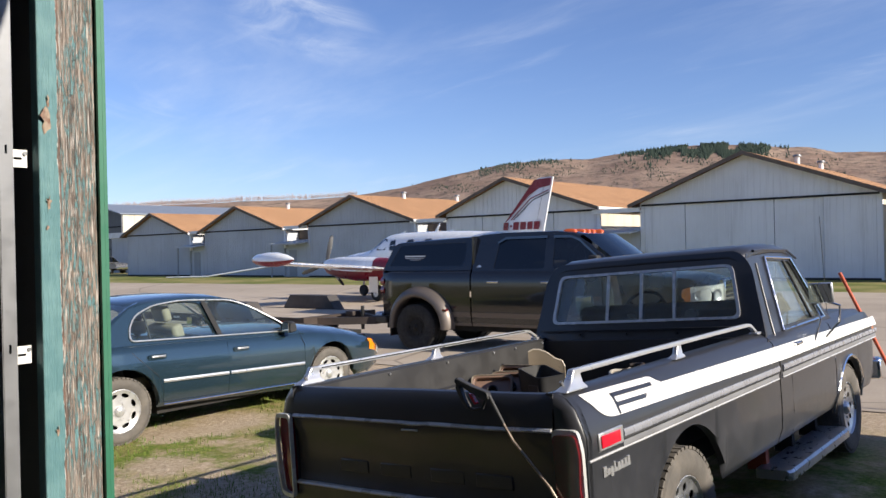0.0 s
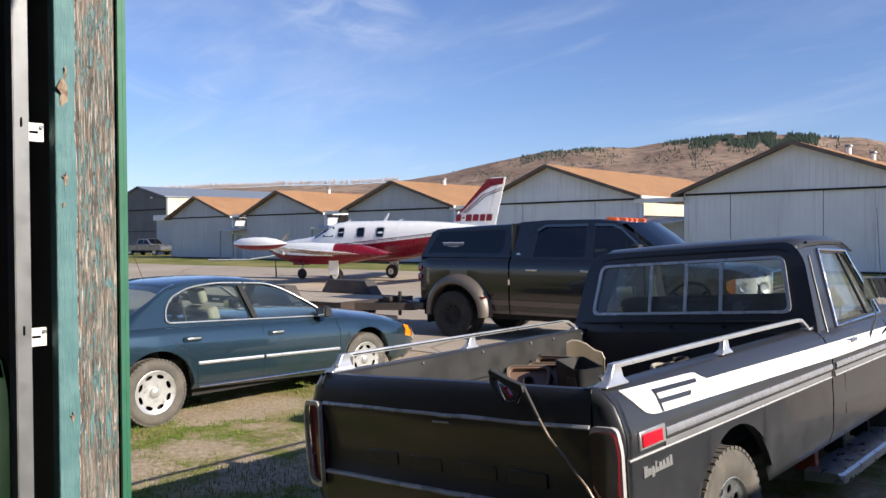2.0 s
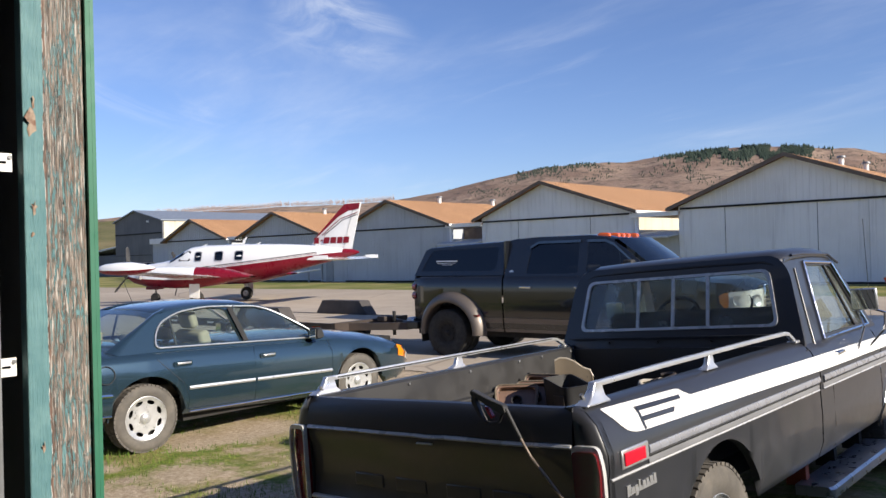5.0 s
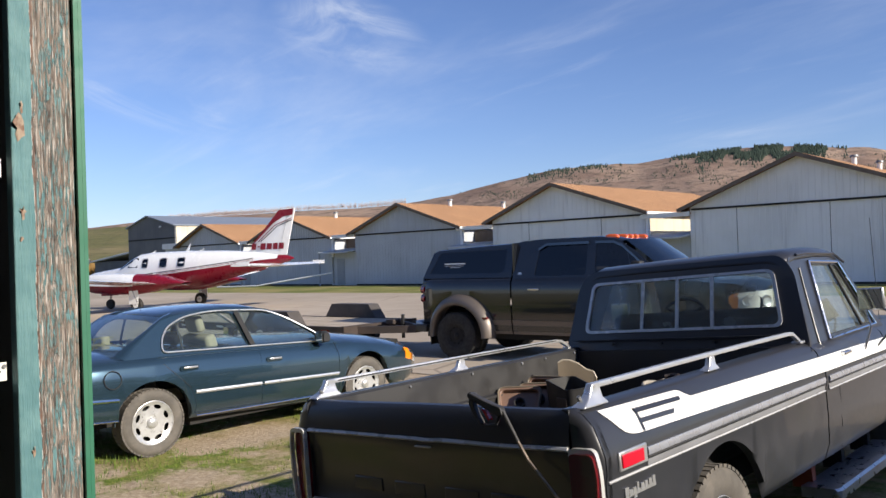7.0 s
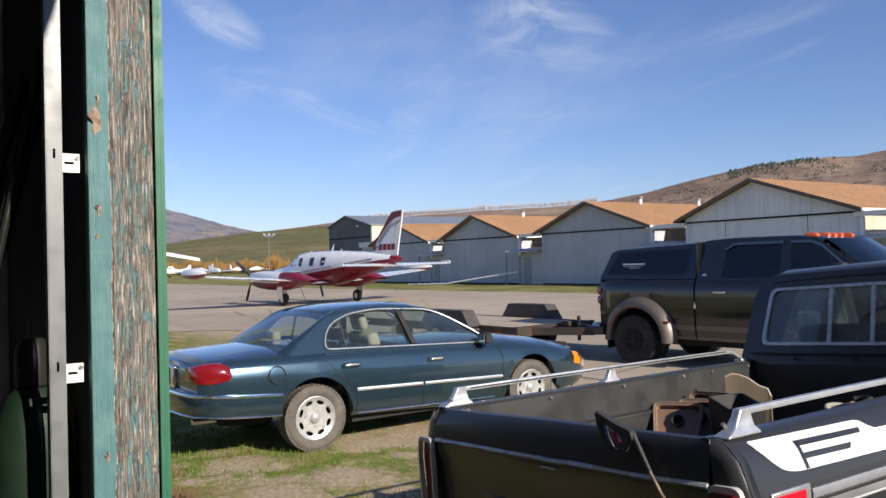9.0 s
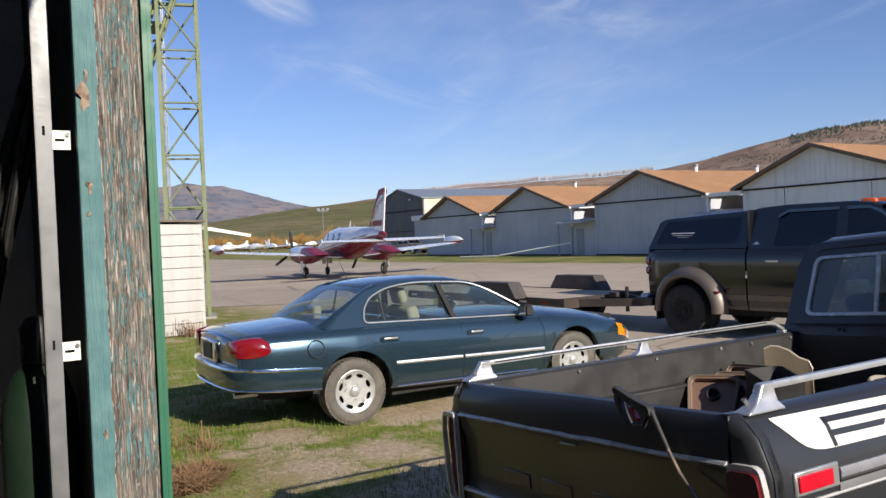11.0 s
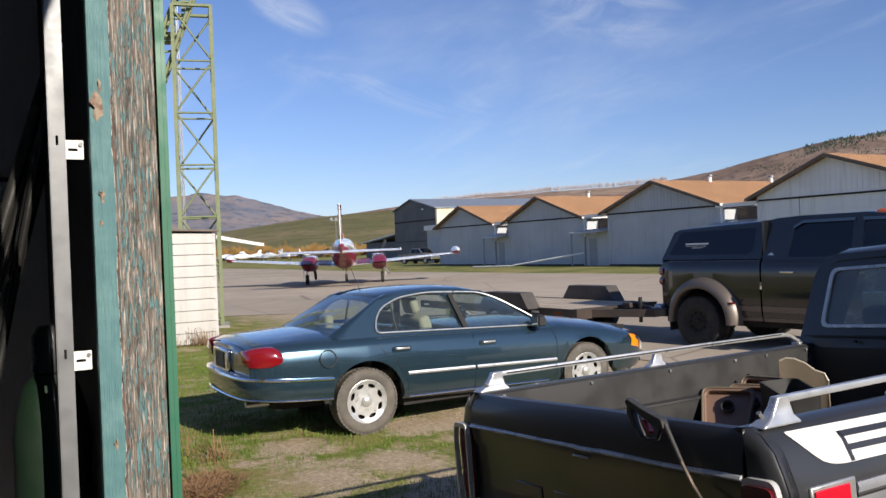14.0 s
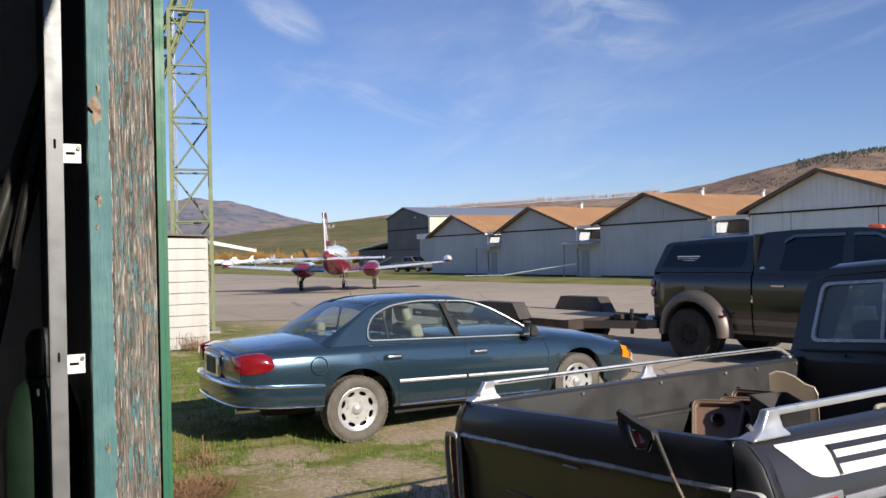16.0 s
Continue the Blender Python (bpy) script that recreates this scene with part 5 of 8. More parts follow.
def pickup():
    truck = thing("pickup_truck", PICKUP, "old sun-worn black pickup truck with white side stripe and bed rails", "pickup truck")
    W = 0.99
    REAR, FRONT = -0.34, 3.03
    arches = [(REAR + 0.03, 0.36, 0.49), (FRONT, 0.36, 0.45)]
    YZ = [(0.45, W - 0.05), (0.55, W - 0.012), (0.72, W), (0.90, W + 0.003), (0.93, W + 0.012), (1.00, W + 0.012), (1.05, W - 0.004), (1.12, W - 0.03), (1.17, W - 0.075)]

    def side_y(z):
        return float(np.interp(z, [a for a, _ in YZ], [b for _, b in YZ]))

    def bed_section(x):
        return [(y, z) for z, y in YZ] + [(W - 0.12, 1.192), (W - 0.175, 1.190), (W - 0.18, 1.12)]

    for s in (1, -1):
        side = part("bed_side", shell(-1.40, 1.18, bed_section, arches[:1], 0.1, False, s), "pickup", truck, smooth=50)
        # inside of the bed with its liner lip and rivets
        inner = part("bed_inner_wall", loft(bmesh.new(), [[(x, s * 0.812, 1.183), (x, s * 0.800, 1.175), (x, s * 0.785, 1.00), (x, s * 0.760, 0.985), (x, s * 0.755, 0.70), (x, s * 0.80, 0.70), (x, s * 0.82, 1.0)] for x in np.linspace(-1.36, 1.14, 14)]), "bed_liner", truck, smooth=30)
        part("bed_lip", loft(bmesh.new(), [[(x, s * 0.785, 0.998), (x, s * 0.752, 0.990), (x, s * 0.750, 0.978), (x, s * 0.78, 0.972)] for x in (-1.36, -0.4, 0.4, 1.14)]), "bed_liner", inner)
        for x in (-1.27, -0.70, -0.12, 0.42, 0.70, 1.08):
            part("rivet", bmrod((x, s * 0.806, 1.160), (x, s * 0.788, 1.160), 0.009, n=8), "alu", inner)
        wb = bmesh.new()
        lathe(wb, [(0.38, 0.50), (0.42, 0.53), (0.44, 0.79)], 28, Matrix.Translation((REAR, 0, 0.42)) @ Matrix.Diagonal((1, s, 1, 1)))
        part("wheel_housing", wb, "bed_liner", truck)
        # rail: a square bar that bends down at its front, on a splayed rear foot and a small middle foot
        y = s * 0.878
        rail = part("bed_rail", loft(bmesh.new(), [[(x, y - 0.014, z - 0.010), (x, y + 0.014, z - 0.010), (x, y + 0.015, z + 0.002), (x, y + 0.012, z + 0.012), (x, y - 0.012, z + 0.012), (x, y - 0.015, z + 0.002)] for x, z in ((-1.27, 1.266), (-0.6, 1.268), (0.4, 1.266), (0.97, 1.262), (1.03, 1.254), (1.135, 1.200))]), "rail", truck, "bright aluminium bed rail", smooth=30)
        part("rail_groove", bmbox(-1.2, y - s * 0.0155 - 0.0015, 1.264, 0.95, y - s * 0.0155 + 0.0015, 1.271), "rubber", rail, smooth=0)
        rings = []
        for z, x0, x1, h in ((1.186, -1.385, -1.195, 0.036), (1.196, -1.375, -1.200, 0.034), (1.215, -1.330, -1.215, 0.022), (1.250, -1.300, -1.222, 0.017), (1.279, -1.283, -1.222, 0.017)):
            rings.append([(x0, y - h, z), (x1, y - h, z), (x1, y + h, z), (x0, y + h, z)])
        ft = part("rail_foot", loft(bmesh.new(), rings), "rail", rail, "polished cast foot", smooth=30, bevel=0.006)
        part("foot_bolt", bmrod((-1.325, y - s * 0.02, 1.21), (-1.34, y - s * 0.02, 1.232), 0.009, n=6), "galv", ft)
        rings = []
        for z, x0, x1, h in ((1.186, -0.225, -0.085, 0.028), (1.194, -0.215, -0.090, 0.026), (1.212, -0.178, -0.100, 0.015), (1.258, -0.155, -0.105, 0.013)):
            rings.append([(x0, y - h, z), (x1, y - h, z), (x1, y + h, z), (x0, y + h, z)])
        part("rail_foot", loft(bmesh.new(), rings), "rail", rail, smooth=30, bevel=0.005)
        part("rail_foot", bmbox(1.09, y - 0.030, 1.186, 1.165, y + 0.030, 1.204), "rail", rail, bevel=0.005)
        # stripes and mouldings
        def on(u, v, o=0.0035):
            return (u, s * (side_y(v) + o), v)
        low_edge = [(-1.30, 1.164), (-1.26, 1.112), (-1.21, 1.070), (-1.16, 1.052), (-1.10, 1.046), (1.35, 0.999), (4.02, 0.984)]
        high_edge = [(-1.30, 1.169), (-0.63, 1.157), (-0.57, 1.118), (1.15, 1.092), (4.02, 1.060)]
        xs = sorted(set(np.round(np.linspace(-1.30, -0.56, 24), 3)) | set(np.round(np.arange(-0.5, 4.03, 0.25), 3)) | {4.02})
        rows = [[on(x, linear(low_edge, x) + (linear(high_edge, x) - linear(low_edge, x)) * k / 7) for k in range(8)] for x in xs]
        part("white_stripe", loft(bmesh.new(), rows, False, False), "stripe_white", truck, "broad white side stripe with a dark mark", smooth=60)
        for q in ([(-1.072, 1.048), (-1.054, 1.048), (-1.060, 1.142), (-1.078, 1.142)], [(-1.070, 1.124), (-0.672, 1.117), (-0.660, 1.134), (-1.078, 1.142)], [(-1.062, 1.080), (-0.775, 1.074), (-0.752, 1.094), (-1.064, 1.100)]):
            p0, p1, p2, p3 = [Vector(p) for p in q]
            rows = []
            for k in range(7):
                lo, hi = p0.lerp(p1, k / 6), p3.lerp(p2, k / 6)
                rows.append([on(*lo.lerp(hi, i / 6), 0.0065) for i in range(7)])
            part("stripe_mark", loft(bmesh.new(), rows, False, False), "pickup", truck, smooth=0)
        fall = lambda x: -0.0052 * (x + 1.4)
        for x0, x1 in ((-1.08, 1.16), (1.24, 4.0)):
            run = np.linspace(x0, x1, 14)
            strip(truck, "silver_stripe", "stripe_silver", [(x, 0.966 + fall(x)) for x in run], lambda x, z: s * (side_y(z) + 0.001), 0.034, 0.010, "broad ribbed silver stripe")
            strip(truck, "black_stripe", "rubber", [(x, 0.942 + fall(x)) for x in run], lambda x, z: s * (side_y(z) + 0.001), 0.010, 0.006)
            strip(truck, "grey_stripe", "stripe_grey", [(x, 0.919 + fall(x)) for x in run], lambda x, z: s * (side_y(z) + 0.001), 0.030, 0.004)
            strip(truck, "side_trim", "scuffed_trim", [(x, 0.898 + fall(x)) for x in ([-1.39] if x0 < 0 else []) + list(run)], lambda x, z: s * (side_y(z) + 0.001), 0.010, 0.010, "thin scuffed chrome trim")
        mk = part("marker_lamp", bmbox(-1.315, min(s * (W + 0.008), s * (W + 0.022)), 0.925, -1.09, max(s * (W + 0.008), s * (W + 0.022)), 1.005), "rail", truck, bevel=0.006)
        part("marker_lens", bmbox(-1.302, min(s * (W + 0.0225), s * (W + 0.03)), 0.938, -1.130, max(s * (W + 0.0225), s * (W + 0.03)), 0.992), "marker_red", mk, bevel=0.004)
        bd = bmesh.new()
        for k, (w, lo, hi) in enumerate(((0.030, 0, 0.044), (0.028, 0, 0.028), (0.024, -0.014, 0.028), (0.014, 0, 0.042), (0.026, 0, 0.028), (0.022, 0, 0.028), (0.026, 0, 0.028), (0.022, 0, 0.030))):
            x, z = -1.275 + 0.0325 * k, 0.806 + 0.0024 * k
            box(bd, x, min(s * (W + 0.001), s * (W + 0.008)), z + lo, x + w, max(s * (W + 0.001), s * (W + 0.008)), z + hi)
        box(bd, -1.27, min(s * (W + 0.001), s * (W + 0.006)), 0.808, -1.02, max(s * (W + 0.001), s * (W + 0.006)), 0.826)
        part("badge", bd, "rail", truck, "small chrome badge", smooth=0)
        # tail lamp in its bright bezel
        bz = rounded([(0.862, 0.57), (0.965, 0.585), (0.996, 0.75), (0.998, 0.95), (0.980, 1.042), (0.858, 1.042)], 0.03)
        lamp = part("tail_lamp", sheet(bz, [inset(bz, 0.022)], lambda u, v: (-1.452 + 0.05 * max(0, u - 0.88), s * u, v), 0.025), "scuffed_trim", truck, "tall tail lamp in chrome bezel")
        part("tail_lens", sheet(inset(bz, 0.020), [], lambda u, v: (-1.446 + 0.05 * max(0, u - 0.88), s * u, v), 0.02), "dark_red_lens", lamp)
        for x in (REAR, FRONT):
            wheel(truck, x, s * 0.855, 0.37, 0.23, s, 0.215, "round", "dusty_tyre", "alu")
        # step board
        st = part("running_board", loft(bmesh.new(), [[(x, s * 0.82, 0.30), (x, s * (1.04 - d), 0.30), (x, s * (1.055 - d), 0.285), (x, s * (1.055 - d), 0.235), (x, s * 0.82, 0.235)] for x, d in ((1.06, 0.02), (1.09, 0.0), (2.53, 0.0), (2.58, 0.03))]), "alu", truck, "dull aluminium running board", smooth=20)
        for x in (1.22, 1.8, 2.4):
            part("board_bracket", bmbox(x - 0.03, min(s * 0.72, s * 0.85), 0.26, x + 0.03, max(s * 0.72, s * 0.85), 0.52), "red_pipe" if x < 1.5 else "under", st)
        # door mirror on tube arms
        mm = part("door_mirror", bmbox(2.20, min(s * 0.94, s * 1.12), 1.31, 2.23, max(s * 0.94, s * 1.12), 1.47), "alu", truck, bevel=0.012)
        part("mirror_glass", bmbox(2.192, min(s * 0.95, s * 1.11), 1.32, 2.197, max(s * 0.95, s * 1.11), 1.46), "mirror", mm)
        part("mirror_arm", pipe(bmesh.new(), [Vector((2.23, s * 1.04, 1.33)), Vector((2.36, s * 1.12, 1.28)), Vector((2.42, s * 1.09, 1.15)), Vector((2.38, s * 0.985, 1.03))], 0.008), "chrome", mm)
        part("mirror_arm", pipe(bmesh.new(), [Vector((2.22, s * 0.98, 1.31)), Vector((2.14, s * 1.03, 1.20)), Vector((2.08, s * 0.985, 1.03))], 0.008), "chrome", mm)
    # corner posts and tailgate
    for s in (1, -1):
        part("rear_post", loft(bmesh.new(), [[(-1.43, s * 0.865, z), (-1.43, s * (y - 0.05), z), (-1.415, s * (y - 0.012), z), (-1.39, s * y, z), (-1.36, s * y, z), (-1.36, s * 0.865, z)] for z, y in YZ + [(1.192, W - 0.115)]]), "pickup", truck, smooth=50)
    tg = bmesh.new()
    rings = []
    for z, x in ((0.49, -1.425), (0.54, -1.435), (0.645, -1.437), (0.660, -1.425), (0.74, -1.414), (0.82, -1.418), (0.93, -1.424), (0.97, -1.436), (1.035, -1.440), (1.10, -1.434), (1.16, -1.416), (1.185, -1.395), (1.190, -1.375), (1.182, -1.36)):
        dent = lambda y: 0.006 * noise.noise((y * 2.3, z * 3.0, 7.0))
        rings.append([(x - 0.004 * (1 - (y / 0.86) ** 2) + dent(y), y, z + 0.5 * dent(y)) for y in np.linspace(-0.86, 0.86, 25)])
    loft(tg, rings, False, False)
    gate = part("tailgate", tg, "pickup", truck, smooth=35)
    part("gate_inside", bmbox(-1.395, -0.83, 0.50, -1.362, 0.83, 1.172), "bed_liner", gate, smooth=0)
    for z0 in (1.032, 0.660):
        bm = bmesh.new()
        rows = []
        for y in np.linspace(-0.855, 0.855, 30):
            z = z0 + 0.004 * noise.noise((y * 3.1, z0 * 5, 2.0)) - 0.004 * math.exp(-((y + 0.05) / 0.05) ** 2)
            rows.append([(-1.436, y, z - 0.011), (-1.450, y, z - 0.010), (-1.456, y, z - 0.003), (-1.450, y, z + 0.006), (-1.436, y, z + 0.011)])
        loft(bm, rows)
        part("gate_trim", bm, "scuffed_trim", gate, "dented chrome tailgate strip", smooth=30)
    part("gate_handle", bmbox(-1.452, -0.075, 0.990, -1.432, 0.03, 0.999), "scuffed_trim", gate, bevel=0.004)
    for y in (-0.5, -0.22, 0.12, 0.42):
        part("emboss", bmbox(-1.4235, y - 0.11, 0.745, -1.4125, y + 0.10, 0.81), "pickup", gate, bevel=0.005)
    part("bed_floor", bmbox(-1.38, -0.80, 0.66, 1.16, 0.80, 0.70), "bed_liner", truck, smooth=0)
    part("bed_front", bmbox(1.14, -0.80, 0.66, 1.165, 0.80, 1.165), "bed_liner", truck, smooth=0)
    part("chassis", box(box(bmesh.new(), -1.3, -0.55, 0.38, 3.9, 0.55, 0.60), -0.44, -0.7, 0.30, -0.24, 0.7, 0.44), "under", truck, smooth=0)
    part("cab_floor", bmbox(1.2, -0.9, 0.42, 2.9, 0.9, 0.55), "under", truck, smooth=0)

    # cab, doors, hood
    def cab_section(x):
        return [(y, z) for z, y in YZ] + [(W - 0.11, 1.185)]
    lower = part("cab_body", shell(1.20, 2.58, cab_section, (), 0.1, False, 1), "pickup", truck, smooth=50)
    part("cab_body", shell(1.20, 2.58, cab_section, (), 0.1, False, -1), "pickup", truck, smooth=50)
    hood = [(2.56, 1.185), (3.1, 1.175), (3.8, 1.15), (4.0, 1.11), (4.06, 1.02)]

    def nose(x):
        h = linear(hood, x)
        k = 1 - 0.05 * max(0, (x - 3.85) / 0.25)
        return [(y * k, min(z, h - 0.03)) for z, y in YZ] + [(0.89 * k, h), (0.60, h + 0.012), (0.55, h - 0.005), (0.2, h + 0.006), (0, h + 0.012)]
    part("front_body", shell(2.60, 4.06, nose, arches[1:], 0.08), "pickup", truck, smooth=40)
    for s in (1, -1):
        part("arch_trim", pipe(bmesh.new(), [Vector((FRONT + 0.455 * math.cos(a), s * (side_y(0.36 + 0.455 * math.sin(a)) + 0.004), 0.36 + 0.455 * math.sin(a))) for a in np.linspace(0.1, math.pi - 0.1, 16)], 0.011, 6), "chrome", truck)
        strip(lower, "door_gap", "rubber", [(1.47, 1.17), (1.45, 0.9), (1.45, 0.62), (1.50, 0.47)], lambda x, z: s * (side_y(z) + 0.001), 0.010, 0.002)
        strip(lower, "door_gap", "rubber", [(2.54, 1.17), (2.55, 0.9), (2.55, 0.47)], lambda x, z: s * (side_y(z) + 0.001), 0.010, 0.002)
        part("door_handle", bmbox(1.58, min(s * (W - 0.03), s * (W + 0.022)), 1.058, 1.72, max(s * (W - 0.03), s * (W + 0.022)), 1.082), "chrome", truck, bevel=0.006)
    part("grille", bmbox(4.03, -0.82, 0.72, 4.10, 0.82, 1.05), "chrome", truck, bevel=0.02)
    part("front_bumper", bmbox(4.06, -1.0, 0.46, 4.22, 1.0, 0.66), "chrome", truck, bevel=0.03)
    for s in (1, -1):
        part("front_lamp", bmbox(3.96, min(s * 0.86, s * 0.975), 0.88, 4.07, max(s * 0.86, s * 0.975), 0.97), "amber", truck, bevel=0.015)
        part("headlamp", bmrod((4.09, s * 0.66, 0.89), (4.12, s * 0.66, 0.89), 0.10, n=20), "clear_lens", truck)

    # greenhouse
    def cy(z):
        return 0.915 - (z - 1.18) * 0.255
    back = rounded([(-0.935, 1.14), (0.935, 1.14), (0.915, 1.25), (0.835, 1.65), (0.745, 1.762), (-0.745, 1.762), (-0.835, 1.65), (-0.915, 1.25)], 0.09)
    low_back = [(-0.95, 0.66), (0.95, 0.66), (0.95, 1.14), (-0.95, 1.14)]
    bx = lambda v: 1.180 + max(0, v - 1.14) * 0.25
    rear_hole = rounded([(-0.748, 1.308), (0.748, 1.308), (0.692, 1.656), (-0.692, 1.656)], 0.05)
    cabr = part("cab_back", sheet(back, [rear_hole], lambda u, v: (bx(v), u, v), 0.03), "pickup", truck, smooth=30)
    part("cab_back_lower", sheet(low_back, [], lambda u, v: (1.180, u, v), 0.03), "pickup", truck, smooth=0)
    part("cab_seam", bmbox(1.160, -0.85, 1.236, 1.166 + 0.022, 0.85, 1.242), "rubber", cabr, smooth=0)
    for y in (-0.3, 0.1, 0.5):
        part("cab_bolt", bmrod((1.180, y, 1.205), (1.160, y, 1.205), 0.010, n=8), "rubber", cabr)
    wf = part("rear_window_frame", sheet(rounded([(-0.768, 1.290), (0.768, 1.290), (0.708, 1.674), (-0.708, 1.674)], 0.06), [inset(rear_hole, 0.006)], lambda u, v: (bx(v) - 0.014, u, v), 0.016), "scuffed_trim", truck, "sliding rear window in bright aluminium frame", smooth=30)
    for y in (-0.274, -0.008, 0.274):
        part("window_bar", sheet([(y - 0.011, 1.30), (y + 0.011, 1.30), (y * 0.985 + 0.011, 1.662), (y * 0.985 - 0.011, 1.662)], [], lambda u, v: (bx(v) - 0.012, u, v), 0.014), "scuffed_trim", wf, smooth=0)
    for a, b in ((-0.75, -0.276), (-0.272, -0.010), (-0.006, 0.272), (0.276, 0.75)):
        part("pane", sheet([(a, 1.305), (b, 1.305), (b * 0.935, 1.66), (a * 0.935, 1.66)], [], lambda u, v: (bx(v) + 0.004 + 0.003 * (abs(a + b) < 0.5), u, v), 0), "glass_dust_sheen", wf, smooth=0)
    side_out = [(1.21, 1.15), (2.84, 1.15), (2.74, 1.22), (2.42, 1.66), (2.33, 1.735), (1.55, 1.755), (1.40, 1.735), (1.33, 1.66)]
    door_hole = rounded([(1.60, 1.195), (2.58, 1.195), (2.52, 1.28), (2.28, 1.655), (1.745, 1.680)], 0.045)
    for s in (1, -1):
        f = part("door_frame", sheet(side_out, [door_hole], lambda u, v: (u, s * cy(v), v), 0.035), "pickup", truck, smooth=30)
        # the pale film here imitates sky reflected in the door glass
        part("side_window", sheet(door_hole, [], lambda u, v: (u, s * (cy(v) - 0.015), v), 0), "glass_dust_sheen", f, smooth=0)
        outline(f, "chrome_trim", "chrome", [(1.575, 1.17), (1.722, 1.70), (2.30, 1.675), (2.55, 1.29), (2.63, 1.18)], lambda u, v: (u, s * (cy(v) + 0.010), v), 0.010)
        part("vent_pillar", bmrod((2.34, s * cy(1.2), 1.2), (2.14, s * cy(1.66), 1.66), 0.012), "rubber", f)
        part("pillar_crease", pipe(bmesh.new(), [Vector((x, s * (cy(z) + 0.004), z)) for x, z in ((1.36, 1.08), (1.40, 1.25), (1.47, 1.50), (1.52, 1.66))], 0.006, 6), "pickup", f)
        part("drip_rail", pipe(bmesh.new(), [Vector((x, s * (cy(z) + 0.02), z)) for x, z in ((1.50, 1.752), (1.7, 1.758), (2.25, 1.742), (2.42, 1.67))], 0.010, 6), "pickup", f)
    rings = []
    for x, z, w in ((1.315, 1.725, 0.735), (1.37, 1.772, 0.765), (1.5, 1.798, 0.778), (1.9, 1.810, 0.782), (2.2, 1.798, 0.778), (2.35, 1.768, 0.768), (2.42, 1.72, 0.758)):
        rings.append([(x, w * 1.02, z - 0.07), (x, w * 0.985, z - 0.03), (x, w * 0.90, z - 0.006), (x, w * 0.4, z), (x, -w * 0.4, z), (x, -w * 0.90, z - 0.006), (x, -w * 0.985, z - 0.03), (x, -w * 1.02, z - 0.07)])
    rf = part("roof", loft(bmesh.new(), rings, False, False), "pickup", truck, smooth=60)
    r2 = rf.modifiers.new("panel", "SOLIDIFY")
    r2.thickness, r2.offset = 0.02, -1
    part("windscreen", loft(bmesh.new(), [[(2.74 + 0.06 * (1 - k * k), 0.87 * k, 1.20) for k in np.linspace(-1, 1, 9)], [(2.39 + 0.05 * (1 - k * k), 0.75 * k, 1.71) for k in np.linspace(-1, 1, 9)]], False, False), "glass", truck, smooth=60)
    part("dashboard", bmbox(2.40, -0.86, 0.95, 2.74, 0.86, 1.19), "dark_cloth", truck, bevel=0.03)
    seat(truck, 2.08, 0, 0.62, 1.45, "dark_cloth", 0.70)
    steering(truck, 2.12, 0.40, 1.30, 0.2)
    part("antenna", bmrod((2.9, -0.88, 1.17), (2.92, -0.89, 2.0), 0.0025, n=5), "chrome", truck)
    return truck


pickup()


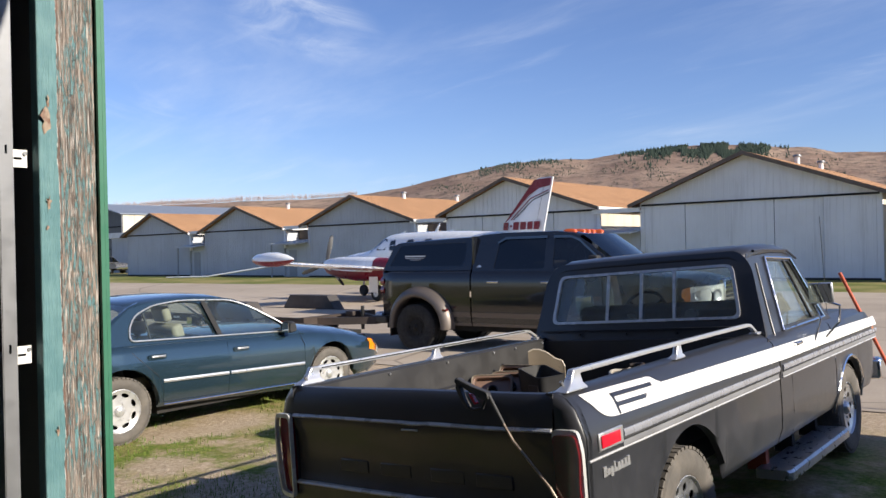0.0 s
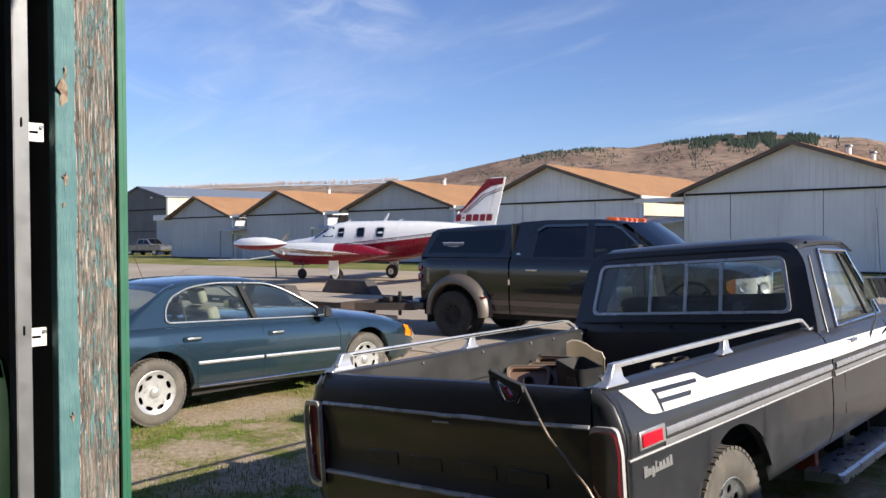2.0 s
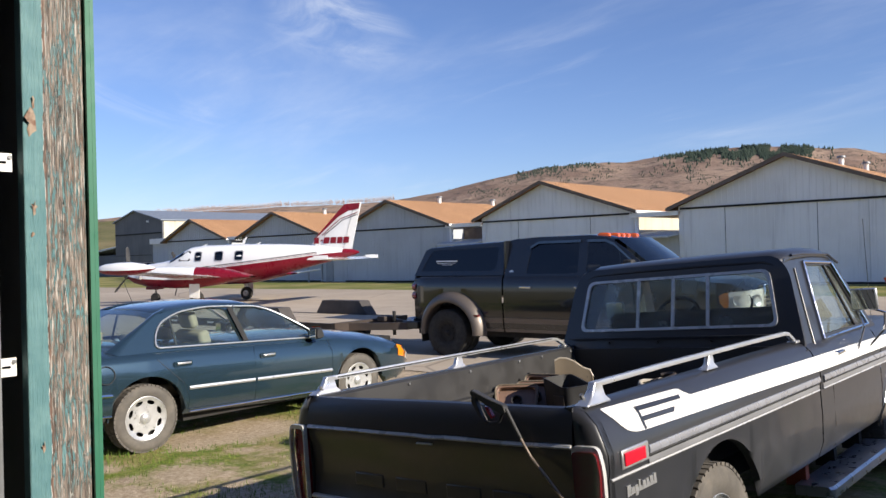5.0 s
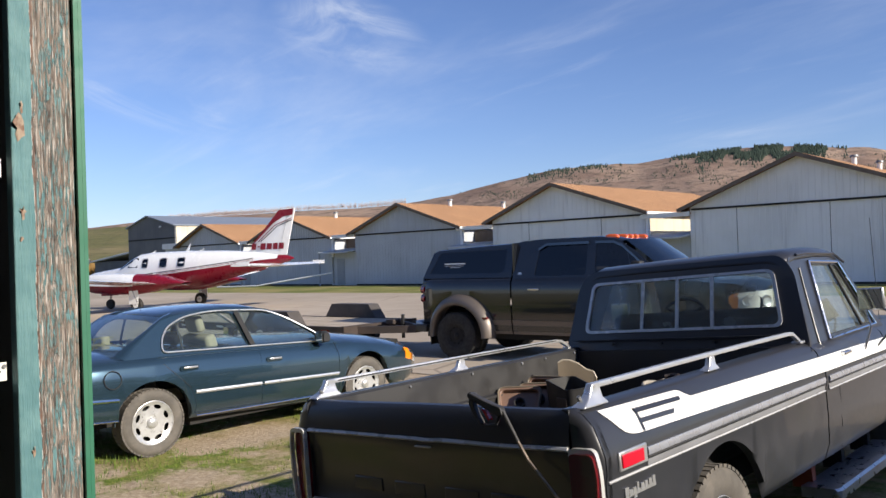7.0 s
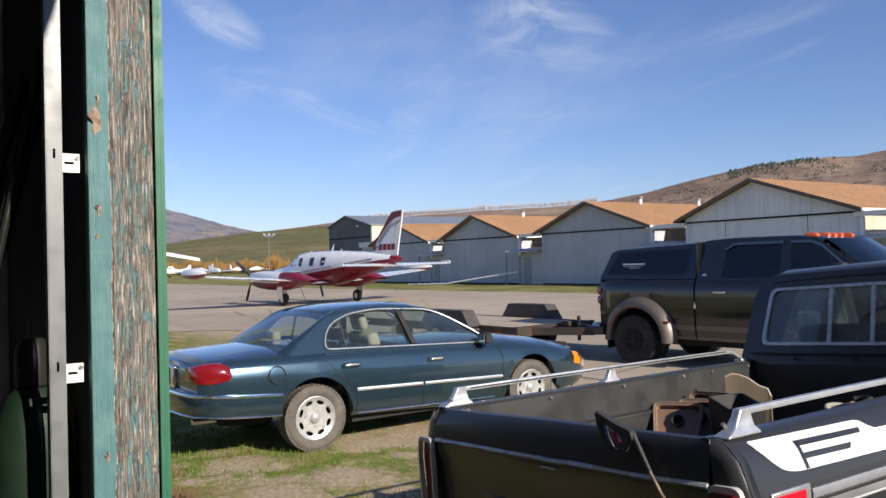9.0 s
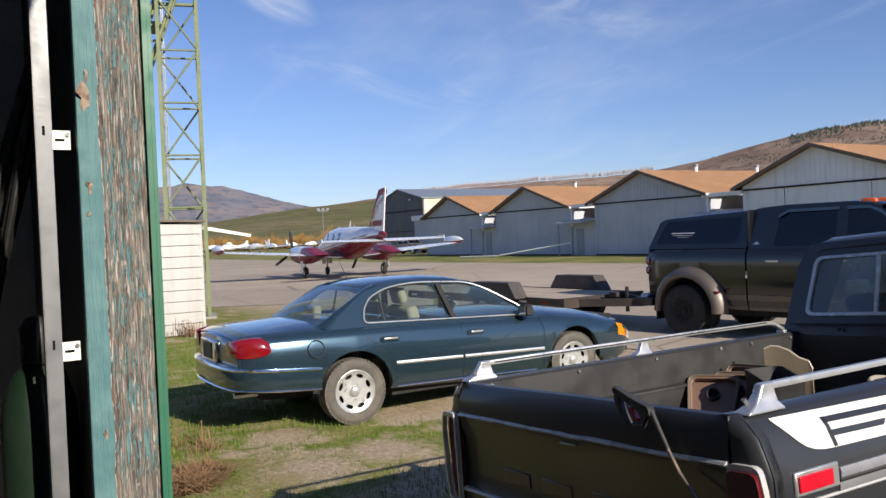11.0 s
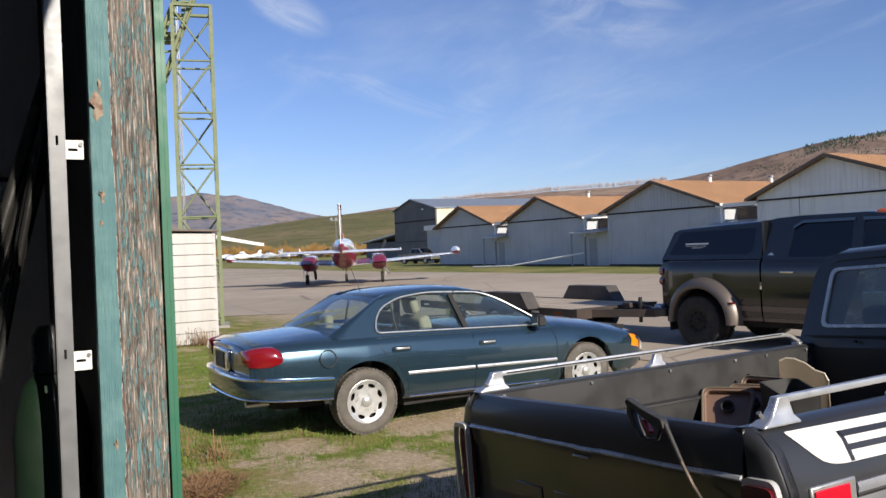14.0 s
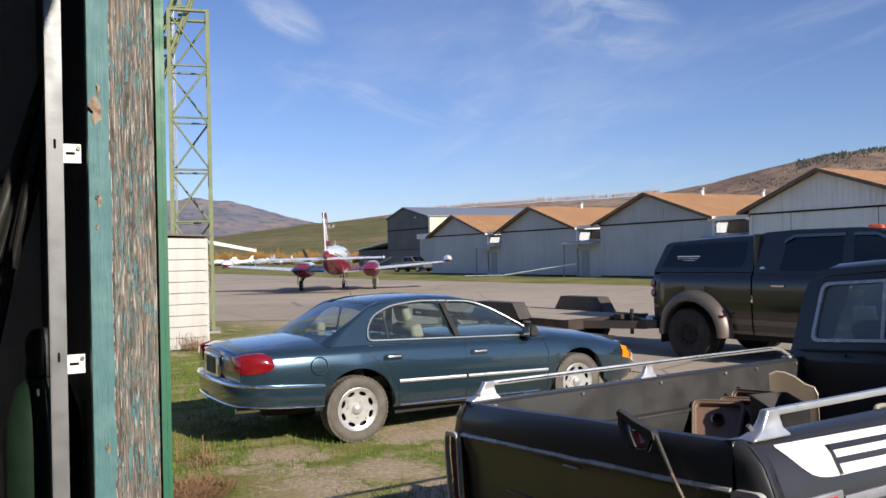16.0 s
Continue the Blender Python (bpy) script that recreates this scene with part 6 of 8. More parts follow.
# what lies in and hangs on the pickup's bed
def bed_things():
    T = PICKUP

    def at(x, y, z, rx=0, ry=0, rz=0):
        return T @ pose(x, y, z, rx, ry, rz)
    shell_ = thing("seat_shell", at(0.56, 0.50, 0.702, 0, 0, 8), "tan moulded plastic corner panel standing in the truck bed", "plastic panel")
    rows = []
    for u, v, top in ((-0.02, 0.07, 0.445), (0.0, 0.04, 0.46), (0.02, 0.0, 0.455), (0.04, -0.05, 0.43), (0.06, -0.10, 0.385), (0.08, -0.145, 0.365), (0.08, -0.165, 0.32)):
        rows.append([(u, v, 0.0), (u - 0.01, v, top * 0.5), (u, v, top), (u + 0.012, v, top), (u + 0.002, v, top * 0.5), (u + 0.012, v, 0.0)])
    part("panel_shell", loft(bmesh.new(), rows), "tan_plastic", shell_, smooth=30)
    part("panel_rim", pipe(bmesh.new(), [Vector(r[2]) + Vector((0.006, 0, 0.003)) for r in rows], 0.007, 6), "pale_plastic", shell_)
    for v, z in ((-0.05, 0.30), (-0.09, 0.22), (-0.12, 0.30)):
        part("clip", bmbox(0.03 - v * 0.33, v - 0.012, z, 0.06 - v * 0.33, v + 0.012, z + 0.03), "dark_cloth", shell_, bevel=0.004)
    bin_ = thing("plastic_bin", at(0.24, 0.30, 0.702, 0, 0, -16), "black plastic bin standing open in the truck bed", "bin")
    out = rounded([(-0.10, -0.14), (0.13, -0.14), (0.13, 0.12), (-0.10, 0.12)], 0.05)
    part("bin_shell", loft(bmesh.new(), [[(x * k, y * k, z + 0.05 * (y * k > 0) * (z > 0.2)) for x, y in out] for z, k in ((0, 0.86), (0.02, 0.9), (0.31, 1.0), (0.325, 1.03), (0.325, 0.95), (0.05, 0.84))]), "rubber", bin_, smooth=35)
    part("bin_window", bmbox(-0.102, -0.10, 0.17, -0.088, 0.0, 0.27), "trailer_steel", bin_, bevel=0.004)
    for x, y, rz, ry, rx in ((0.10, 0.60, 30, -50, 0), (0.22, 0.53, 22, -46, 0), (0.36, 0.58, 8, -56, 0)):
        p = thing("console_tray", at(x, y, 0.865 + 0.1 * x, rx, ry, rz), "brown moulded plastic tray leaning in the truck bed", "plastic tray", "trays in the truck bed")
        out = rounded([(-0.15, -0.11), (0.17, -0.15), (0.18, 0.15), (-0.15, 0.12)], 0.05)
        part("tray_rim", sheet(out, [inset(out, 0.022)], lambda u, v: (u, v, 0.035), 0.035), "brown_plastic", p, bevel=0.004)
        part("tray_lip", pipe(bmesh.new(), [Vector((u, v, 0.036)) for u, v in out + out[:1]], 0.006, 6), "tan_plastic", p)
        part("tray_floor", sheet(out, [], lambda u, v: (u, v, 0), 0.010), "brown_plastic", p)
        part("cup_ring", lathe(bmesh.new(), [(0.035, 0.0), (0.038, 0.03), (0.030, 0.03), (0.028, 0.0)], 16, Matrix.Rotation(radians(90), 4, "X") @ Matrix.Translation((0.06, 0, 0))), "dark_cloth", p)
    box_ = part("scrap_box", bmbox(-0.16, -0.18, 0, 0.16, 0.18, 0.23), "trailer_steel", bevel=0.012)
    box_.matrix_world = at(0.62, -0.20, 0.702, 0, 0, 12)
    tagged(box_, "dark steel box of scrap lying in the truck bed", "scrap box")
    for k, (x, y, z, r, rx) in enumerate(((0.60, -0.14, 0.955, 0.085, 14), (0.66, -0.20, 0.985, 0.075, -10), (0.57, -0.24, 0.958, 0.06, 20))):
        hose = thing("coiled_hose", at(x, y, z, rx, 8 * k - 6, 40 * k), "grey coiled hose dumped on a box in the truck bed", "hose", "hoses in the truck bed")
        pts = [Vector((r * (1 + 0.1 * math.sin(2.3 * q)) * math.cos(q), r * math.sin(q), 0.004 * q)) for q in np.linspace(0, 4 * math.pi, 44)]
        part("hose_coil", pipe(bmesh.new(), pts, 0.013, 7), "rope" if k != 1 else "trailer_steel", hose)
    for k, (x, y, rz) in enumerate(((0.9, -0.45, 20), (0.95, -0.2, 70), (0.2, -0.5, 110))):
        p = part("scrap_bracket", bmbox(-0.10, -0.03, 0, 0.10, 0.03, 0.05), "trailer_steel" if k % 2 else "tan_plastic", bevel=0.01)
        p.matrix_world = at(x, y, 0.705, 0, 0, rz)
        tagged(p, "loose dark bracket lying in the truck bed", "scrap part", "scrap in the truck bed")
    # spray gun hooked over the top of the tailgate, its lance hanging down outside
    g = thing("spray_gun", at(-1.445, -0.44, 1.19), "black pressure-washer spray gun with red trigger hooked over the tailgate", "spray gun")

    def plate(pts, thick, x0=-0.018):
        return loft(bmesh.new(), [[(x, u, v) for u, v in pts] for x in (x0 - thick, x0 - thick * 0.8, x0 + thick * 0.8, x0 + thick)])
    part("gun_body", plate(rounded([(0.078, 0.064), (0.064, 0.070), (-0.02, 0.036), (-0.105, 0.010), (-0.115, -0.024), (-0.09, -0.030), (-0.01, 0.006), (0.052, 0.040), (0.076, 0.046)], 0.010), 0.016), "gun_black", g, smooth=30, bevel=0.004)
    part("hose_inlet", bmrod((-0.018, 0.072, 0.058), (0.03, 0.085, 0.052), 0.013, 0.011, n=12), "gun_black", g)
    part("grip", plate(rounded([(0.070, 0.055), (0.076, 0.020), (0.046, -0.036), (0.020, -0.072), (0.006, -0.064), (0.030, -0.024), (0.048, 0.020), (0.046, 0.046)], 0.010), 0.014), "gun_black", g, smooth=30, bevel=0.004)
    part("trigger_guard", pipe(bmesh.new(), [Vector((-0.018, u, v)) for u, v in ((0.014, -0.068), (-0.020, -0.074), (-0.064, -0.066), (-0.084, -0.028), (-0.092, -0.014))], 0.0075, 7), "gun_black", g)
    part("trigger", plate(rounded([(0.006, 0.002), (-0.012, -0.004), (-0.040, -0.044), (-0.028, -0.052), (-0.004, -0.018)], 0.006), 0.009), "marker_red", g)
    lance = part("lance_sleeve", bmrod((-0.018, -0.108, -0.010), (-0.030, -0.185, -0.130), 0.010, 0.008, n=10), "gun_black", g)
    part("lance_tube", pipe(bmesh.new(), [Vector((-0.030, -0.185, -0.130)), Vector((-0.034, -0.235, -0.205)), Vector((-0.038, -0.30, -0.27)), Vector((-0.040, -0.41, -0.39)), Vector((-0.040, -0.52, -0.56))], 0.0065, 8), "lance_metal", lance, "bronze-grey lance tube")


bed_things()


# ---------------------------------------------------------------- large dark pickup with canopy, and its trailer
def big_truck():
    truck = thing("crew_cab_truck", pose(-10.15, 12.62, 0.0, 0, 0, 6), "large black crew-cab dually truck with canopy and pewter flares", "pickup truck")
    W = 0.99
    rear, front = (0.0, 0.43, 0.56), (3.75, 0.43, 0.54)
    YZ = [(0.47, W - 0.06), (0.56, W - 0.02), (0.95, W), (1.25, W), (1.40, W - 0.012), (1.46, W - 0.05)]

    def sy(z):
        return float(np.interp(z, [a for a, _ in YZ], [b for _, b in YZ]))

    def sect(x):
        return [(y - 0.05 * max(0, (-0.75 - x) / 0.25), z) for z, y in YZ]
    for s in (1, -1):
        part("bed_side", shell(-0.98, 1.10, lambda x: sect(x) + [(W - 0.12, 1.47)], [rear], 0.1, False, s), "ram", truck, smooth=50)
        part("cab_side", shell(1.13, 3.10, sect, (), 0.1, False, s), "ram", truck, smooth=50)
        low = sheet([(1.13, 0.47), (3.1, 0.47), (3.1, 0.72), (1.13, 0.72)], [], lambda u, v: (u, s * (float(np.interp(v, [0.47, 0.56, 0.9], [W - 0.06, W - 0.02, W])) + 0.006), v), 0.006)
        part("lower_paint", low, "ram_tan", truck, "pewter lower body panel", smooth=60)
        part("lower_paint", sheet([(0.60, 0.47), (1.10, 0.47), (1.10, 0.72), (0.66, 0.72)], [], lambda u, v: (u, s * (float(np.interp(v, [0.47, 0.56, 0.9], [W - 0.06, W - 0.02, W])) + 0.006), v), 0.006), "ram_tan", truck, smooth=60)
        # wide rear flare
        rings = []
        for a in np.linspace(-0.25, math.pi + 0.22, 24):
            c, q = math.cos(a), math.sin(a)
            ring = []
            for rr, yy in ((0.57, W - 0.1), (0.56, W + 0.17), (0.60, W + 0.20), (0.68, W + 0.17), (0.74, W + 0.06), (0.76, W - 0.02)):
                ring.append((rr * c * (1.0 if c > 0 else 0.95), s * yy, max(0.40, 0.43 + rr * q)))
            rings.append(ring)
        fl = part("wheel_flare", loft(bmesh.new(), rings, False, False), "ram_tan", truck, "wide pewter wheel flare", smooth=60)
        part("flare_lamp", bmbox(0.56, min(s * (W + 0.09), s * (W + 0.165)), 0.745, 0.68, max(s * (W + 0.09), s * (W + 0.165)), 0.775), "dark_red_lens", fl)
        for y in (0.80, 1.06):
            wheel(truck, 0.0, s * y, 0.43, 0.235, s, 0.21, "round", "tyre", "under")
        wheel(truck, 3.75, s * 0.90, 0.43, 0.28, s, 0.21, "round", "tyre", "under")
        # stacked round tail lamps
        for z in (1.10, 1.27):
            part("tail_lamp", bmrod((-1.03, s * 0.86, z), (-0.90, s * 0.90, z), 0.085, n=18), "red_lens", truck, "round red tail lamp")
        for x in (1.476, 2.286):
            part("door_handle", bmbox(x - 0.085, min(s * W, s * (W + 0.035)), 1.25, x + 0.085, max(s * W, s * (W + 0.035)), 1.285), "chrome", truck, bevel=0.01)
        for x, lean in ((2.28, -0.05), (1.16, 0.0), (3.08, 0.02)):
            strip(truck, "door_gap", "rubber", [(x + lean, 1.45), (x, 1.2), (x, 0.9), (x, 0.50)], lambda u, v: s * (sy(v) + 0.008), 0.012, 0.002)
        part("cab_emblem", sheet(rounded([(1.16, 1.50), (1.30, 1.50), (1.24, 1.58)], 0.02), [], lambda u, v: (u, s * (0.93 - (v - 1.46) * 0.2), v), 0.006), "alu", truck)
        mirror = part("side_mirror", bmbox(2.92, min(s * 1.0, s * 1.18), 1.48, 3.05, max(s * 1.0, s * 1.18), 1.72), "rubber", truck, bevel=0.03)
        part("mirror_arm", bmbox(2.94, min(s * 0.90, s * 1.02), 1.50, 3.02, max(s * 0.90, s * 1.02), 1.56), "rubber", mirror)

    def gy(z):
        return 0.935 - (z - 1.46) * 0.27
    # canopy over the bed
    can_out = [(-0.98, 1.475), (1.10, 1.475), (1.10, 2.075), (-0.62, 2.00), (-0.72, 1.96)]
    can_win = rounded([(-0.80, 1.56), (0.88, 1.56), (0.95, 1.66), (0.95, 1.99), (-0.55, 1.95)], 0.05)
    for s in (1, -1):
        c = part("canopy_side", sheet(can_out, [can_win], lambda u, v: (u, s * gy(v), v), 0.03), "ram", truck, smooth=30)
        part("canopy_window", sheet(can_win, [], lambda u, v: (u, s * (gy(v) - 0.008), v), 0), "glass_dark", c, smooth=0)
        for k, (x0, x1, z) in enumerate(((-0.42, 0.06, 1.735), (-0.40, 0.03, 1.705), (-0.28, -0.04, 1.675))):
            part("sticker_bar", sheet([(x0, z), (x1, z), (x1, z + (0.022 if k == 0 else 0.007)), (x0, z + (0.022 if k == 0 else 0.007))], [], lambda u, v: (u, s * (gy(v) + 0.004), v), 0.002), "text_bar", c, smooth=0)
    can = []
    for x, z in ((-0.72, 1.965), (-0.60, 2.01), (0.2, 2.055), (1.10, 2.085)):
        w = gy(z - 0.03)
        can.append([(x, w, z - 0.03), (x, w * 0.93, z), (x, w * 0.4, z + 0.02), (x, -w * 0.4, z + 0.02), (x, -w * 0.93, z), (x, -w, z - 0.03)])
    part("canopy_roof", loft(bmesh.new(), can, False, False), "ram", truck, smooth=60)
    part("canopy_back", loft(bmesh.new(), [[(-0.99, -0.92, 1.47), (-0.99, 0.92, 1.47), (-0.96, 0.92, 1.47), (-0.96, -0.92, 1.47)], [(-0.74, -0.80, 1.965), (-0.74, 0.80, 1.965), (-0.70, 0.80, 1.965), (-0.70, -0.80, 1.965)]]), "glass_dark", truck)
    part("tailgate", bmbox(-1.02, -0.90, 0.60, -0.96, 0.90, 1.46), "ram", truck, bevel=0.02)
    part("rear_bumper", bmbox(-1.20, -0.98, 0.48, -1.0, 0.98, 0.68), "alu", truck, bevel=0.04)
    part("chassis", box(bmesh.new(), -1.0, -0.80, 0.36, 4.6, 0.80, 0.80), "under", truck, smooth=0)
    part("mud_flap", bmbox(-0.62, -1.15, 0.25, -0.60, -0.70, 0.60), "rubber", truck)
    # cab
    cab_out = [(1.13, 1.45), (3.34, 1.42), (3.22, 1.52), (2.86, 1.90), (2.62, 2.09), (2.35, 2.14), (1.6, 2.14), (1.25, 2.115), (1.13, 2.08)]
    rear_win = rounded([(1.46, 1.50), (2.22, 1.50), (2.22, 2.03), (1.60, 2.03), (1.52, 1.98)], 0.05)
    front_win = rounded([(2.34, 1.50), (3.08, 1.50), (3.02, 1.60), (2.66, 1.99), (2.56, 2.03), (2.34, 2.03)], 0.05)
    for s in (1, -1):
        f = part("cab_frame", sheet(cab_out, [rear_win, front_win], lambda u, v: (u, s * gy(v), v), 0.035), "ram", truck, smooth=30)
        part("rear_side_window", sheet(rear_win, [], lambda u, v: (u, s * (gy(v) - 0.01), v), 0), "glass_dark", f, smooth=0)
        part("front_side_window", sheet(front_win, [], lambda u, v: (u, s * (gy(v) - 0.01), v), 0), "glass_tint", f, smooth=0)
        for a in ([(1.50, 1.97), (1.62, 2.055), (2.24, 2.06)], [(2.33, 2.06), (2.58, 2.055), (2.70, 1.99), (3.08, 1.58)]):
            part("rain_guard", loft(bmesh.new(), [[(u, s * (gy(v) + 0.006), v - 0.02), (u, s * (gy(v) + 0.030), v - 0.035), (u, s * (gy(v) + 0.026), v + 0.012), (u, s * (gy(v) + 0.004), v + 0.018)] for u, v in a]), "guard", f, "smoked rain guard", smooth=30)
    roof = []
    for x, z in ((1.13, 2.09), (1.3, 2.125), (1.7, 2.145), (2.3, 2.15), (2.55, 2.125), (2.70, 2.075)):
        w = gy(z - 0.05)
        roof.append([(x, w, z - 0.05), (x, w * 0.96, z - 0.015), (x, w * 0.5, z + 0.006), (x, -w * 0.5, z + 0.006), (x, -w * 0.96, z - 0.015), (x, -w, z - 0.05)])
    part("roof", loft(bmesh.new(), roof, False, False), "ram", truck, smooth=60)
    part("cab_back", bmbox(1.12, -0.9, 0.9, 1.15, 0.9, 2.09), "ram", truck)
    part("windscreen", loft(bmesh.new(), [[(3.38 + 0.10 * (1 - k * k), 0.90 * k, 1.46) for k in np.linspace(-1, 1, 9)], [(2.72 + 0.08 * (1 - k * k), 0.76 * k, 2.085) for k in np.linspace(-1, 1, 9)]], False, False), "glass_tint", truck, smooth=60)
    for y in (-0.60, -0.22, 0.0, 0.22, 0.60):
        part("cab_lamp", loft(bmesh.new(), [[(2.50 + u * k, y + v * k, z) for u, v in rounded([(-0.09, -0.055), (0.09, -0.045), (0.09, 0.045), (-0.09, 0.055)], 0.03)] for z, k in ((2.115, 1.0), (2.155, 0.95), (2.175, 0.6))]), "orange", truck, "orange roof marker lamp")
    hood = [(3.05, 1.44), (3.6, 1.42), (4.4, 1.36), (4.62, 1.26), (4.70, 1.12)]

    def nose(x):
        h = linear(hood, x)
        k = 1 - 0.10 * max(0, (x - 4.2) / 0.5)
        return [(y * k, min(z, h - 0.03)) for z, y in YZ] + [(0.84 * k, h - 0.01), (0.55 * k, h + 0.02), (0.2, h + 0.045), (0, h + 0.05)]
    part("front_body", shell(3.10, 4.70, nose, [front], 0.1), "ram", truck, smooth=45)
    gr = part("grille", bmbox(4.66, -0.50, 0.82, 4.78, 0.50, 1.32), "chrome", truck, "tall chrome grille", bevel=0.03)
    for k in range(6):
        part("grille_bar", bmbox(4.781, -0.44, 0.88 + 0.068 * k, 4.79, 0.44, 0.915 + 0.068 * k), "rubber", gr)
    part("front_bumper", bmbox(4.68, -1.0, 0.52, 4.88, 1.0, 0.78), "chrome", truck, bevel=0.04)
    for s in (1, -1):
        rim = [(4.24, 0.999, 1.05, 1.15), (4.29, 0.997, 0.98, 1.175), (4.37, 0.991, 0.94, 1.20), (4.56, 0.955, 0.92, 1.215), (4.66, 0.89, 0.91, 1.225), (4.73, 0.78, 0.905, 1.235), (4.77, 0.66, 0.90, 1.24), (4.775, 0.545, 0.90, 1.24)]
        wrap = [[(x, s * y, lo), (x + 0.008, s * (y + 0.010), (lo + hi) / 2), (x, s * y, hi), (x - 0.06, s * (y - 0.09), hi), (x - 0.06, s * (y - 0.09), lo)] for x, y, lo, hi in rim]
        hl = part("headlamp", loft(bmesh.new(), wrap[2:]), "clear_lens", truck, "large clear wrap-round headlamp", smooth=50)
        part("turn_signal", loft(bmesh.new(), wrap[:3]), "amber", hl, smooth=50)
        for x, y, r, turn in ((4.50, 0.980, 0.075, 66), (4.735, 0.80, 0.09, 30)):
            part("reflector", lathe(bmesh.new(), [(r, 0.0), (r * 0.92, 0.010), (r * 0.75, 0.004), (r * 0.3, -0.002), (0.004, 0.0)], 20, Matrix.Translation((x, s * y, 1.075)) @ Matrix.Rotation(radians(s * turn - 90), 4, "Z")), "alu", hl)
    part("dashboard", bmbox(2.95, -0.85, 1.1, 3.35, 0.85, 1.46), "dark_cloth", truck)
    for y in (0.42, -0.42):
        seat(truck, 2.35, y, 0.95, 0.55, "dark_cloth", 0.6)
    seat(truck, 1.55, 0, 0.95, 1.4, "dark_cloth", 0.6)
    restretch(truck, lambda x: x if -0.4 < x < 1.13 else -0.4 + (x + 0.4) * 0.86 if x < 0 else 1.13 + (min(x, 3.4) - 1.13) * 1.31 + max(0.0, x - 3.4))


big_truck()


def trailer():
    t = thing("flatbed_trailer", pose(-13.95, 11.25, 0, 0, 0, 4), "low flatbed car trailer with plank deck and trapezoid fenders", "trailer")
    for k in range(9):
        y = -0.95 + 0.2115 * k
        part("plank", bmbox(-3.3, y, 0.565 + 0.004 * (k % 3), 1.9, y + 0.20, 0.605 + 0.004 * (k % 3)), "wood_deck", t, bevel=0.004)
    for s in (1, -1):
        y0, y1 = sorted((s * 0.99, s * 1.06))
        rail = part("side_rail", bmbox(-3.35, y0, 0.46, 1.95, y1, 0.62), "trailer_steel", t, "dark steel side rail", smooth=0)
        for k in range(8):
            a, b = sorted((s * 1.061, s * 1.066))
            part("reflector", bmbox(-3.2 + k * 0.66, a, 0.52, -2.98 + k * 0.66, b, 0.56), "red_lens" if k % 2 else "white", rail, smooth=0)
        out = [(-0.64, 0.60), (0.94, 0.60), (0.72, 0.90), (-0.42, 0.90)]
        fen = part("fender", sheet(out, [], lambda u, v: (u, s * 1.30, v), 0.01), "trailer_side", t, "dark trapezoid steel fender", smooth=0)
        loop = [(-0.64, 0.60), (-0.42, 0.90), (0.72, 0.90), (0.94, 0.60)]
        part("fender_top", loft(bmesh.new(), [[(u, s * 1.0, v), (u, s * 1.305, v), (u, s * 1.305, v + 0.008), (u, s * 1.0, v + 0.008)] for u, v in loop]), "trailer_side", fen, smooth=0)
        part("fender_inside", sheet(out, [], lambda u, v: (u, s * 1.0, v), 0.01), "trailer_side", fen, smooth=0)
        for x in (-0.20, 0.50):
            wheel(t, x, s * 1.16, 0.33, 0.2, s, 0.19, "round")
    for x in np.arange(-3.1, 1.9, 0.6):
        part("cross_member", bmbox(x - 0.03, -0.98, 0.45, x + 0.03, 0.98, 0.56), "trailer_steel", t, smooth=0)
    part("front_rail", bmbox(1.955, -1.06, 0.44, 2.04, 1.06, 0.63), "trailer_steel", t, smooth=0)
    for s in (1, -1):
        part("tongue", loft(bmesh.new(), [[(1.95, s * 0.75, 0.46), (1.95, s * 0.65, 0.46), (1.95, s * 0.65, 0.60), (1.95, s * 0.75, 0.60)], [(3.0, s * 0.08, 0.46), (3.0, 0.0, 0.46), (3.0, 0.0, 0.60), (3.0, s * 0.08, 0.60)]]), "trailer_steel", t, smooth=0)
    part("coupler", bmbox(2.9, -0.08, 0.48, 3.25, 0.08, 0.62), "black_steel", t, bevel=0.02)
    part("jack", bmrod((2.6, 0.0, 0.34), (2.6, 0.0, 0.80), 0.035), "black_steel", t)
    part("winch", bmbox(2.25, -0.12, 0.60, 2.45, 0.12, 0.70), "trailer_steel", t, bevel=0.02)


trailer()


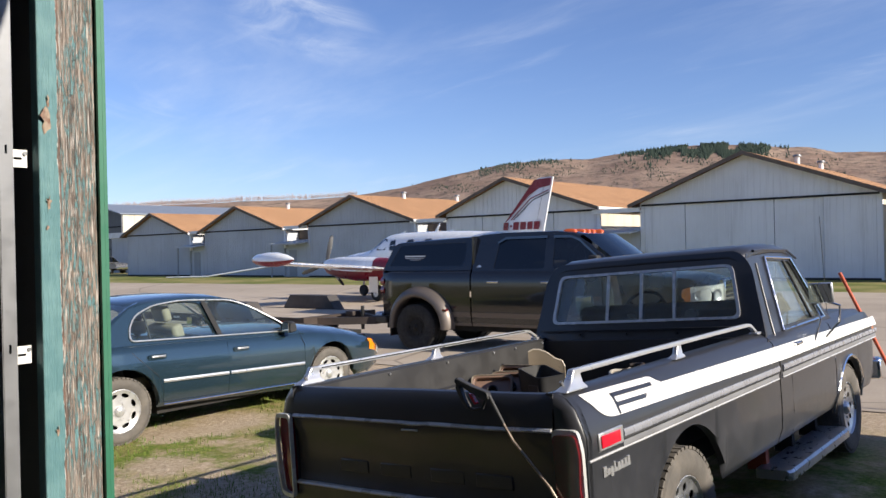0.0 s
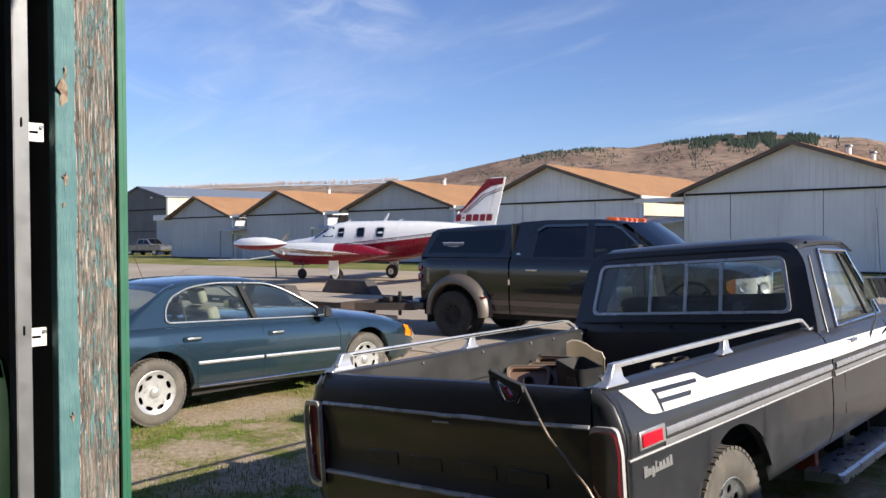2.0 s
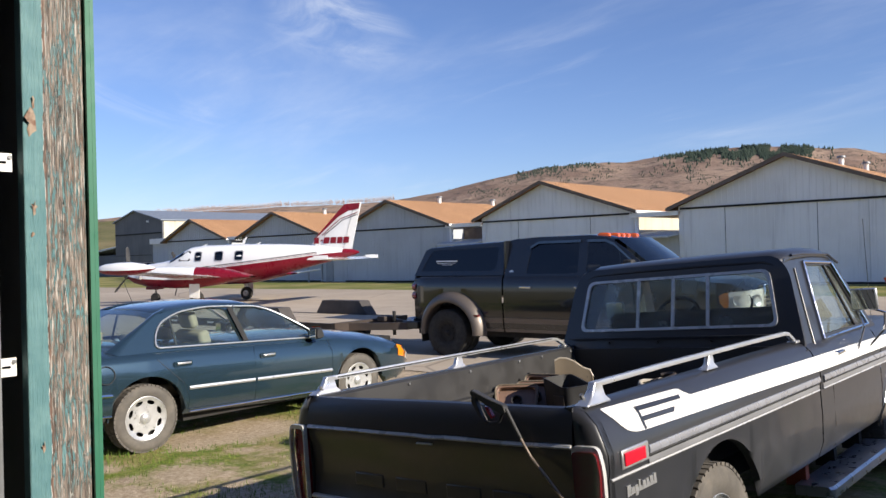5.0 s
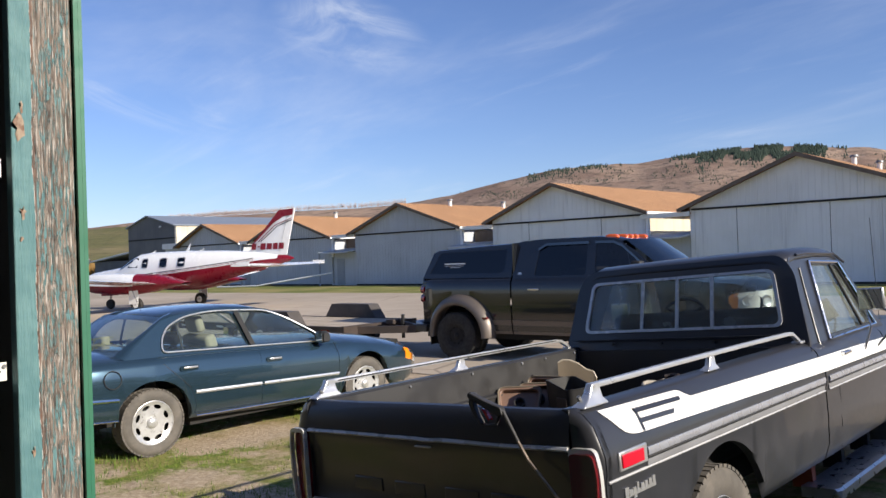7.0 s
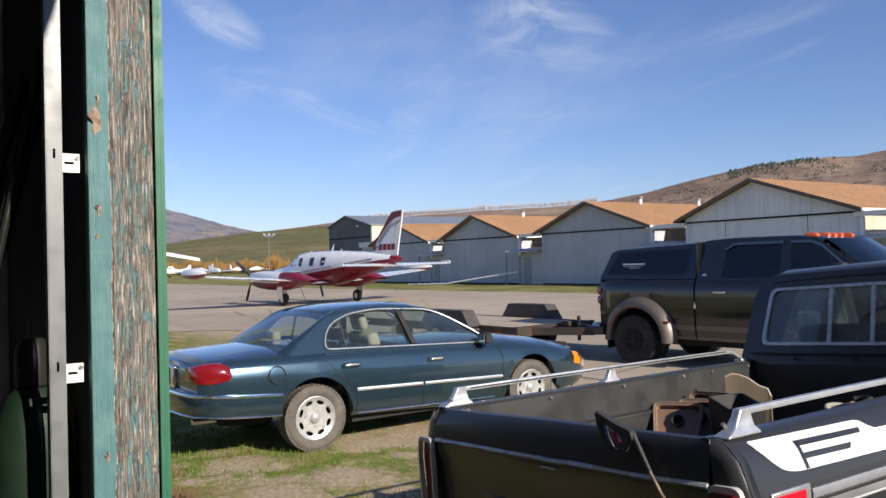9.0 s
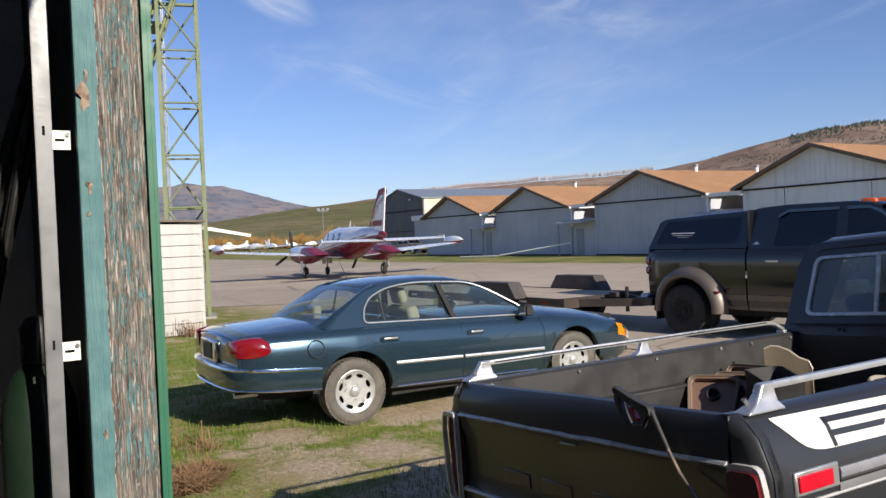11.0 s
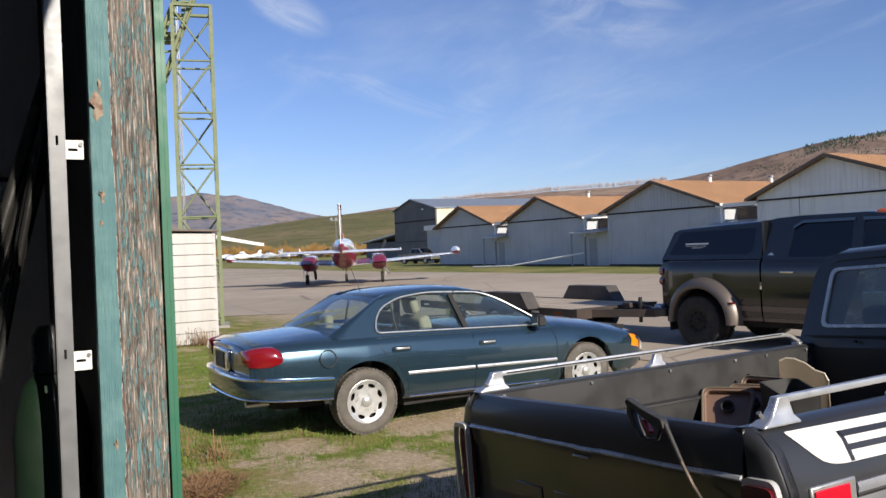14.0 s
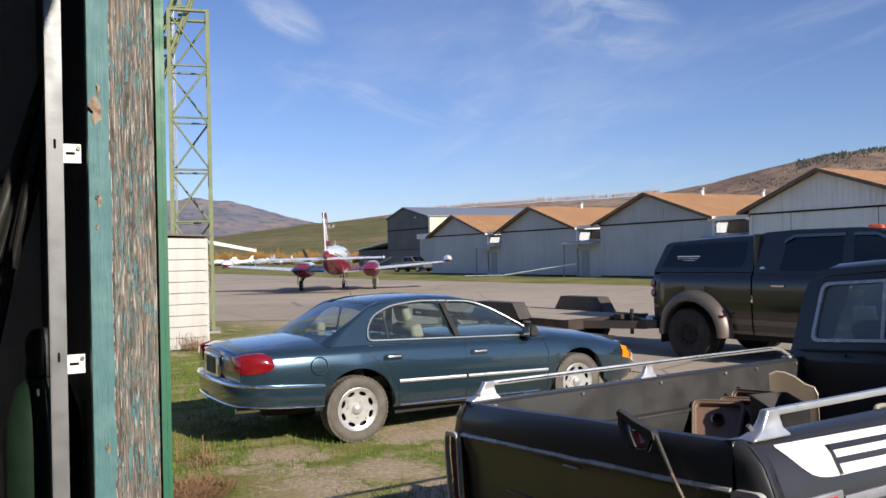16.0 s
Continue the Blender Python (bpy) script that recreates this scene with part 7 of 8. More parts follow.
# ---------------------------------------------------------------- twin-engine aircraft that taxies and turns
def aircraft():
    plane = thing("aircraft", pose(-20.49, 23.75, 0.012, 0, 0, 173.5), "white and burgundy twin-engine turboprop aircraft taxiing on the apron", "aircraft")
    # x, half width, bottom, top
    form = [(4.75, 0.05, 1.36, 1.48), (4.6, 0.17, 1.24, 1.56), (4.2, 0.33, 1.08, 1.68), (3.6, 0.46, 0.98, 1.76), (3.0, 0.56, 0.92, 1.83), (2.45, 0.62, 0.90, 1.92), (2.1, 0.645, 0.89, 2.10), (1.75, 0.655, 0.885, 2.32),
            (1.4, 0.665, 0.88, 2.46), (0.8, 0.67, 0.88, 2.52), (-1.2, 0.67, 0.88, 2.53), (-2.0, 0.63, 0.97, 2.51), (-3.0, 0.52, 1.21, 2.48), (-4.0, 0.39, 1.45, 2.42), (-5.0, 0.25, 1.67, 2.32), (-5.8, 0.13, 1.84, 2.2), (-6.25, 0.05, 1.94, 2.08)]
    xs = sorted(set([f[0] for f in form]) | set(np.round(np.arange(-6.2, 4.7, 0.25), 3)))

    def dims(x):
        q = sorted(form)
        return [float(np.interp(x, [f[0] for f in q], [f[k] for f in q])) for k in (1, 2, 3)]
    split = [(-6.25, 2.10), (-5.0, 2.02), (-3.0, 1.80), (-1.0, 1.60), (1.0, 1.42), (2.5, 1.30), (4.75, 1.30)]

    def surf(x, z, grow=0.0):
        w, lo, hi = dims(x)
        c, h = (lo + hi) / 2, (hi - lo) / 2
        u = max(-1.0, min(1.0, (z - c) / h))
        return (w + grow) * max(0.0, 1 - abs(u) ** 2.4) ** (1 / 2.2)

    def skin(z0, z1, name, material, grow=0.0, k=10, label="", x0=-9, x1=9):
        rings = []
        for x in xs:
            if not x0 <= x <= x1:
                continue
            w, lo, hi = dims(x)
            a, b = max(lo, min(hi, z0(x, lo, hi))), max(lo, min(hi, z1(x, lo, hi)))
            t = [math.asin(max(-1, min(1, 2 * (q - lo) / (hi - lo) - 1))) for q in (a, b)]
            zs = [(lo + hi) / 2 + (hi - lo) / 2 * math.sin(t[0] + (t[1] - t[0]) * i / k) for i in range(k + 1)]
            half = [(surf(x, z, grow), z) for z in zs]
            rings.append([(x, y, z) for y, z in half] + [(x, -y, z) for y, z in half[::-1]])
        bm = loft(bmesh.new(), rings, False, False)
        return part(name, bm, material, plane, label, smooth=60)
    upper = skin(lambda x, lo, hi: linear(split, x), lambda x, lo, hi: hi, "fuselage_upper", "aero_white", label="glossy white upper fuselage")
    part_lower = skin(lambda x, lo, hi: lo, lambda x, lo, hi: linear(split, x), "fuselage_lower", "aero_red", label="burgundy lower fuselage")
    for s in (1, -1):
        for off, wide, mt in ((0.10, 0.035, "aero_black"), (0.055, 0.018, "aero_red"), (0.02, 0.012, "aero_silver")):
            rr = []
            for x in np.arange(-4.6, 3.4, 0.3):
                z = linear(split, x) + off
                rr.append([(x, s * (surf(x, z) + 0.003), z), (x, s * (surf(x, z + wide) + 0.003), z + wide)])
            part("pinstripe", loft(bmesh.new(), rr, False, False), mt, upper, smooth=60)
        # cabin windows
        for x, wd in ((0.82, 0.30), (-0.18, 0.36), (-1.14, 0.36)):
            o = rounded([(x - wd / 2, 1.85), (x + wd / 2, 1.85), (x + wd / 2, 2.22), (x - wd / 2, 2.22)], 0.08)
            fr = part("window_frame", sheet(rounded([(x - wd / 2 - 0.035, 1.815), (x + wd / 2 + 0.035, 1.815), (x + wd / 2 + 0.035, 2.255), (x - wd / 2 - 0.035, 2.255)], 0.1), [o], lambda u, v: (u, s * (surf(u, v) + 0.006), v), 0.006), "aero_silver", plane)
            part("cabin_window", sheet(o, [], lambda u, v: (u, s * (surf(u, v) + 0.004), v), 0.003), "glass_dark", fr)
        ck = rounded([(1.80, 1.86), (1.22, 1.86), (1.22, 2.27), (1.42, 2.30), (1.56, 2.22)], 0.05)
        part("cockpit_window", sheet(ck, [], lambda u, v: (u, s * (surf(u, v) + 0.005), v), 0.004), "glass_dark", plane)
        rr = []
        for x in (1.62, 1.75, 1.9, 2.05, 2.2, 2.3):
            w, lo, hi = dims(x)
            ring = []
            for q in np.linspace(0.80, 0.985, 5):
                z = lo + (hi - lo) * q
                ring.append((x, s * (surf(x, z) + 0.004), z + 0.004))
            rr.append(ring)
        part("windscreen", loft(bmesh.new(), rr, False, False), "glass_dark", plane, smooth=60)

    def foil(x_le, chord, y, z, thick=0.13, n=9):
        pts = []
        for k in range(n):
            u = (1 - math.cos(math.pi * k / (n - 1))) / 2
            pts.append((x_le - chord * u, y, z + thick * chord * 1.5 * (math.sqrt(u + 1e-6) * (1 - u)) * 0.9))
        for k in range(n - 2, 0, -1):
            u = (1 - math.cos(math.pi * k / (n - 1))) / 2
            pts.append((x_le - chord * u, y, z - thick * chord * 0.5 * (math.sqrt(u) * (1 - u))))
        return pts
    for s in (1, -1):
        wing = part("wing", loft(bmesh.new(), [foil(1.65, 3.1, s * 0.45, 1.03, 0.11), foil(1.15, 2.5, s * 2.0, 1.14, 0.11), foil(0.80, 1.45, s * 6.15, 1.47, 0.10)]), "aero_white", plane, "white low wing with tip tank", smooth=40)
        part("wing_sweep", loft(bmesh.new(), [[(x, s * y, z) for x, y, z in row] for row in ([(0.6, 0.70, 1.335), (-1.2, 0.70, 1.13)], [(0.3, 1.45, 1.355), (-1.15, 1.45, 1.17)])], False, False), "aero_red", wing, smooth=0)
        part("flap_line", loft(bmesh.new(), [[(-0.95, s * 2.5, 1.235), (-0.98, s * 2.5, 1.236), (-0.98, s * 2.5, 1.226), (-0.95, s * 2.5, 1.226)], [(-0.36, s * 6.0, 1.525), (-0.39, s * 6.0, 1.525), (-0.39, s * 6.0, 1.515), (-0.36, s * 6.0, 1.515)]]), "aero_silver", wing, smooth=0)
        for lo, mt, nm in ((0, "aero_red", "tip_tank_lower"), (1, "aero_white", "tip_tank_upper")):
            rings = []
            for x, r in ((1.55, 0.02), (1.45, 0.10), (1.15, 0.20), (0.6, 0.25), (0.0, 0.25), (-0.5, 0.17), (-0.85, 0.06), (-0.95, 0.01)):
                rings.append([(x, s * 6.33 + r * math.cos(a), 1.63 + r * 0.95 * math.sin(a)) for a in (np.linspace(math.pi + 0.25, 2 * math.pi - 0.25, 9) if not lo else np.linspace(-0.25, math.pi + 0.25, 9))])
            part(nm, loft(bmesh.new(), rings, False, False), mt, plane, smooth=60)
        # engine nacelle
        y0 = s * 1.93
        prof = [(3.30, 0.17, 1.14, 1.50), (3.0, 0.28, 0.96, 1.58), (2.3, 0.37, 0.80, 1.64), (1.2, 0.41, 0.73, 1.64), (0.0, 0.42, 0.74, 1.60), (-0.9, 0.42, 0.84, 1.56), (-1.5, 0.40, 0.96, 1.46), (-2.1, 0.37, 1.08, 1.30), (-2.5, 0.33, 1.14, 1.20)]
        for lo, mt, nm in ((0, "aero_red", "nacelle_lower"), (1, "aero_white", "nacelle_upper")):
            for aft in (0, 1):
                rings = []
                for x, w, b, t in (prof[4:] if aft else prof[:5]):
                    c, h = (b + t) / 2, (t - b) / 2
                    aa = np.linspace(-0.1, math.pi + 0.1, 11) if lo else np.linspace(math.pi + 0.1, 2 * math.pi - 0.1, 11)
                    rings.append([(x, y0 + w * math.copysign(abs(math.cos(a)) ** 0.7, math.cos(a)), c + h * math.copysign(abs(math.sin(a)) ** 0.7, math.sin(a))) for a in aa])
                nac = part(nm, loft(bmesh.new(), rings, False, False), "aero_red" if aft else mt, plane, smooth=60)
        for x, z in ((-0.75, 1.628), (-1.0, 1.585)):
            part("nacelle_band", loft(bmesh.new(), [[(x - 0.05, y0 + 0.36 * u, z + 0.012 - 0.02 * u * u), (x + 0.05, y0 + 0.36 * u, z + 0.022 - 0.02 * u * u)] for u in np.linspace(-1, 1, 7)], False, False), "aero_white", nac)
        part("exhaust_stack", pipe(bmesh.new(), [Vector((2.75, y0 + 0.27, 1.25)), Vector((2.65, y0 + 0.42, 1.22)), Vector((2.45, y0 + 0.47, 1.20))], 0.08, 10), "aero_silver", plane)
        # landing gear
        leg = part("main_gear", box(rod(bmesh.new(), (0, s * 2.1, 0.3), (0, s * 2.1, 1.1), 0.05), -0.03, s * 2.1 - 0.10, 0.28, 0.03, s * 2.1 + 0.10, 0.33), "aero_silver", plane)
        part("gear_tyre", lathe(bmesh.new(), [(0.13, -0.09), (0.27, -0.09), (0.30, -0.04), (0.30, 0.04), (0.27, 0.09), (0.13, 0.09)], 24, Matrix.Translation((0, s * 2.1, 0.30))), "tyre", leg)
        part("gear_hub", lathe(bmesh.new(), [(0.14, -0.095), (0.14, 0.095)], 16, Matrix.Translation((0, s * 2.1, 0.30))), "white", leg)
        part("gear_door", bmbox(-0.24, s * 2.29 - 0.012, 0.33, 0.24, s * 2.29 + 0.012, 1.12), "aero_white", plane, "white gear door", bevel=0.01)
        # tailplane
        part("tailplane", loft(bmesh.new(), [foil(-4.75, 1.45, s * 0.06, 1.76, 0.17), foil(-5.35, 0.85, s * 2.95, 1.80, 0.17)]), "aero_white", plane, smooth=40)
        part("static_vane", bmbox(-6.2, s * 2.9 - 0.01, 1.78, -5.6, s * 2.9 + 0.01, 1.94), "aero_white", plane)
    # propellers
    props = []
    for s in (1, -1):
        bm = bmesh.new()
        lathe(bm, [(0.005, 0.36), (0.09, 0.26), (0.15, 0.08), (0.165, 0.0), (0.165, -0.04)], 20, Matrix.Rotation(radians(-90), 4, "Z"))
        for k in range(3):
            rings = []
            for r, c, tw in ((0.10, 0.09, 60), (0.35, 0.17, 45), (0.75, 0.20, 28), (1.10, 0.17, 20), (1.19, 0.08, 18)):
                a = radians(tw)
                ring = [(0.02 * math.sin(a) + u * math.sin(a), u * math.cos(a), r) for u in (-c / 2,)] + [(0.018, 0, r)] + [(u * math.sin(a), u * math.cos(a), r) for u in (c / 2,)] + [(-0.018, 0, r)]
                rings.append([tuple(Matrix.Rotation(2 * math.pi * k / 3, 3, "X") @ Vector(p)) for p in ring])
            loft(bm, rings)
        p = part("propeller", bm, "prop", plane, "black three-blade propeller", smooth=30)
        p.location = (3.33, s * 1.93, 1.34)
        props.append(p)
    # fin and rudder
    fin_z = [(2.20, -4.05, -6.08), (2.42, -4.25, -6.12), (2.64, -4.42, -6.17), (3.4, -5.15, -6.36), (4.10, -5.86, -6.54), (4.14, -5.95, -6.54)]

    def fin_patch(name, material, front, back, thick, label=""):
        rings = []
        for z, le, te in fin_z:
            a, b = front(z, le, te), back(z, le, te)
            rings.append([(a, 0, z), ((a + b) / 2, thick * (1 if z < 4.12 else 0.5), z), (b, thick * 0.3, z), (b, -thick * 0.3, z), ((a + b) / 2, -thick * (1 if z < 4.12 else 0.5), z)])
        return part(name, loft(bmesh.new(), rings), material, plane, label, smooth=40)
    fin = fin_patch("fin", "aero_white", lambda z, le, te: le, lambda z, le, te: te, 0.075, "swept white fin with burgundy leading edge")
    for s in (1, -1):
        red = [(-4.38, 2.62), (-5.80, 4.08), (-6.50, 4.115), (-6.45, 3.86), (-6.0, 3.80), (-5.55, 3.58), (-5.1, 3.20), (-4.7, 2.85)]
        part("fin_sweep", sheet(red, [], lambda u, v: (u, s * 0.079, v), 0.004), "aero_red", fin, smooth=0)
        for k in (0, 1):
            line = [(-4.75 - 0.1 * k, 2.80), (-5.15 - 0.1 * k, 3.12 - 0.03 * k), (-5.6 - 0.1 * k, 3.48 - 0.05 * k), (-6.40, 3.74 - 0.08 * k)]
            part("fin_line", sheet(line + [(x - 0.01, z - 0.03) for x, z in line[::-1]], [], lambda u, v: (u, s * 0.0785, v), 0.003), "aero_black" if k else "aero_red", fin, smooth=0)
        for k, (x, w) in enumerate(((-4.36, 0.22), (-4.66, 0.09), (-4.80, 0.25), (-5.11, 0.25), (-5.42, 0.22), (-5.70, 0.24))):
            h = 0.26 if k != 1 else 0.06
            zc = 2.58
            part("marking_bar", sheet([(x - 0.02, zc - h / 2), (x - w - 0.02, zc - h / 2), (x - w - 0.06, zc + h / 2), (x - 0.06, zc + h / 2)], [], lambda u, v: (u, s * 0.081, v), 0.004), "aero_red", fin, smooth=0)
        part("rudder_gap", sheet([(-5.72, 2.25), (-5.735, 2.25), (-6.235, 4.0), (-6.22, 4.0)], [], lambda u, v: (u, s * 0.066, v), 0.004), "aero_silver", fin, smooth=0)
    part("tail_cone", loft(bmesh.new(), [[(x, r * math.cos(a), 2.05 + r * math.sin(a)) for a in np.linspace(0, 2 * math.pi, 11)[:-1]] for x, r in ((-5.7, 0.17), (-6.1, 0.14), (-6.4, 0.03))]), "aero_red", plane, smooth=60)
    for x, z in ((-0.9, 2.50), (1.0, 2.50), (-1.6, 2.5)):
        part("antenna", loft(bmesh.new(), [[(x, 0.012, z), (x - 0.16, 0.012, z), (x - 0.16, -0.012, z), (x, -0.012, z)], [(x - 0.26, 0.006, z + (0.34 if x == -0.9 else 0.1)), (x - 0.32, 0.006, z + (0.34 if x == -0.9 else 0.1)), (x - 0.32, -0.006, z + (0.34 if x == -0.9 else 0.1)), (x - 0.26, -0.006, z + (0.34 if x == -0.9 else 0.1))]]), "aero_white", plane)
    ng = part("nose_gear", rod(bmesh.new(), (3.4, 0, 0.22), (3.35, 0, 1.0), 0.045), "aero_silver", plane)
    part("gear_tyre", lathe(bmesh.new(), [(0.10, -0.08), (0.20, -0.08), (0.23, -0.03), (0.23, 0.03), (0.20, 0.08), (0.10, 0.08)], 22, Matrix.Translation((3.4, 0, 0.23))), "tyre", ng)
    for s in (1, -1):
        part("nose_gear_door", bmbox(3.1, s * 0.18 - 0.01, 0.62, 3.75, s * 0.18 + 0.01, 0.98), "aero_red", plane)
    return plane, props


aircraft_body, propellers = aircraft()


# ---------------------------------------------------------------- tower, white shed, masts
def lattice(owner, legs, z0, z1, step, r, material, names=("leg", "brace"), first=None):
    """Legs with horizontal and diagonal bracing."""
    n = len(legs)
    for x, y in legs:
        part(names[0], bmbox(x - r, y - r, z0, x + r, y + r, z1), material, owner, smooth=0)
    k, z = 0, z0 + step * 0.5 if first is None else first
    while z + step <= z1 + 0.01:
        for i in range(n):
            a, b = legs[i], legs[(i + 1) % n]
            if k % 2:
                a, b = b, a
            bm = rod(bmesh.new(), (*a, z), (*b, z), r * 0.6, n=6)
            rod(bm, (*a, z), (*b, z + step), r * 0.6, n=6)
            part(names[1], bm, material, owner)
        z += step
        k += 1


def tower():
    t = thing("lattice_tower", pose(-21.9, 5.95, 0, 0, 0, -13), "faded green steel lattice tower with a slanting boom", "tower")
    q = 0.48
    lattice(t, [(-q, -q), (q, -q), (q, q), (-q, q)], 0.0, 8.35, 1.34, 0.044, "tower_green", first=0.20)
    for a, b in (((-q, -q), (q, -q)), ((q, -q), (q, q)), ((q, q), (-q, q)), ((-q, q), (-q, -q))):
        part("top_bar", bmrod((*a, 8.33), (*b, 8.33), 0.05, n=6), "tower_green", t)
    part("top_post", bmbox(-0.05, -0.25, 8.3, 0.05, -0.15, 9.6), "tower_green", t, smooth=0)
    for dx in (-0.3, 0.3):
        part("boom", rod(bmesh.new(), (dx, 0.15, 8.9), (dx, -0.95, 5.9), 0.05, n=6), "tower_green", t)
        part("boom", rod(bmesh.new(), (dx, -0.12, 9.3), (dx, -1.30, 6.2), 0.05, n=6), "tower_green", t)
    for k in range(8):
        s = k / 7
        part("boom_tie", rod(bmesh.new(), (0.3, 0.15 - 1.1 * s, 8.9 - 3.0 * s), (0.3, -0.12 - 1.18 * min(1, s + 0.14), 9.3 - 3.1 * min(1, s + 0.14)), 0.03, n=6), "tower_green", t)
        part("boom_tie", rod(bmesh.new(), (-0.3, 0.15 - 1.1 * s, 8.9 - 3.0 * s), (0.3, 0.15 - 1.1 * s, 8.9 - 3.0 * s), 0.03, n=6), "tower_green", t)
    part("lamp_box", bmbox(-0.2, -0.72, 7.45, 0.2, -0.40, 7.7), "tower_green", t, bevel=0.02)
    part("foot_plate", bmbox(-0.65, -0.65, 0, 0.65, 0.65, 0.06), "concrete", t, smooth=0)
    m = thing("radio_mast", pose(-60, 13.6, 0), "thin grey lattice radio mast far behind", "mast")
    lattice(m, [(-0.2, -0.2), (0.25, 0.0), (-0.2, 0.2)], 0, 20, 0.9, 0.025, "galv", ("mast_leg", "mast_brace"))
    b = thing("barrier_pole", pose(-22.6, 6.5, 0), "white painted boom resting beside the tower", "barrier")
    part("boom", loft(bmesh.new(), [[(0, 0, 2.33), (0.05, 0, 2.33), (0.05, 0, 2.43), (0, 0, 2.43)], [(-0.3, 1.45, 2.08), (-0.25, 1.45, 2.08), (-0.25, 1.45, 2.16), (-0.3, 1.45, 2.16)]]), "white", b, smooth=0)
    part("post", bmbox(-0.05, -0.1, 0, 0.05, 0.0, 2.4), "tower_green", b, smooth=0)


tower()


def shed():
    s = thing("white_shed", pose(-17.7, 5.28, 0), "small white clapboard shed standing on dirt", "shed")
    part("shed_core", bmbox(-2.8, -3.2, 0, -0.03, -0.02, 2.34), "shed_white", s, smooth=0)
    n = 10
    for k in range(n):
        z = 0.02 + 0.236 * k
        top = min(z + 0.244, 2.36)
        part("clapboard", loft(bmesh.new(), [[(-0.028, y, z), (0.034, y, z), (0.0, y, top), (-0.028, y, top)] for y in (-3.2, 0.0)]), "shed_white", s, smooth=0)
    part("corner_board", bmbox(-0.02, -0.05, 0, 0.018, 0.015, 2.38), "shed_white", s, smooth=0)
    part("shed_roof", loft(bmesh.new(), [[(x, -3.35, 2.50 + q), (x, 0.08, 2.38 + q)] + [(x, 0.08, 2.42 + q), (x, -3.35, 2.54 + q)] for x, q in ((-2.95, 0.0), (0.10, 0.0))]), "brown_fascia", s, smooth=0)


def weed(x, y, size, seed, count, material="straw", label="tangle of dry brown weeds", low=0.1):
    rnd = random.Random(seed)
    bm = bmesh.new()
    for k in range(count):
        a, lean = rnd.uniform(0, 6.28), rnd.uniform(low, max(0.9, low + 0.25))
        p0 = Vector((rnd.gauss(0, size * 0.25), rnd.gauss(0, size * 0.25), 0))
        p1 = p0 + Vector((math.cos(a) * lean, math.sin(a) * lean, 1.2 - lean)) * size * rnd.uniform(0.3, 0.8)
        p2 = p1 + Vector((rnd.uniform(-1, 1), rnd.uniform(-1, 1), rnd.uniform(-0.5, 0.6))) * size * 0.3
        w = 0.004
        side = Vector((-math.sin(a), math.cos(a), 0)) * w
        v = [bm.verts.new(q) for q in (p0 - side, p0 + side, p1 + side, p1 - side, p2)]
        bm.faces.new(v[:4])
        bm.faces.new((v[3], v[2], v[4]))
    ob = part("dry_weed", bm, material, smooth=0)
    ob.location = (x, y, ground_height(x, y) - 0.01)
    return tagged(ob, label, "weed", "dry weeds")


shed()
for x, y, sz, sd, ct in ((-17.4, 4.9, 0.5, 1, 160), (-17.45, 4.2, 0.4, 2, 120), (-17.4, 5.35, 0.35, 3, 90), (-6.55, 2.30, 0.36, 4, 900), (-6.85, 2.50, 0.30, 5, 500), (-7.9, 2.6, 0.35, 6, 24), (-7.6, 2.75, 0.3, 7, 40)):
    weed(x, y, sz, sd, ct, low=0.8 if ct > 400 else 0.1)


def leaning_pole():
    p = thing("orange_pole", pose(-2.0, 10.0, 0), "rusty orange steel pole leaning beyond the pickup", "pole")
    part("pole_tube", bmrod((-0.356, 0, 1.507), (0.341, 0, 0.0), 0.020, n=10), "red_pipe", p)
    w = thing("white_pole", pose(-50, 39, 0), "long white pole lying from a porch onto the grass", "pole")
    part("pole_tube", bmrod((2.2, 0.9, 1.0), (-4.5, -1.2, 0.12), 0.06, n=8), "white", w)
    part("pole_tube", bmrod((-4.5, -1.2, 0.12), (-9.0, -1.9, 0.06), 0.06, n=8), "white", w)


leaning_pole()


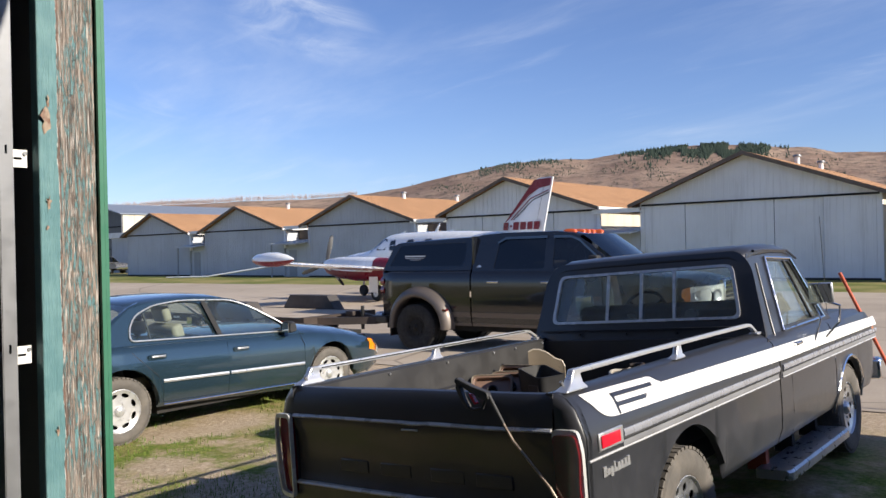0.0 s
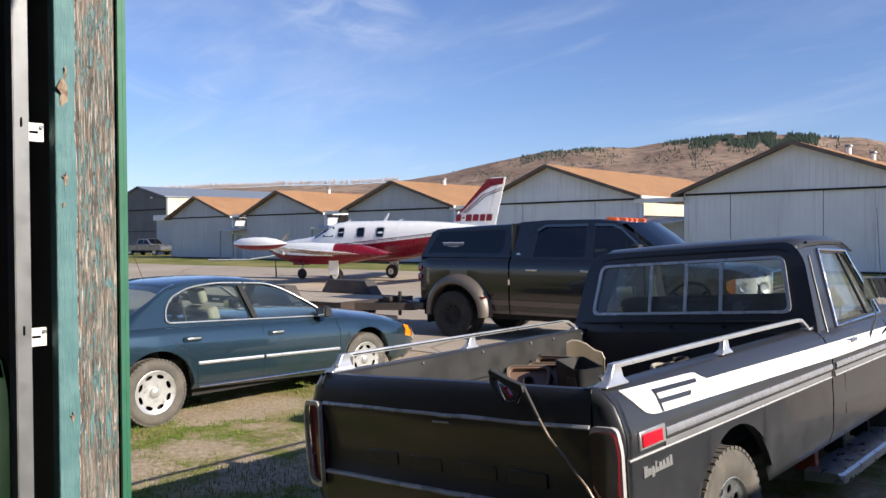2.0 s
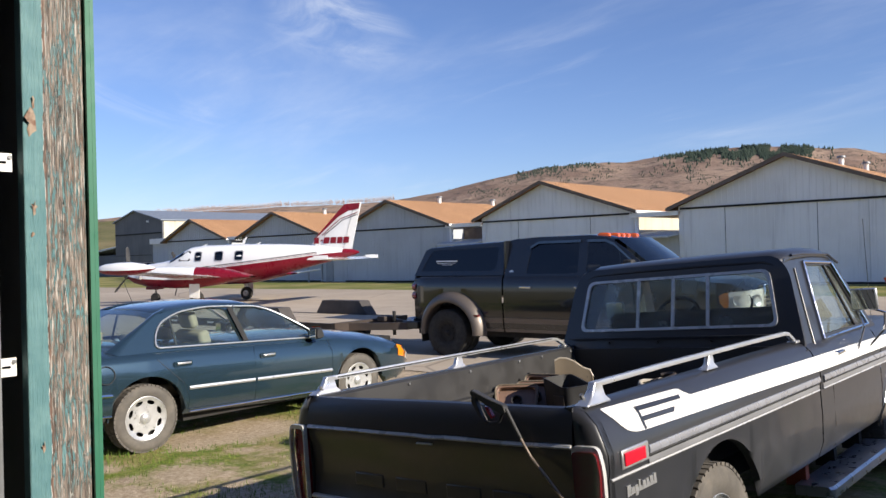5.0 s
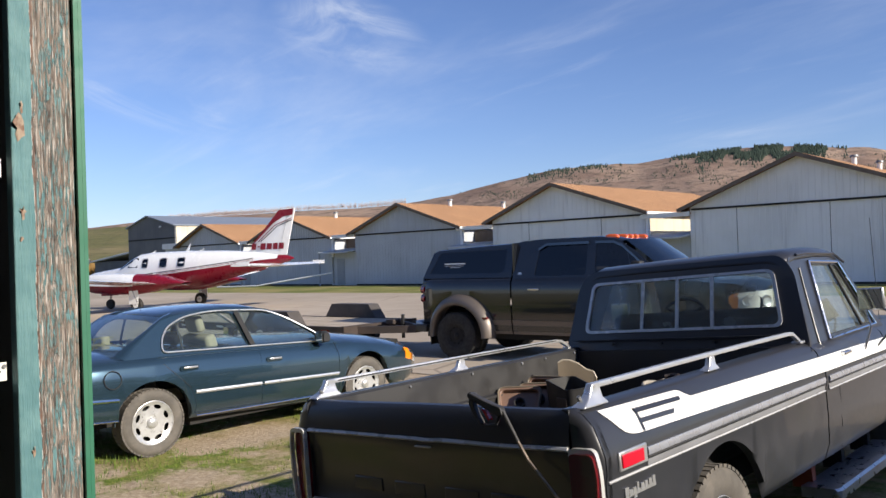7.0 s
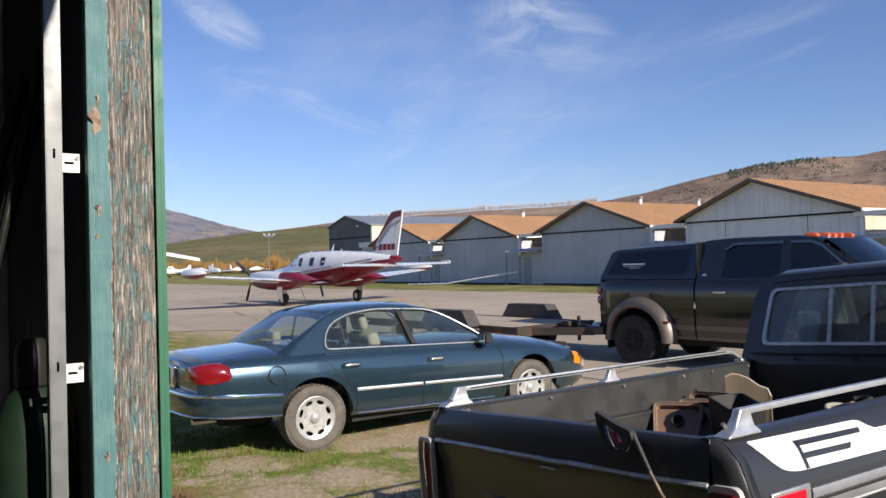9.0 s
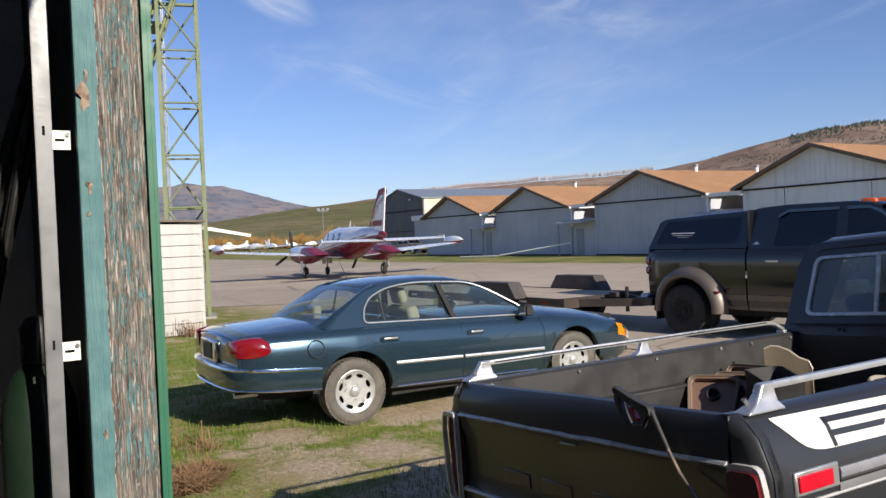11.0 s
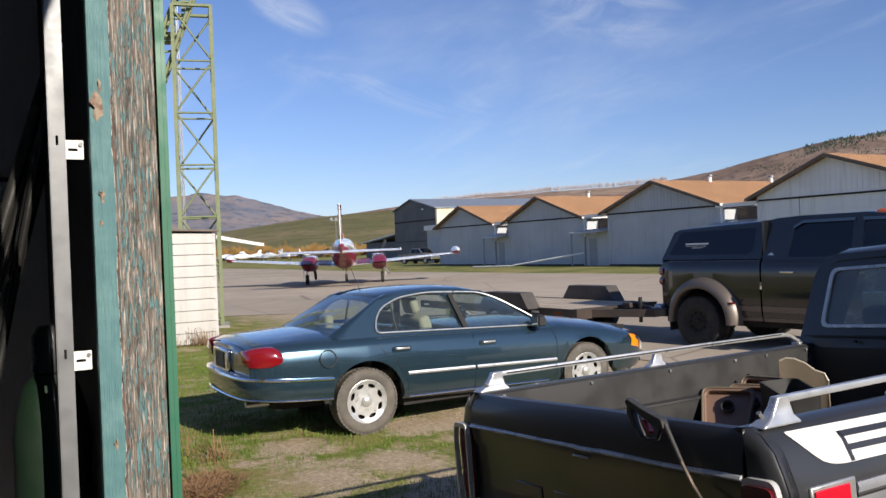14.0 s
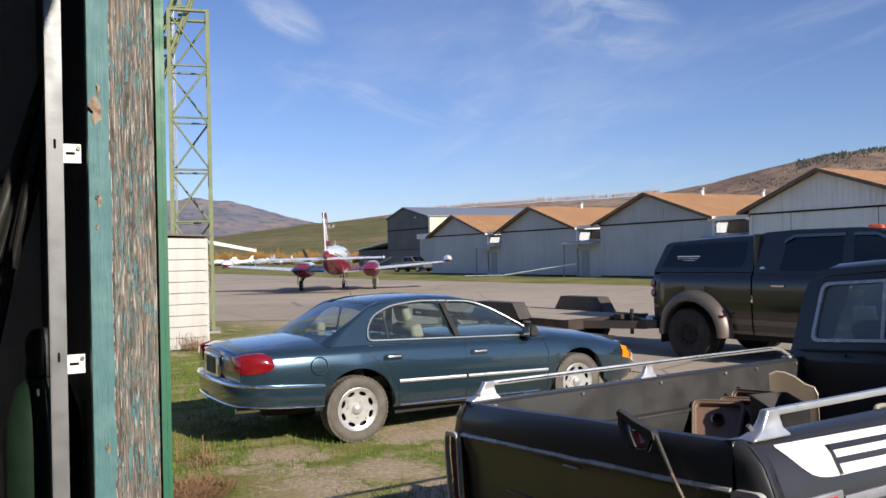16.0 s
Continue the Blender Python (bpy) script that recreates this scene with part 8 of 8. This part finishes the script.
# ---------------------------------------------------------------- far silver truck, parked light aircraft, lamp pole
def far_truck():
    t = thing("silver_pickup", pose(-84.5, 45.6, 0, 0, 0, 14), "silver-grey pickup truck parked by the far hangars", "pickup truck")
    prof = [(-2.9, 0.55), (-2.85, 1.12), (-0.75, 1.15), (-0.72, 1.22), (1.35, 1.2), (2.6, 1.10), (2.85, 0.95), (2.88, 0.55)]
    part("body", loft(bmesh.new(), [[(x, y, z) for x, z in prof] for y in (-0.97, -0.99, 0.99, 0.97)]), "silver_truck", t, smooth=30, bevel=0.03)
    cab = [(-0.95, 1.16), (-0.78, 1.80), (0.55, 1.82), (1.35, 1.19)]
    part("cab", loft(bmesh.new(), [[(x, y * (1 - 0.16 * (z > 1.3)), z) for x, z in cab] for y in (-0.92, 0.92)]), "silver_truck", t, smooth=30, bevel=0.04)
    for s in (1, -1):
        part("cab_window", sheet([(-0.72, 1.24), (0.15, 1.24), (0.15, 1.70), (-0.64, 1.70)], [], lambda u, v: (u, s * (0.935 - 0.24 * (v - 1.16)), v), 0.01), "glass_dark", t, smooth=0)
        part("cab_window", sheet([(0.22, 1.24), (1.15, 1.24), (0.55, 1.70), (0.22, 1.70)], [], lambda u, v: (u, s * (0.935 - 0.24 * (v - 1.16)), v), 0.01), "glass_dark", t, smooth=0)
        for x in (-1.85, 1.85):
            wheel(t, x, s * 0.85, 0.38, 0.24, s, 0.22, "round")
    part("windscreen", sheet([(-0.78, 0), (0.78, 0), (0.68, 1), (-0.68, 1)], [], lambda u, v: (1.32 - 0.72 * v, u, 1.25 + 0.54 * v), 0.01), "glass_dark", t)
    part("front_bumper", bmbox(2.85, -0.95, 0.5, 2.97, 0.95, 0.72), "chrome", t, bevel=0.03)
    part("underbody", bmbox(-2.7, -0.8, 0.35, 2.7, 0.8, 0.6), "under", t)


far_truck()


def light_aircraft():
    p = thing("light_aircraft", pose(-190, 62, 0, 0, 0, 40), "small white light aircraft parked far across the apron", "aircraft", "parked light aircraft")
    rings = [[(x, w * math.cos(a), zc + h * math.sin(a)) for a in np.linspace(0, 2 * math.pi, 13)[:-1]] for x, w, h, zc in ((2.6, 0.15, 0.18, 1.2), (2.2, 0.45, 0.42, 1.2), (1.0, 0.55, 0.55, 1.3), (0.2, 0.55, 0.75, 1.45), (-1.0, 0.5, 0.65, 1.4), (-3.0, 0.22, 0.25, 1.35), (-4.6, 0.06, 0.1, 1.4))]
    part("fuselage", loft(bmesh.new(), rings), "aero_white", p, smooth=60)
    part("wing", loft(bmesh.new(), [[(1.0, y, z), (0.3, y, z + 0.12), (-0.5, y, z), (0.3, y, z - 0.05)] for y, z in ((-5.2, 1.15), (0, 0.95), (5.2, 1.15))]), "aero_white", p)
    part("tailplane", loft(bmesh.new(), [[(-3.9, y, 1.45), (-4.2, y, 1.5), (-4.7, y, 1.45), (-4.2, y, 1.42)] for y in (-1.7, 1.7)]), "aero_white", p)
    part("fin", sheet([(-3.5, 1.45), (-4.8, 1.45), (-5.0, 2.75), (-4.5, 2.75)], [], lambda u, v: (u, 0, v), 0.08), "aero_white", p, smooth=0)
    part("canopy", loft(bmesh.new(), [[(0.9, 0.3, 1.75), (0.9, -0.3, 1.75), (0.6, -0.3, 2.1), (0.6, 0.3, 2.1)], [(-0.7, 0.3, 1.75), (-0.7, -0.3, 1.75), (-0.5, -0.3, 2.15), (-0.5, 0.3, 2.15)]]), "glass_dark", p)
    for x, y in ((0.2, 1.3), (0.2, -1.3), (2.0, 0)):
        part("wheel", lathe(bmesh.new(), [(0.08, -0.07), (0.2, -0.07), (0.2, 0.07), (0.08, 0.07)], 14, Matrix.Translation((x, y, 0.2))), "tyre", p)
        part("gear_leg", bmrod((x, y, 0.2), (x, y * 0.8, 1.0), 0.05), "aero_silver", p)
    rnd = random.Random(12)
    for az, d in ((76.0, 205), (74.2, 190), (77.5, 235), (73.0, 240), (71.2, 215), (69.8, 250), (78.6, 190), (68.6, 260), (75.2, 260)):
        a = radians(az)
        copy_thing(p, pose(-math.sin(a) * d, math.cos(a) * d, 0.012, 0, 0, rnd.uniform(0, 360)))
    p.matrix_world = pose(-math.sin(radians(72.3)) * 180, math.cos(radians(72.3)) * 180, 0.012, 0, 0, 200)
    lp = thing("lamp_pole", pose(-math.sin(radians(67.6)) * 150, math.cos(radians(67.6)) * 150, 0), "tall grey apron light pole", "lamp pole")
    part("pole", bmrod((0, 0, 0), (0, 0, 7.6), 0.09, 0.06), "galv", lp)
    part("cross_arm", bmbox(-0.1, -1.0, 7.3, 0.1, 1.0, 7.45), "galv", lp)
    for y in (-0.9, 0.0, 0.9):
        part("flood_lamp", bmbox(-0.2, y - 0.25, 7.45, 0.2, y + 0.25, 7.85), "galv", lp)


light_aircraft()


# ---------------------------------------------------------------- woods, shrubs, bare trees
def stuff(name, verts, faces, material, label, category):
    me = bpy.data.meshes.new(name)
    me.from_pydata(verts, [], faces)
    me.materials.append(M[material])
    return tagged(new(name, me), label, category, kind="stuff")


def spike(verts, faces, p, q, r0, r1, n, turn=0.0):
    """An open tapering tube from p to q."""
    d = (q - p).normalized()
    u = d.orthogonal().normalized()
    v = d.cross(u)
    k = len(verts)
    for c0, r in ((p, r0), (q, r1)):
        for i in range(n):
            a = turn + 2 * math.pi * i / n
            verts.append(c0 + u * (r * math.cos(a)) + v * (r * math.sin(a)))
    for i in range(n):
        faces.append((k + i, k + (i + 1) % n, k + n + (i + 1) % n, k + n + i))


def woods():
    rnd = random.Random(21)
    vs, fs = [], []
    for k in range(9000):
        if k < 2900:
            az, s = rnd.triangular(15.8, 27.0, 20.5), 1 - abs(rnd.gauss(0, 0.09))
        elif k < 3400:
            az, s = rnd.uniform(30.0, 36.5), 1 - abs(rnd.gauss(0, 0.07))
        else:
            az, s = rnd.uniform(6, 42), rnd.uniform(0.45, 1.0)
        if k < 3400 and noise.noise((az * 0.8, s * 7, 3)) < -0.28:
            continue
        if k >= 3400 and noise.noise((az * 0.55, s * 6, 8)) < 0.12:
            continue
        if s < 0.4:
            continue
        p = hill_point(az, s, *BROWN)
        h = (rnd.uniform(2.0, 5.0) if k < 2900 else rnd.uniform(1.4, 3.2)) if k < 3400 else rnd.uniform(0.8, 2.2)
        for j in range(3):
            base = p + Vector((0, 0, h * 0.25 * j))
            spike(vs, fs, base, base + Vector((0, 0, h * 0.5)), h * (0.30 - 0.07 * j), h * 0.02, 5, rnd.uniform(0, 3))
    stuff("far_woods", vs, fs, "conifer", "dark conifer woods on the crest of the hill, haze in their colour", "trees")
    vs, fs = [], []
    for k in range(1500):
        az = rnd.uniform(45, 61) if k < 920 else rnd.gauss(56.5, 1.7)
        p = hill_point(az, 1.0, *BROWN) * 0.995
        h = rnd.uniform(4.5, 8.5) if k < 920 else rnd.uniform(3, 5.5)
        for j in range(9):
            a, q = rnd.uniform(0, 6.28), rnd.uniform(0.0, 0.6)
            spike(vs, fs, p + Vector((0, 0, h * q * 0.6)), p + Vector((math.cos(a) * h * 0.13, math.sin(a) * h * 0.13, h * min(1, q + 0.45))), 0.060, 0.02, 3)
    stuff("bare_tree_row", vs, fs, "bare_tree", "row of bare poplars along the ridge, paled with painted haze", "trees")
    vs, fs = [], []
    for k in range(420):
        az = rnd.uniform(62, 80)
        a, d = radians(az), rnd.uniform(262, 300)
        h = rnd.uniform(2.6, 7.5) * (0.7 + 0.5 * noise.noise((az * 0.9, 1, 1)))
        p = Vector((-math.sin(a) * d, math.cos(a) * d, 0))
        for j in range(34):
            b, e = rnd.uniform(0, 6.28), rnd.uniform(0.1, 1.0)
            tip = p + Vector((math.cos(b) * h * 0.6 * e, math.sin(b) * h * 0.6 * e, h * rnd.uniform(0.35, 1.0) * (1.1 - 0.4 * e)))
            spike(vs, fs, p + (tip - p) * rnd.uniform(0.1, 0.7), tip, 0.16, 0.05, 3)
    stuff("yellow_shrubs", vs, fs, "yellow_shrub", "yellow-brown bare shrubs at the foot of the slope", "shrubs")


woods()


# ---------------------------------------------------------------- grass blades on the near ground
def grass():
    rnd = np.random.RandomState(4)
    n = 110000
    xs, ys = rnd.uniform(-19, -3.2, n), rnd.uniform(1.6, 9.3, n)
    verts, faces = [], []
    for x, y, u, a, b in zip(xs, ys, rnd.rand(n), rnd.uniform(0, 6.28, n), rnd.rand(n)):
        patch = noise.noise((x * 0.42 + 7, y * 0.42, 1)) + 0.6 * noise.noise((x * 1.9, y * 1.9, 5))
        if patch < -0.10 + 0.5 * (u - 0.5) or y > 8.2 + 1.2 * noise.noise((x, y, 2)):
            continue
        bare = min(math.hypot(x - cx, y - cy) / r for cx, cy, r in ((-6.38, 3.27, 0.42), (-6.51, 4.0, 0.42), (-7.65, 5.5, 0.7), (-7.71, 4.9, 0.45), (-7.62, 3.48, 0.3), (-5.9, 5.2, 0.5)))
        if bare < 0.7 + 0.6 * u or u > 0.95 + 0.5 * noise.noise((x * 1.1, y * 1.1, 12)):
            continue
        h = 0.018 + 0.036 * b * (1 + max(0, patch))
        g = ground_height(x, y) - 0.004
        dx, dy = math.cos(a) * 0.004, math.sin(a) * 0.004
        k = len(verts)
        verts += [(x - dx, y - dy, g), (x + dx, y + dy, g), (x + dy * 4 * b, y - dx * 4 * b, g + h)]
        faces.append((k, k + 1, k + 2))
    me = bpy.data.meshes.new("grass")
    me.from_pydata(verts, [], faces)
    me.materials.append(M["blade"])
    tagged(new("grass", me), "short spring grass growing in tufts", "grass", kind="stuff")


grass()


# ---------------------------------------------------------------- what moves
TAXI = [
    (0.0, -20.49, 23.75, 173.5), (0.7, -22.54, 24.01, 180.0), (1.5, -24.57, 23.95, 188.5), (2.2, -26.26, 23.79, 195.3), (3.0, -27.84, 23.23, 202.5),
    (4.2, -29.85, 21.45, 206.5), (5.2, -31.5, 20.4, 206.8), (6.3, -33.04, 19.52, 205.3), (7.0, -33.60, 18.85, 201.3), (7.7, -34.43, 18.15, 197.1), (8.4, -35.45, 17.98, 192.4),
    (9.2, -36.48, 18.1, 185.2), (10.2, -37.95, 17.95, 178.6), (11.3, -39.45, 17.86, 171.7), (11.9, -40.04, 17.80, 168.3), (12.5, -40.80, 17.95, 164.1), (13.2, -41.95, 18.35, 159.6),
    (14.0, -42.84, 18.72, 156.0), (15.0, -43.42, 19.01, 152.3), (16.0, -43.64, 19.11, 151.7),
]


def motions():
    walk(aircraft_body, [(t, pose(x, y, 0.014, 0, 0, yaw)) for t, x, y, yaw in TAXI])
    for side, prop in zip((1, -1), propellers):
        walk(prop, [(0.5 * k, pose(3.33, side * 1.93, 1.34, 70 * k + 15 * side, 0, 0)) for k in range(33)])


motions()
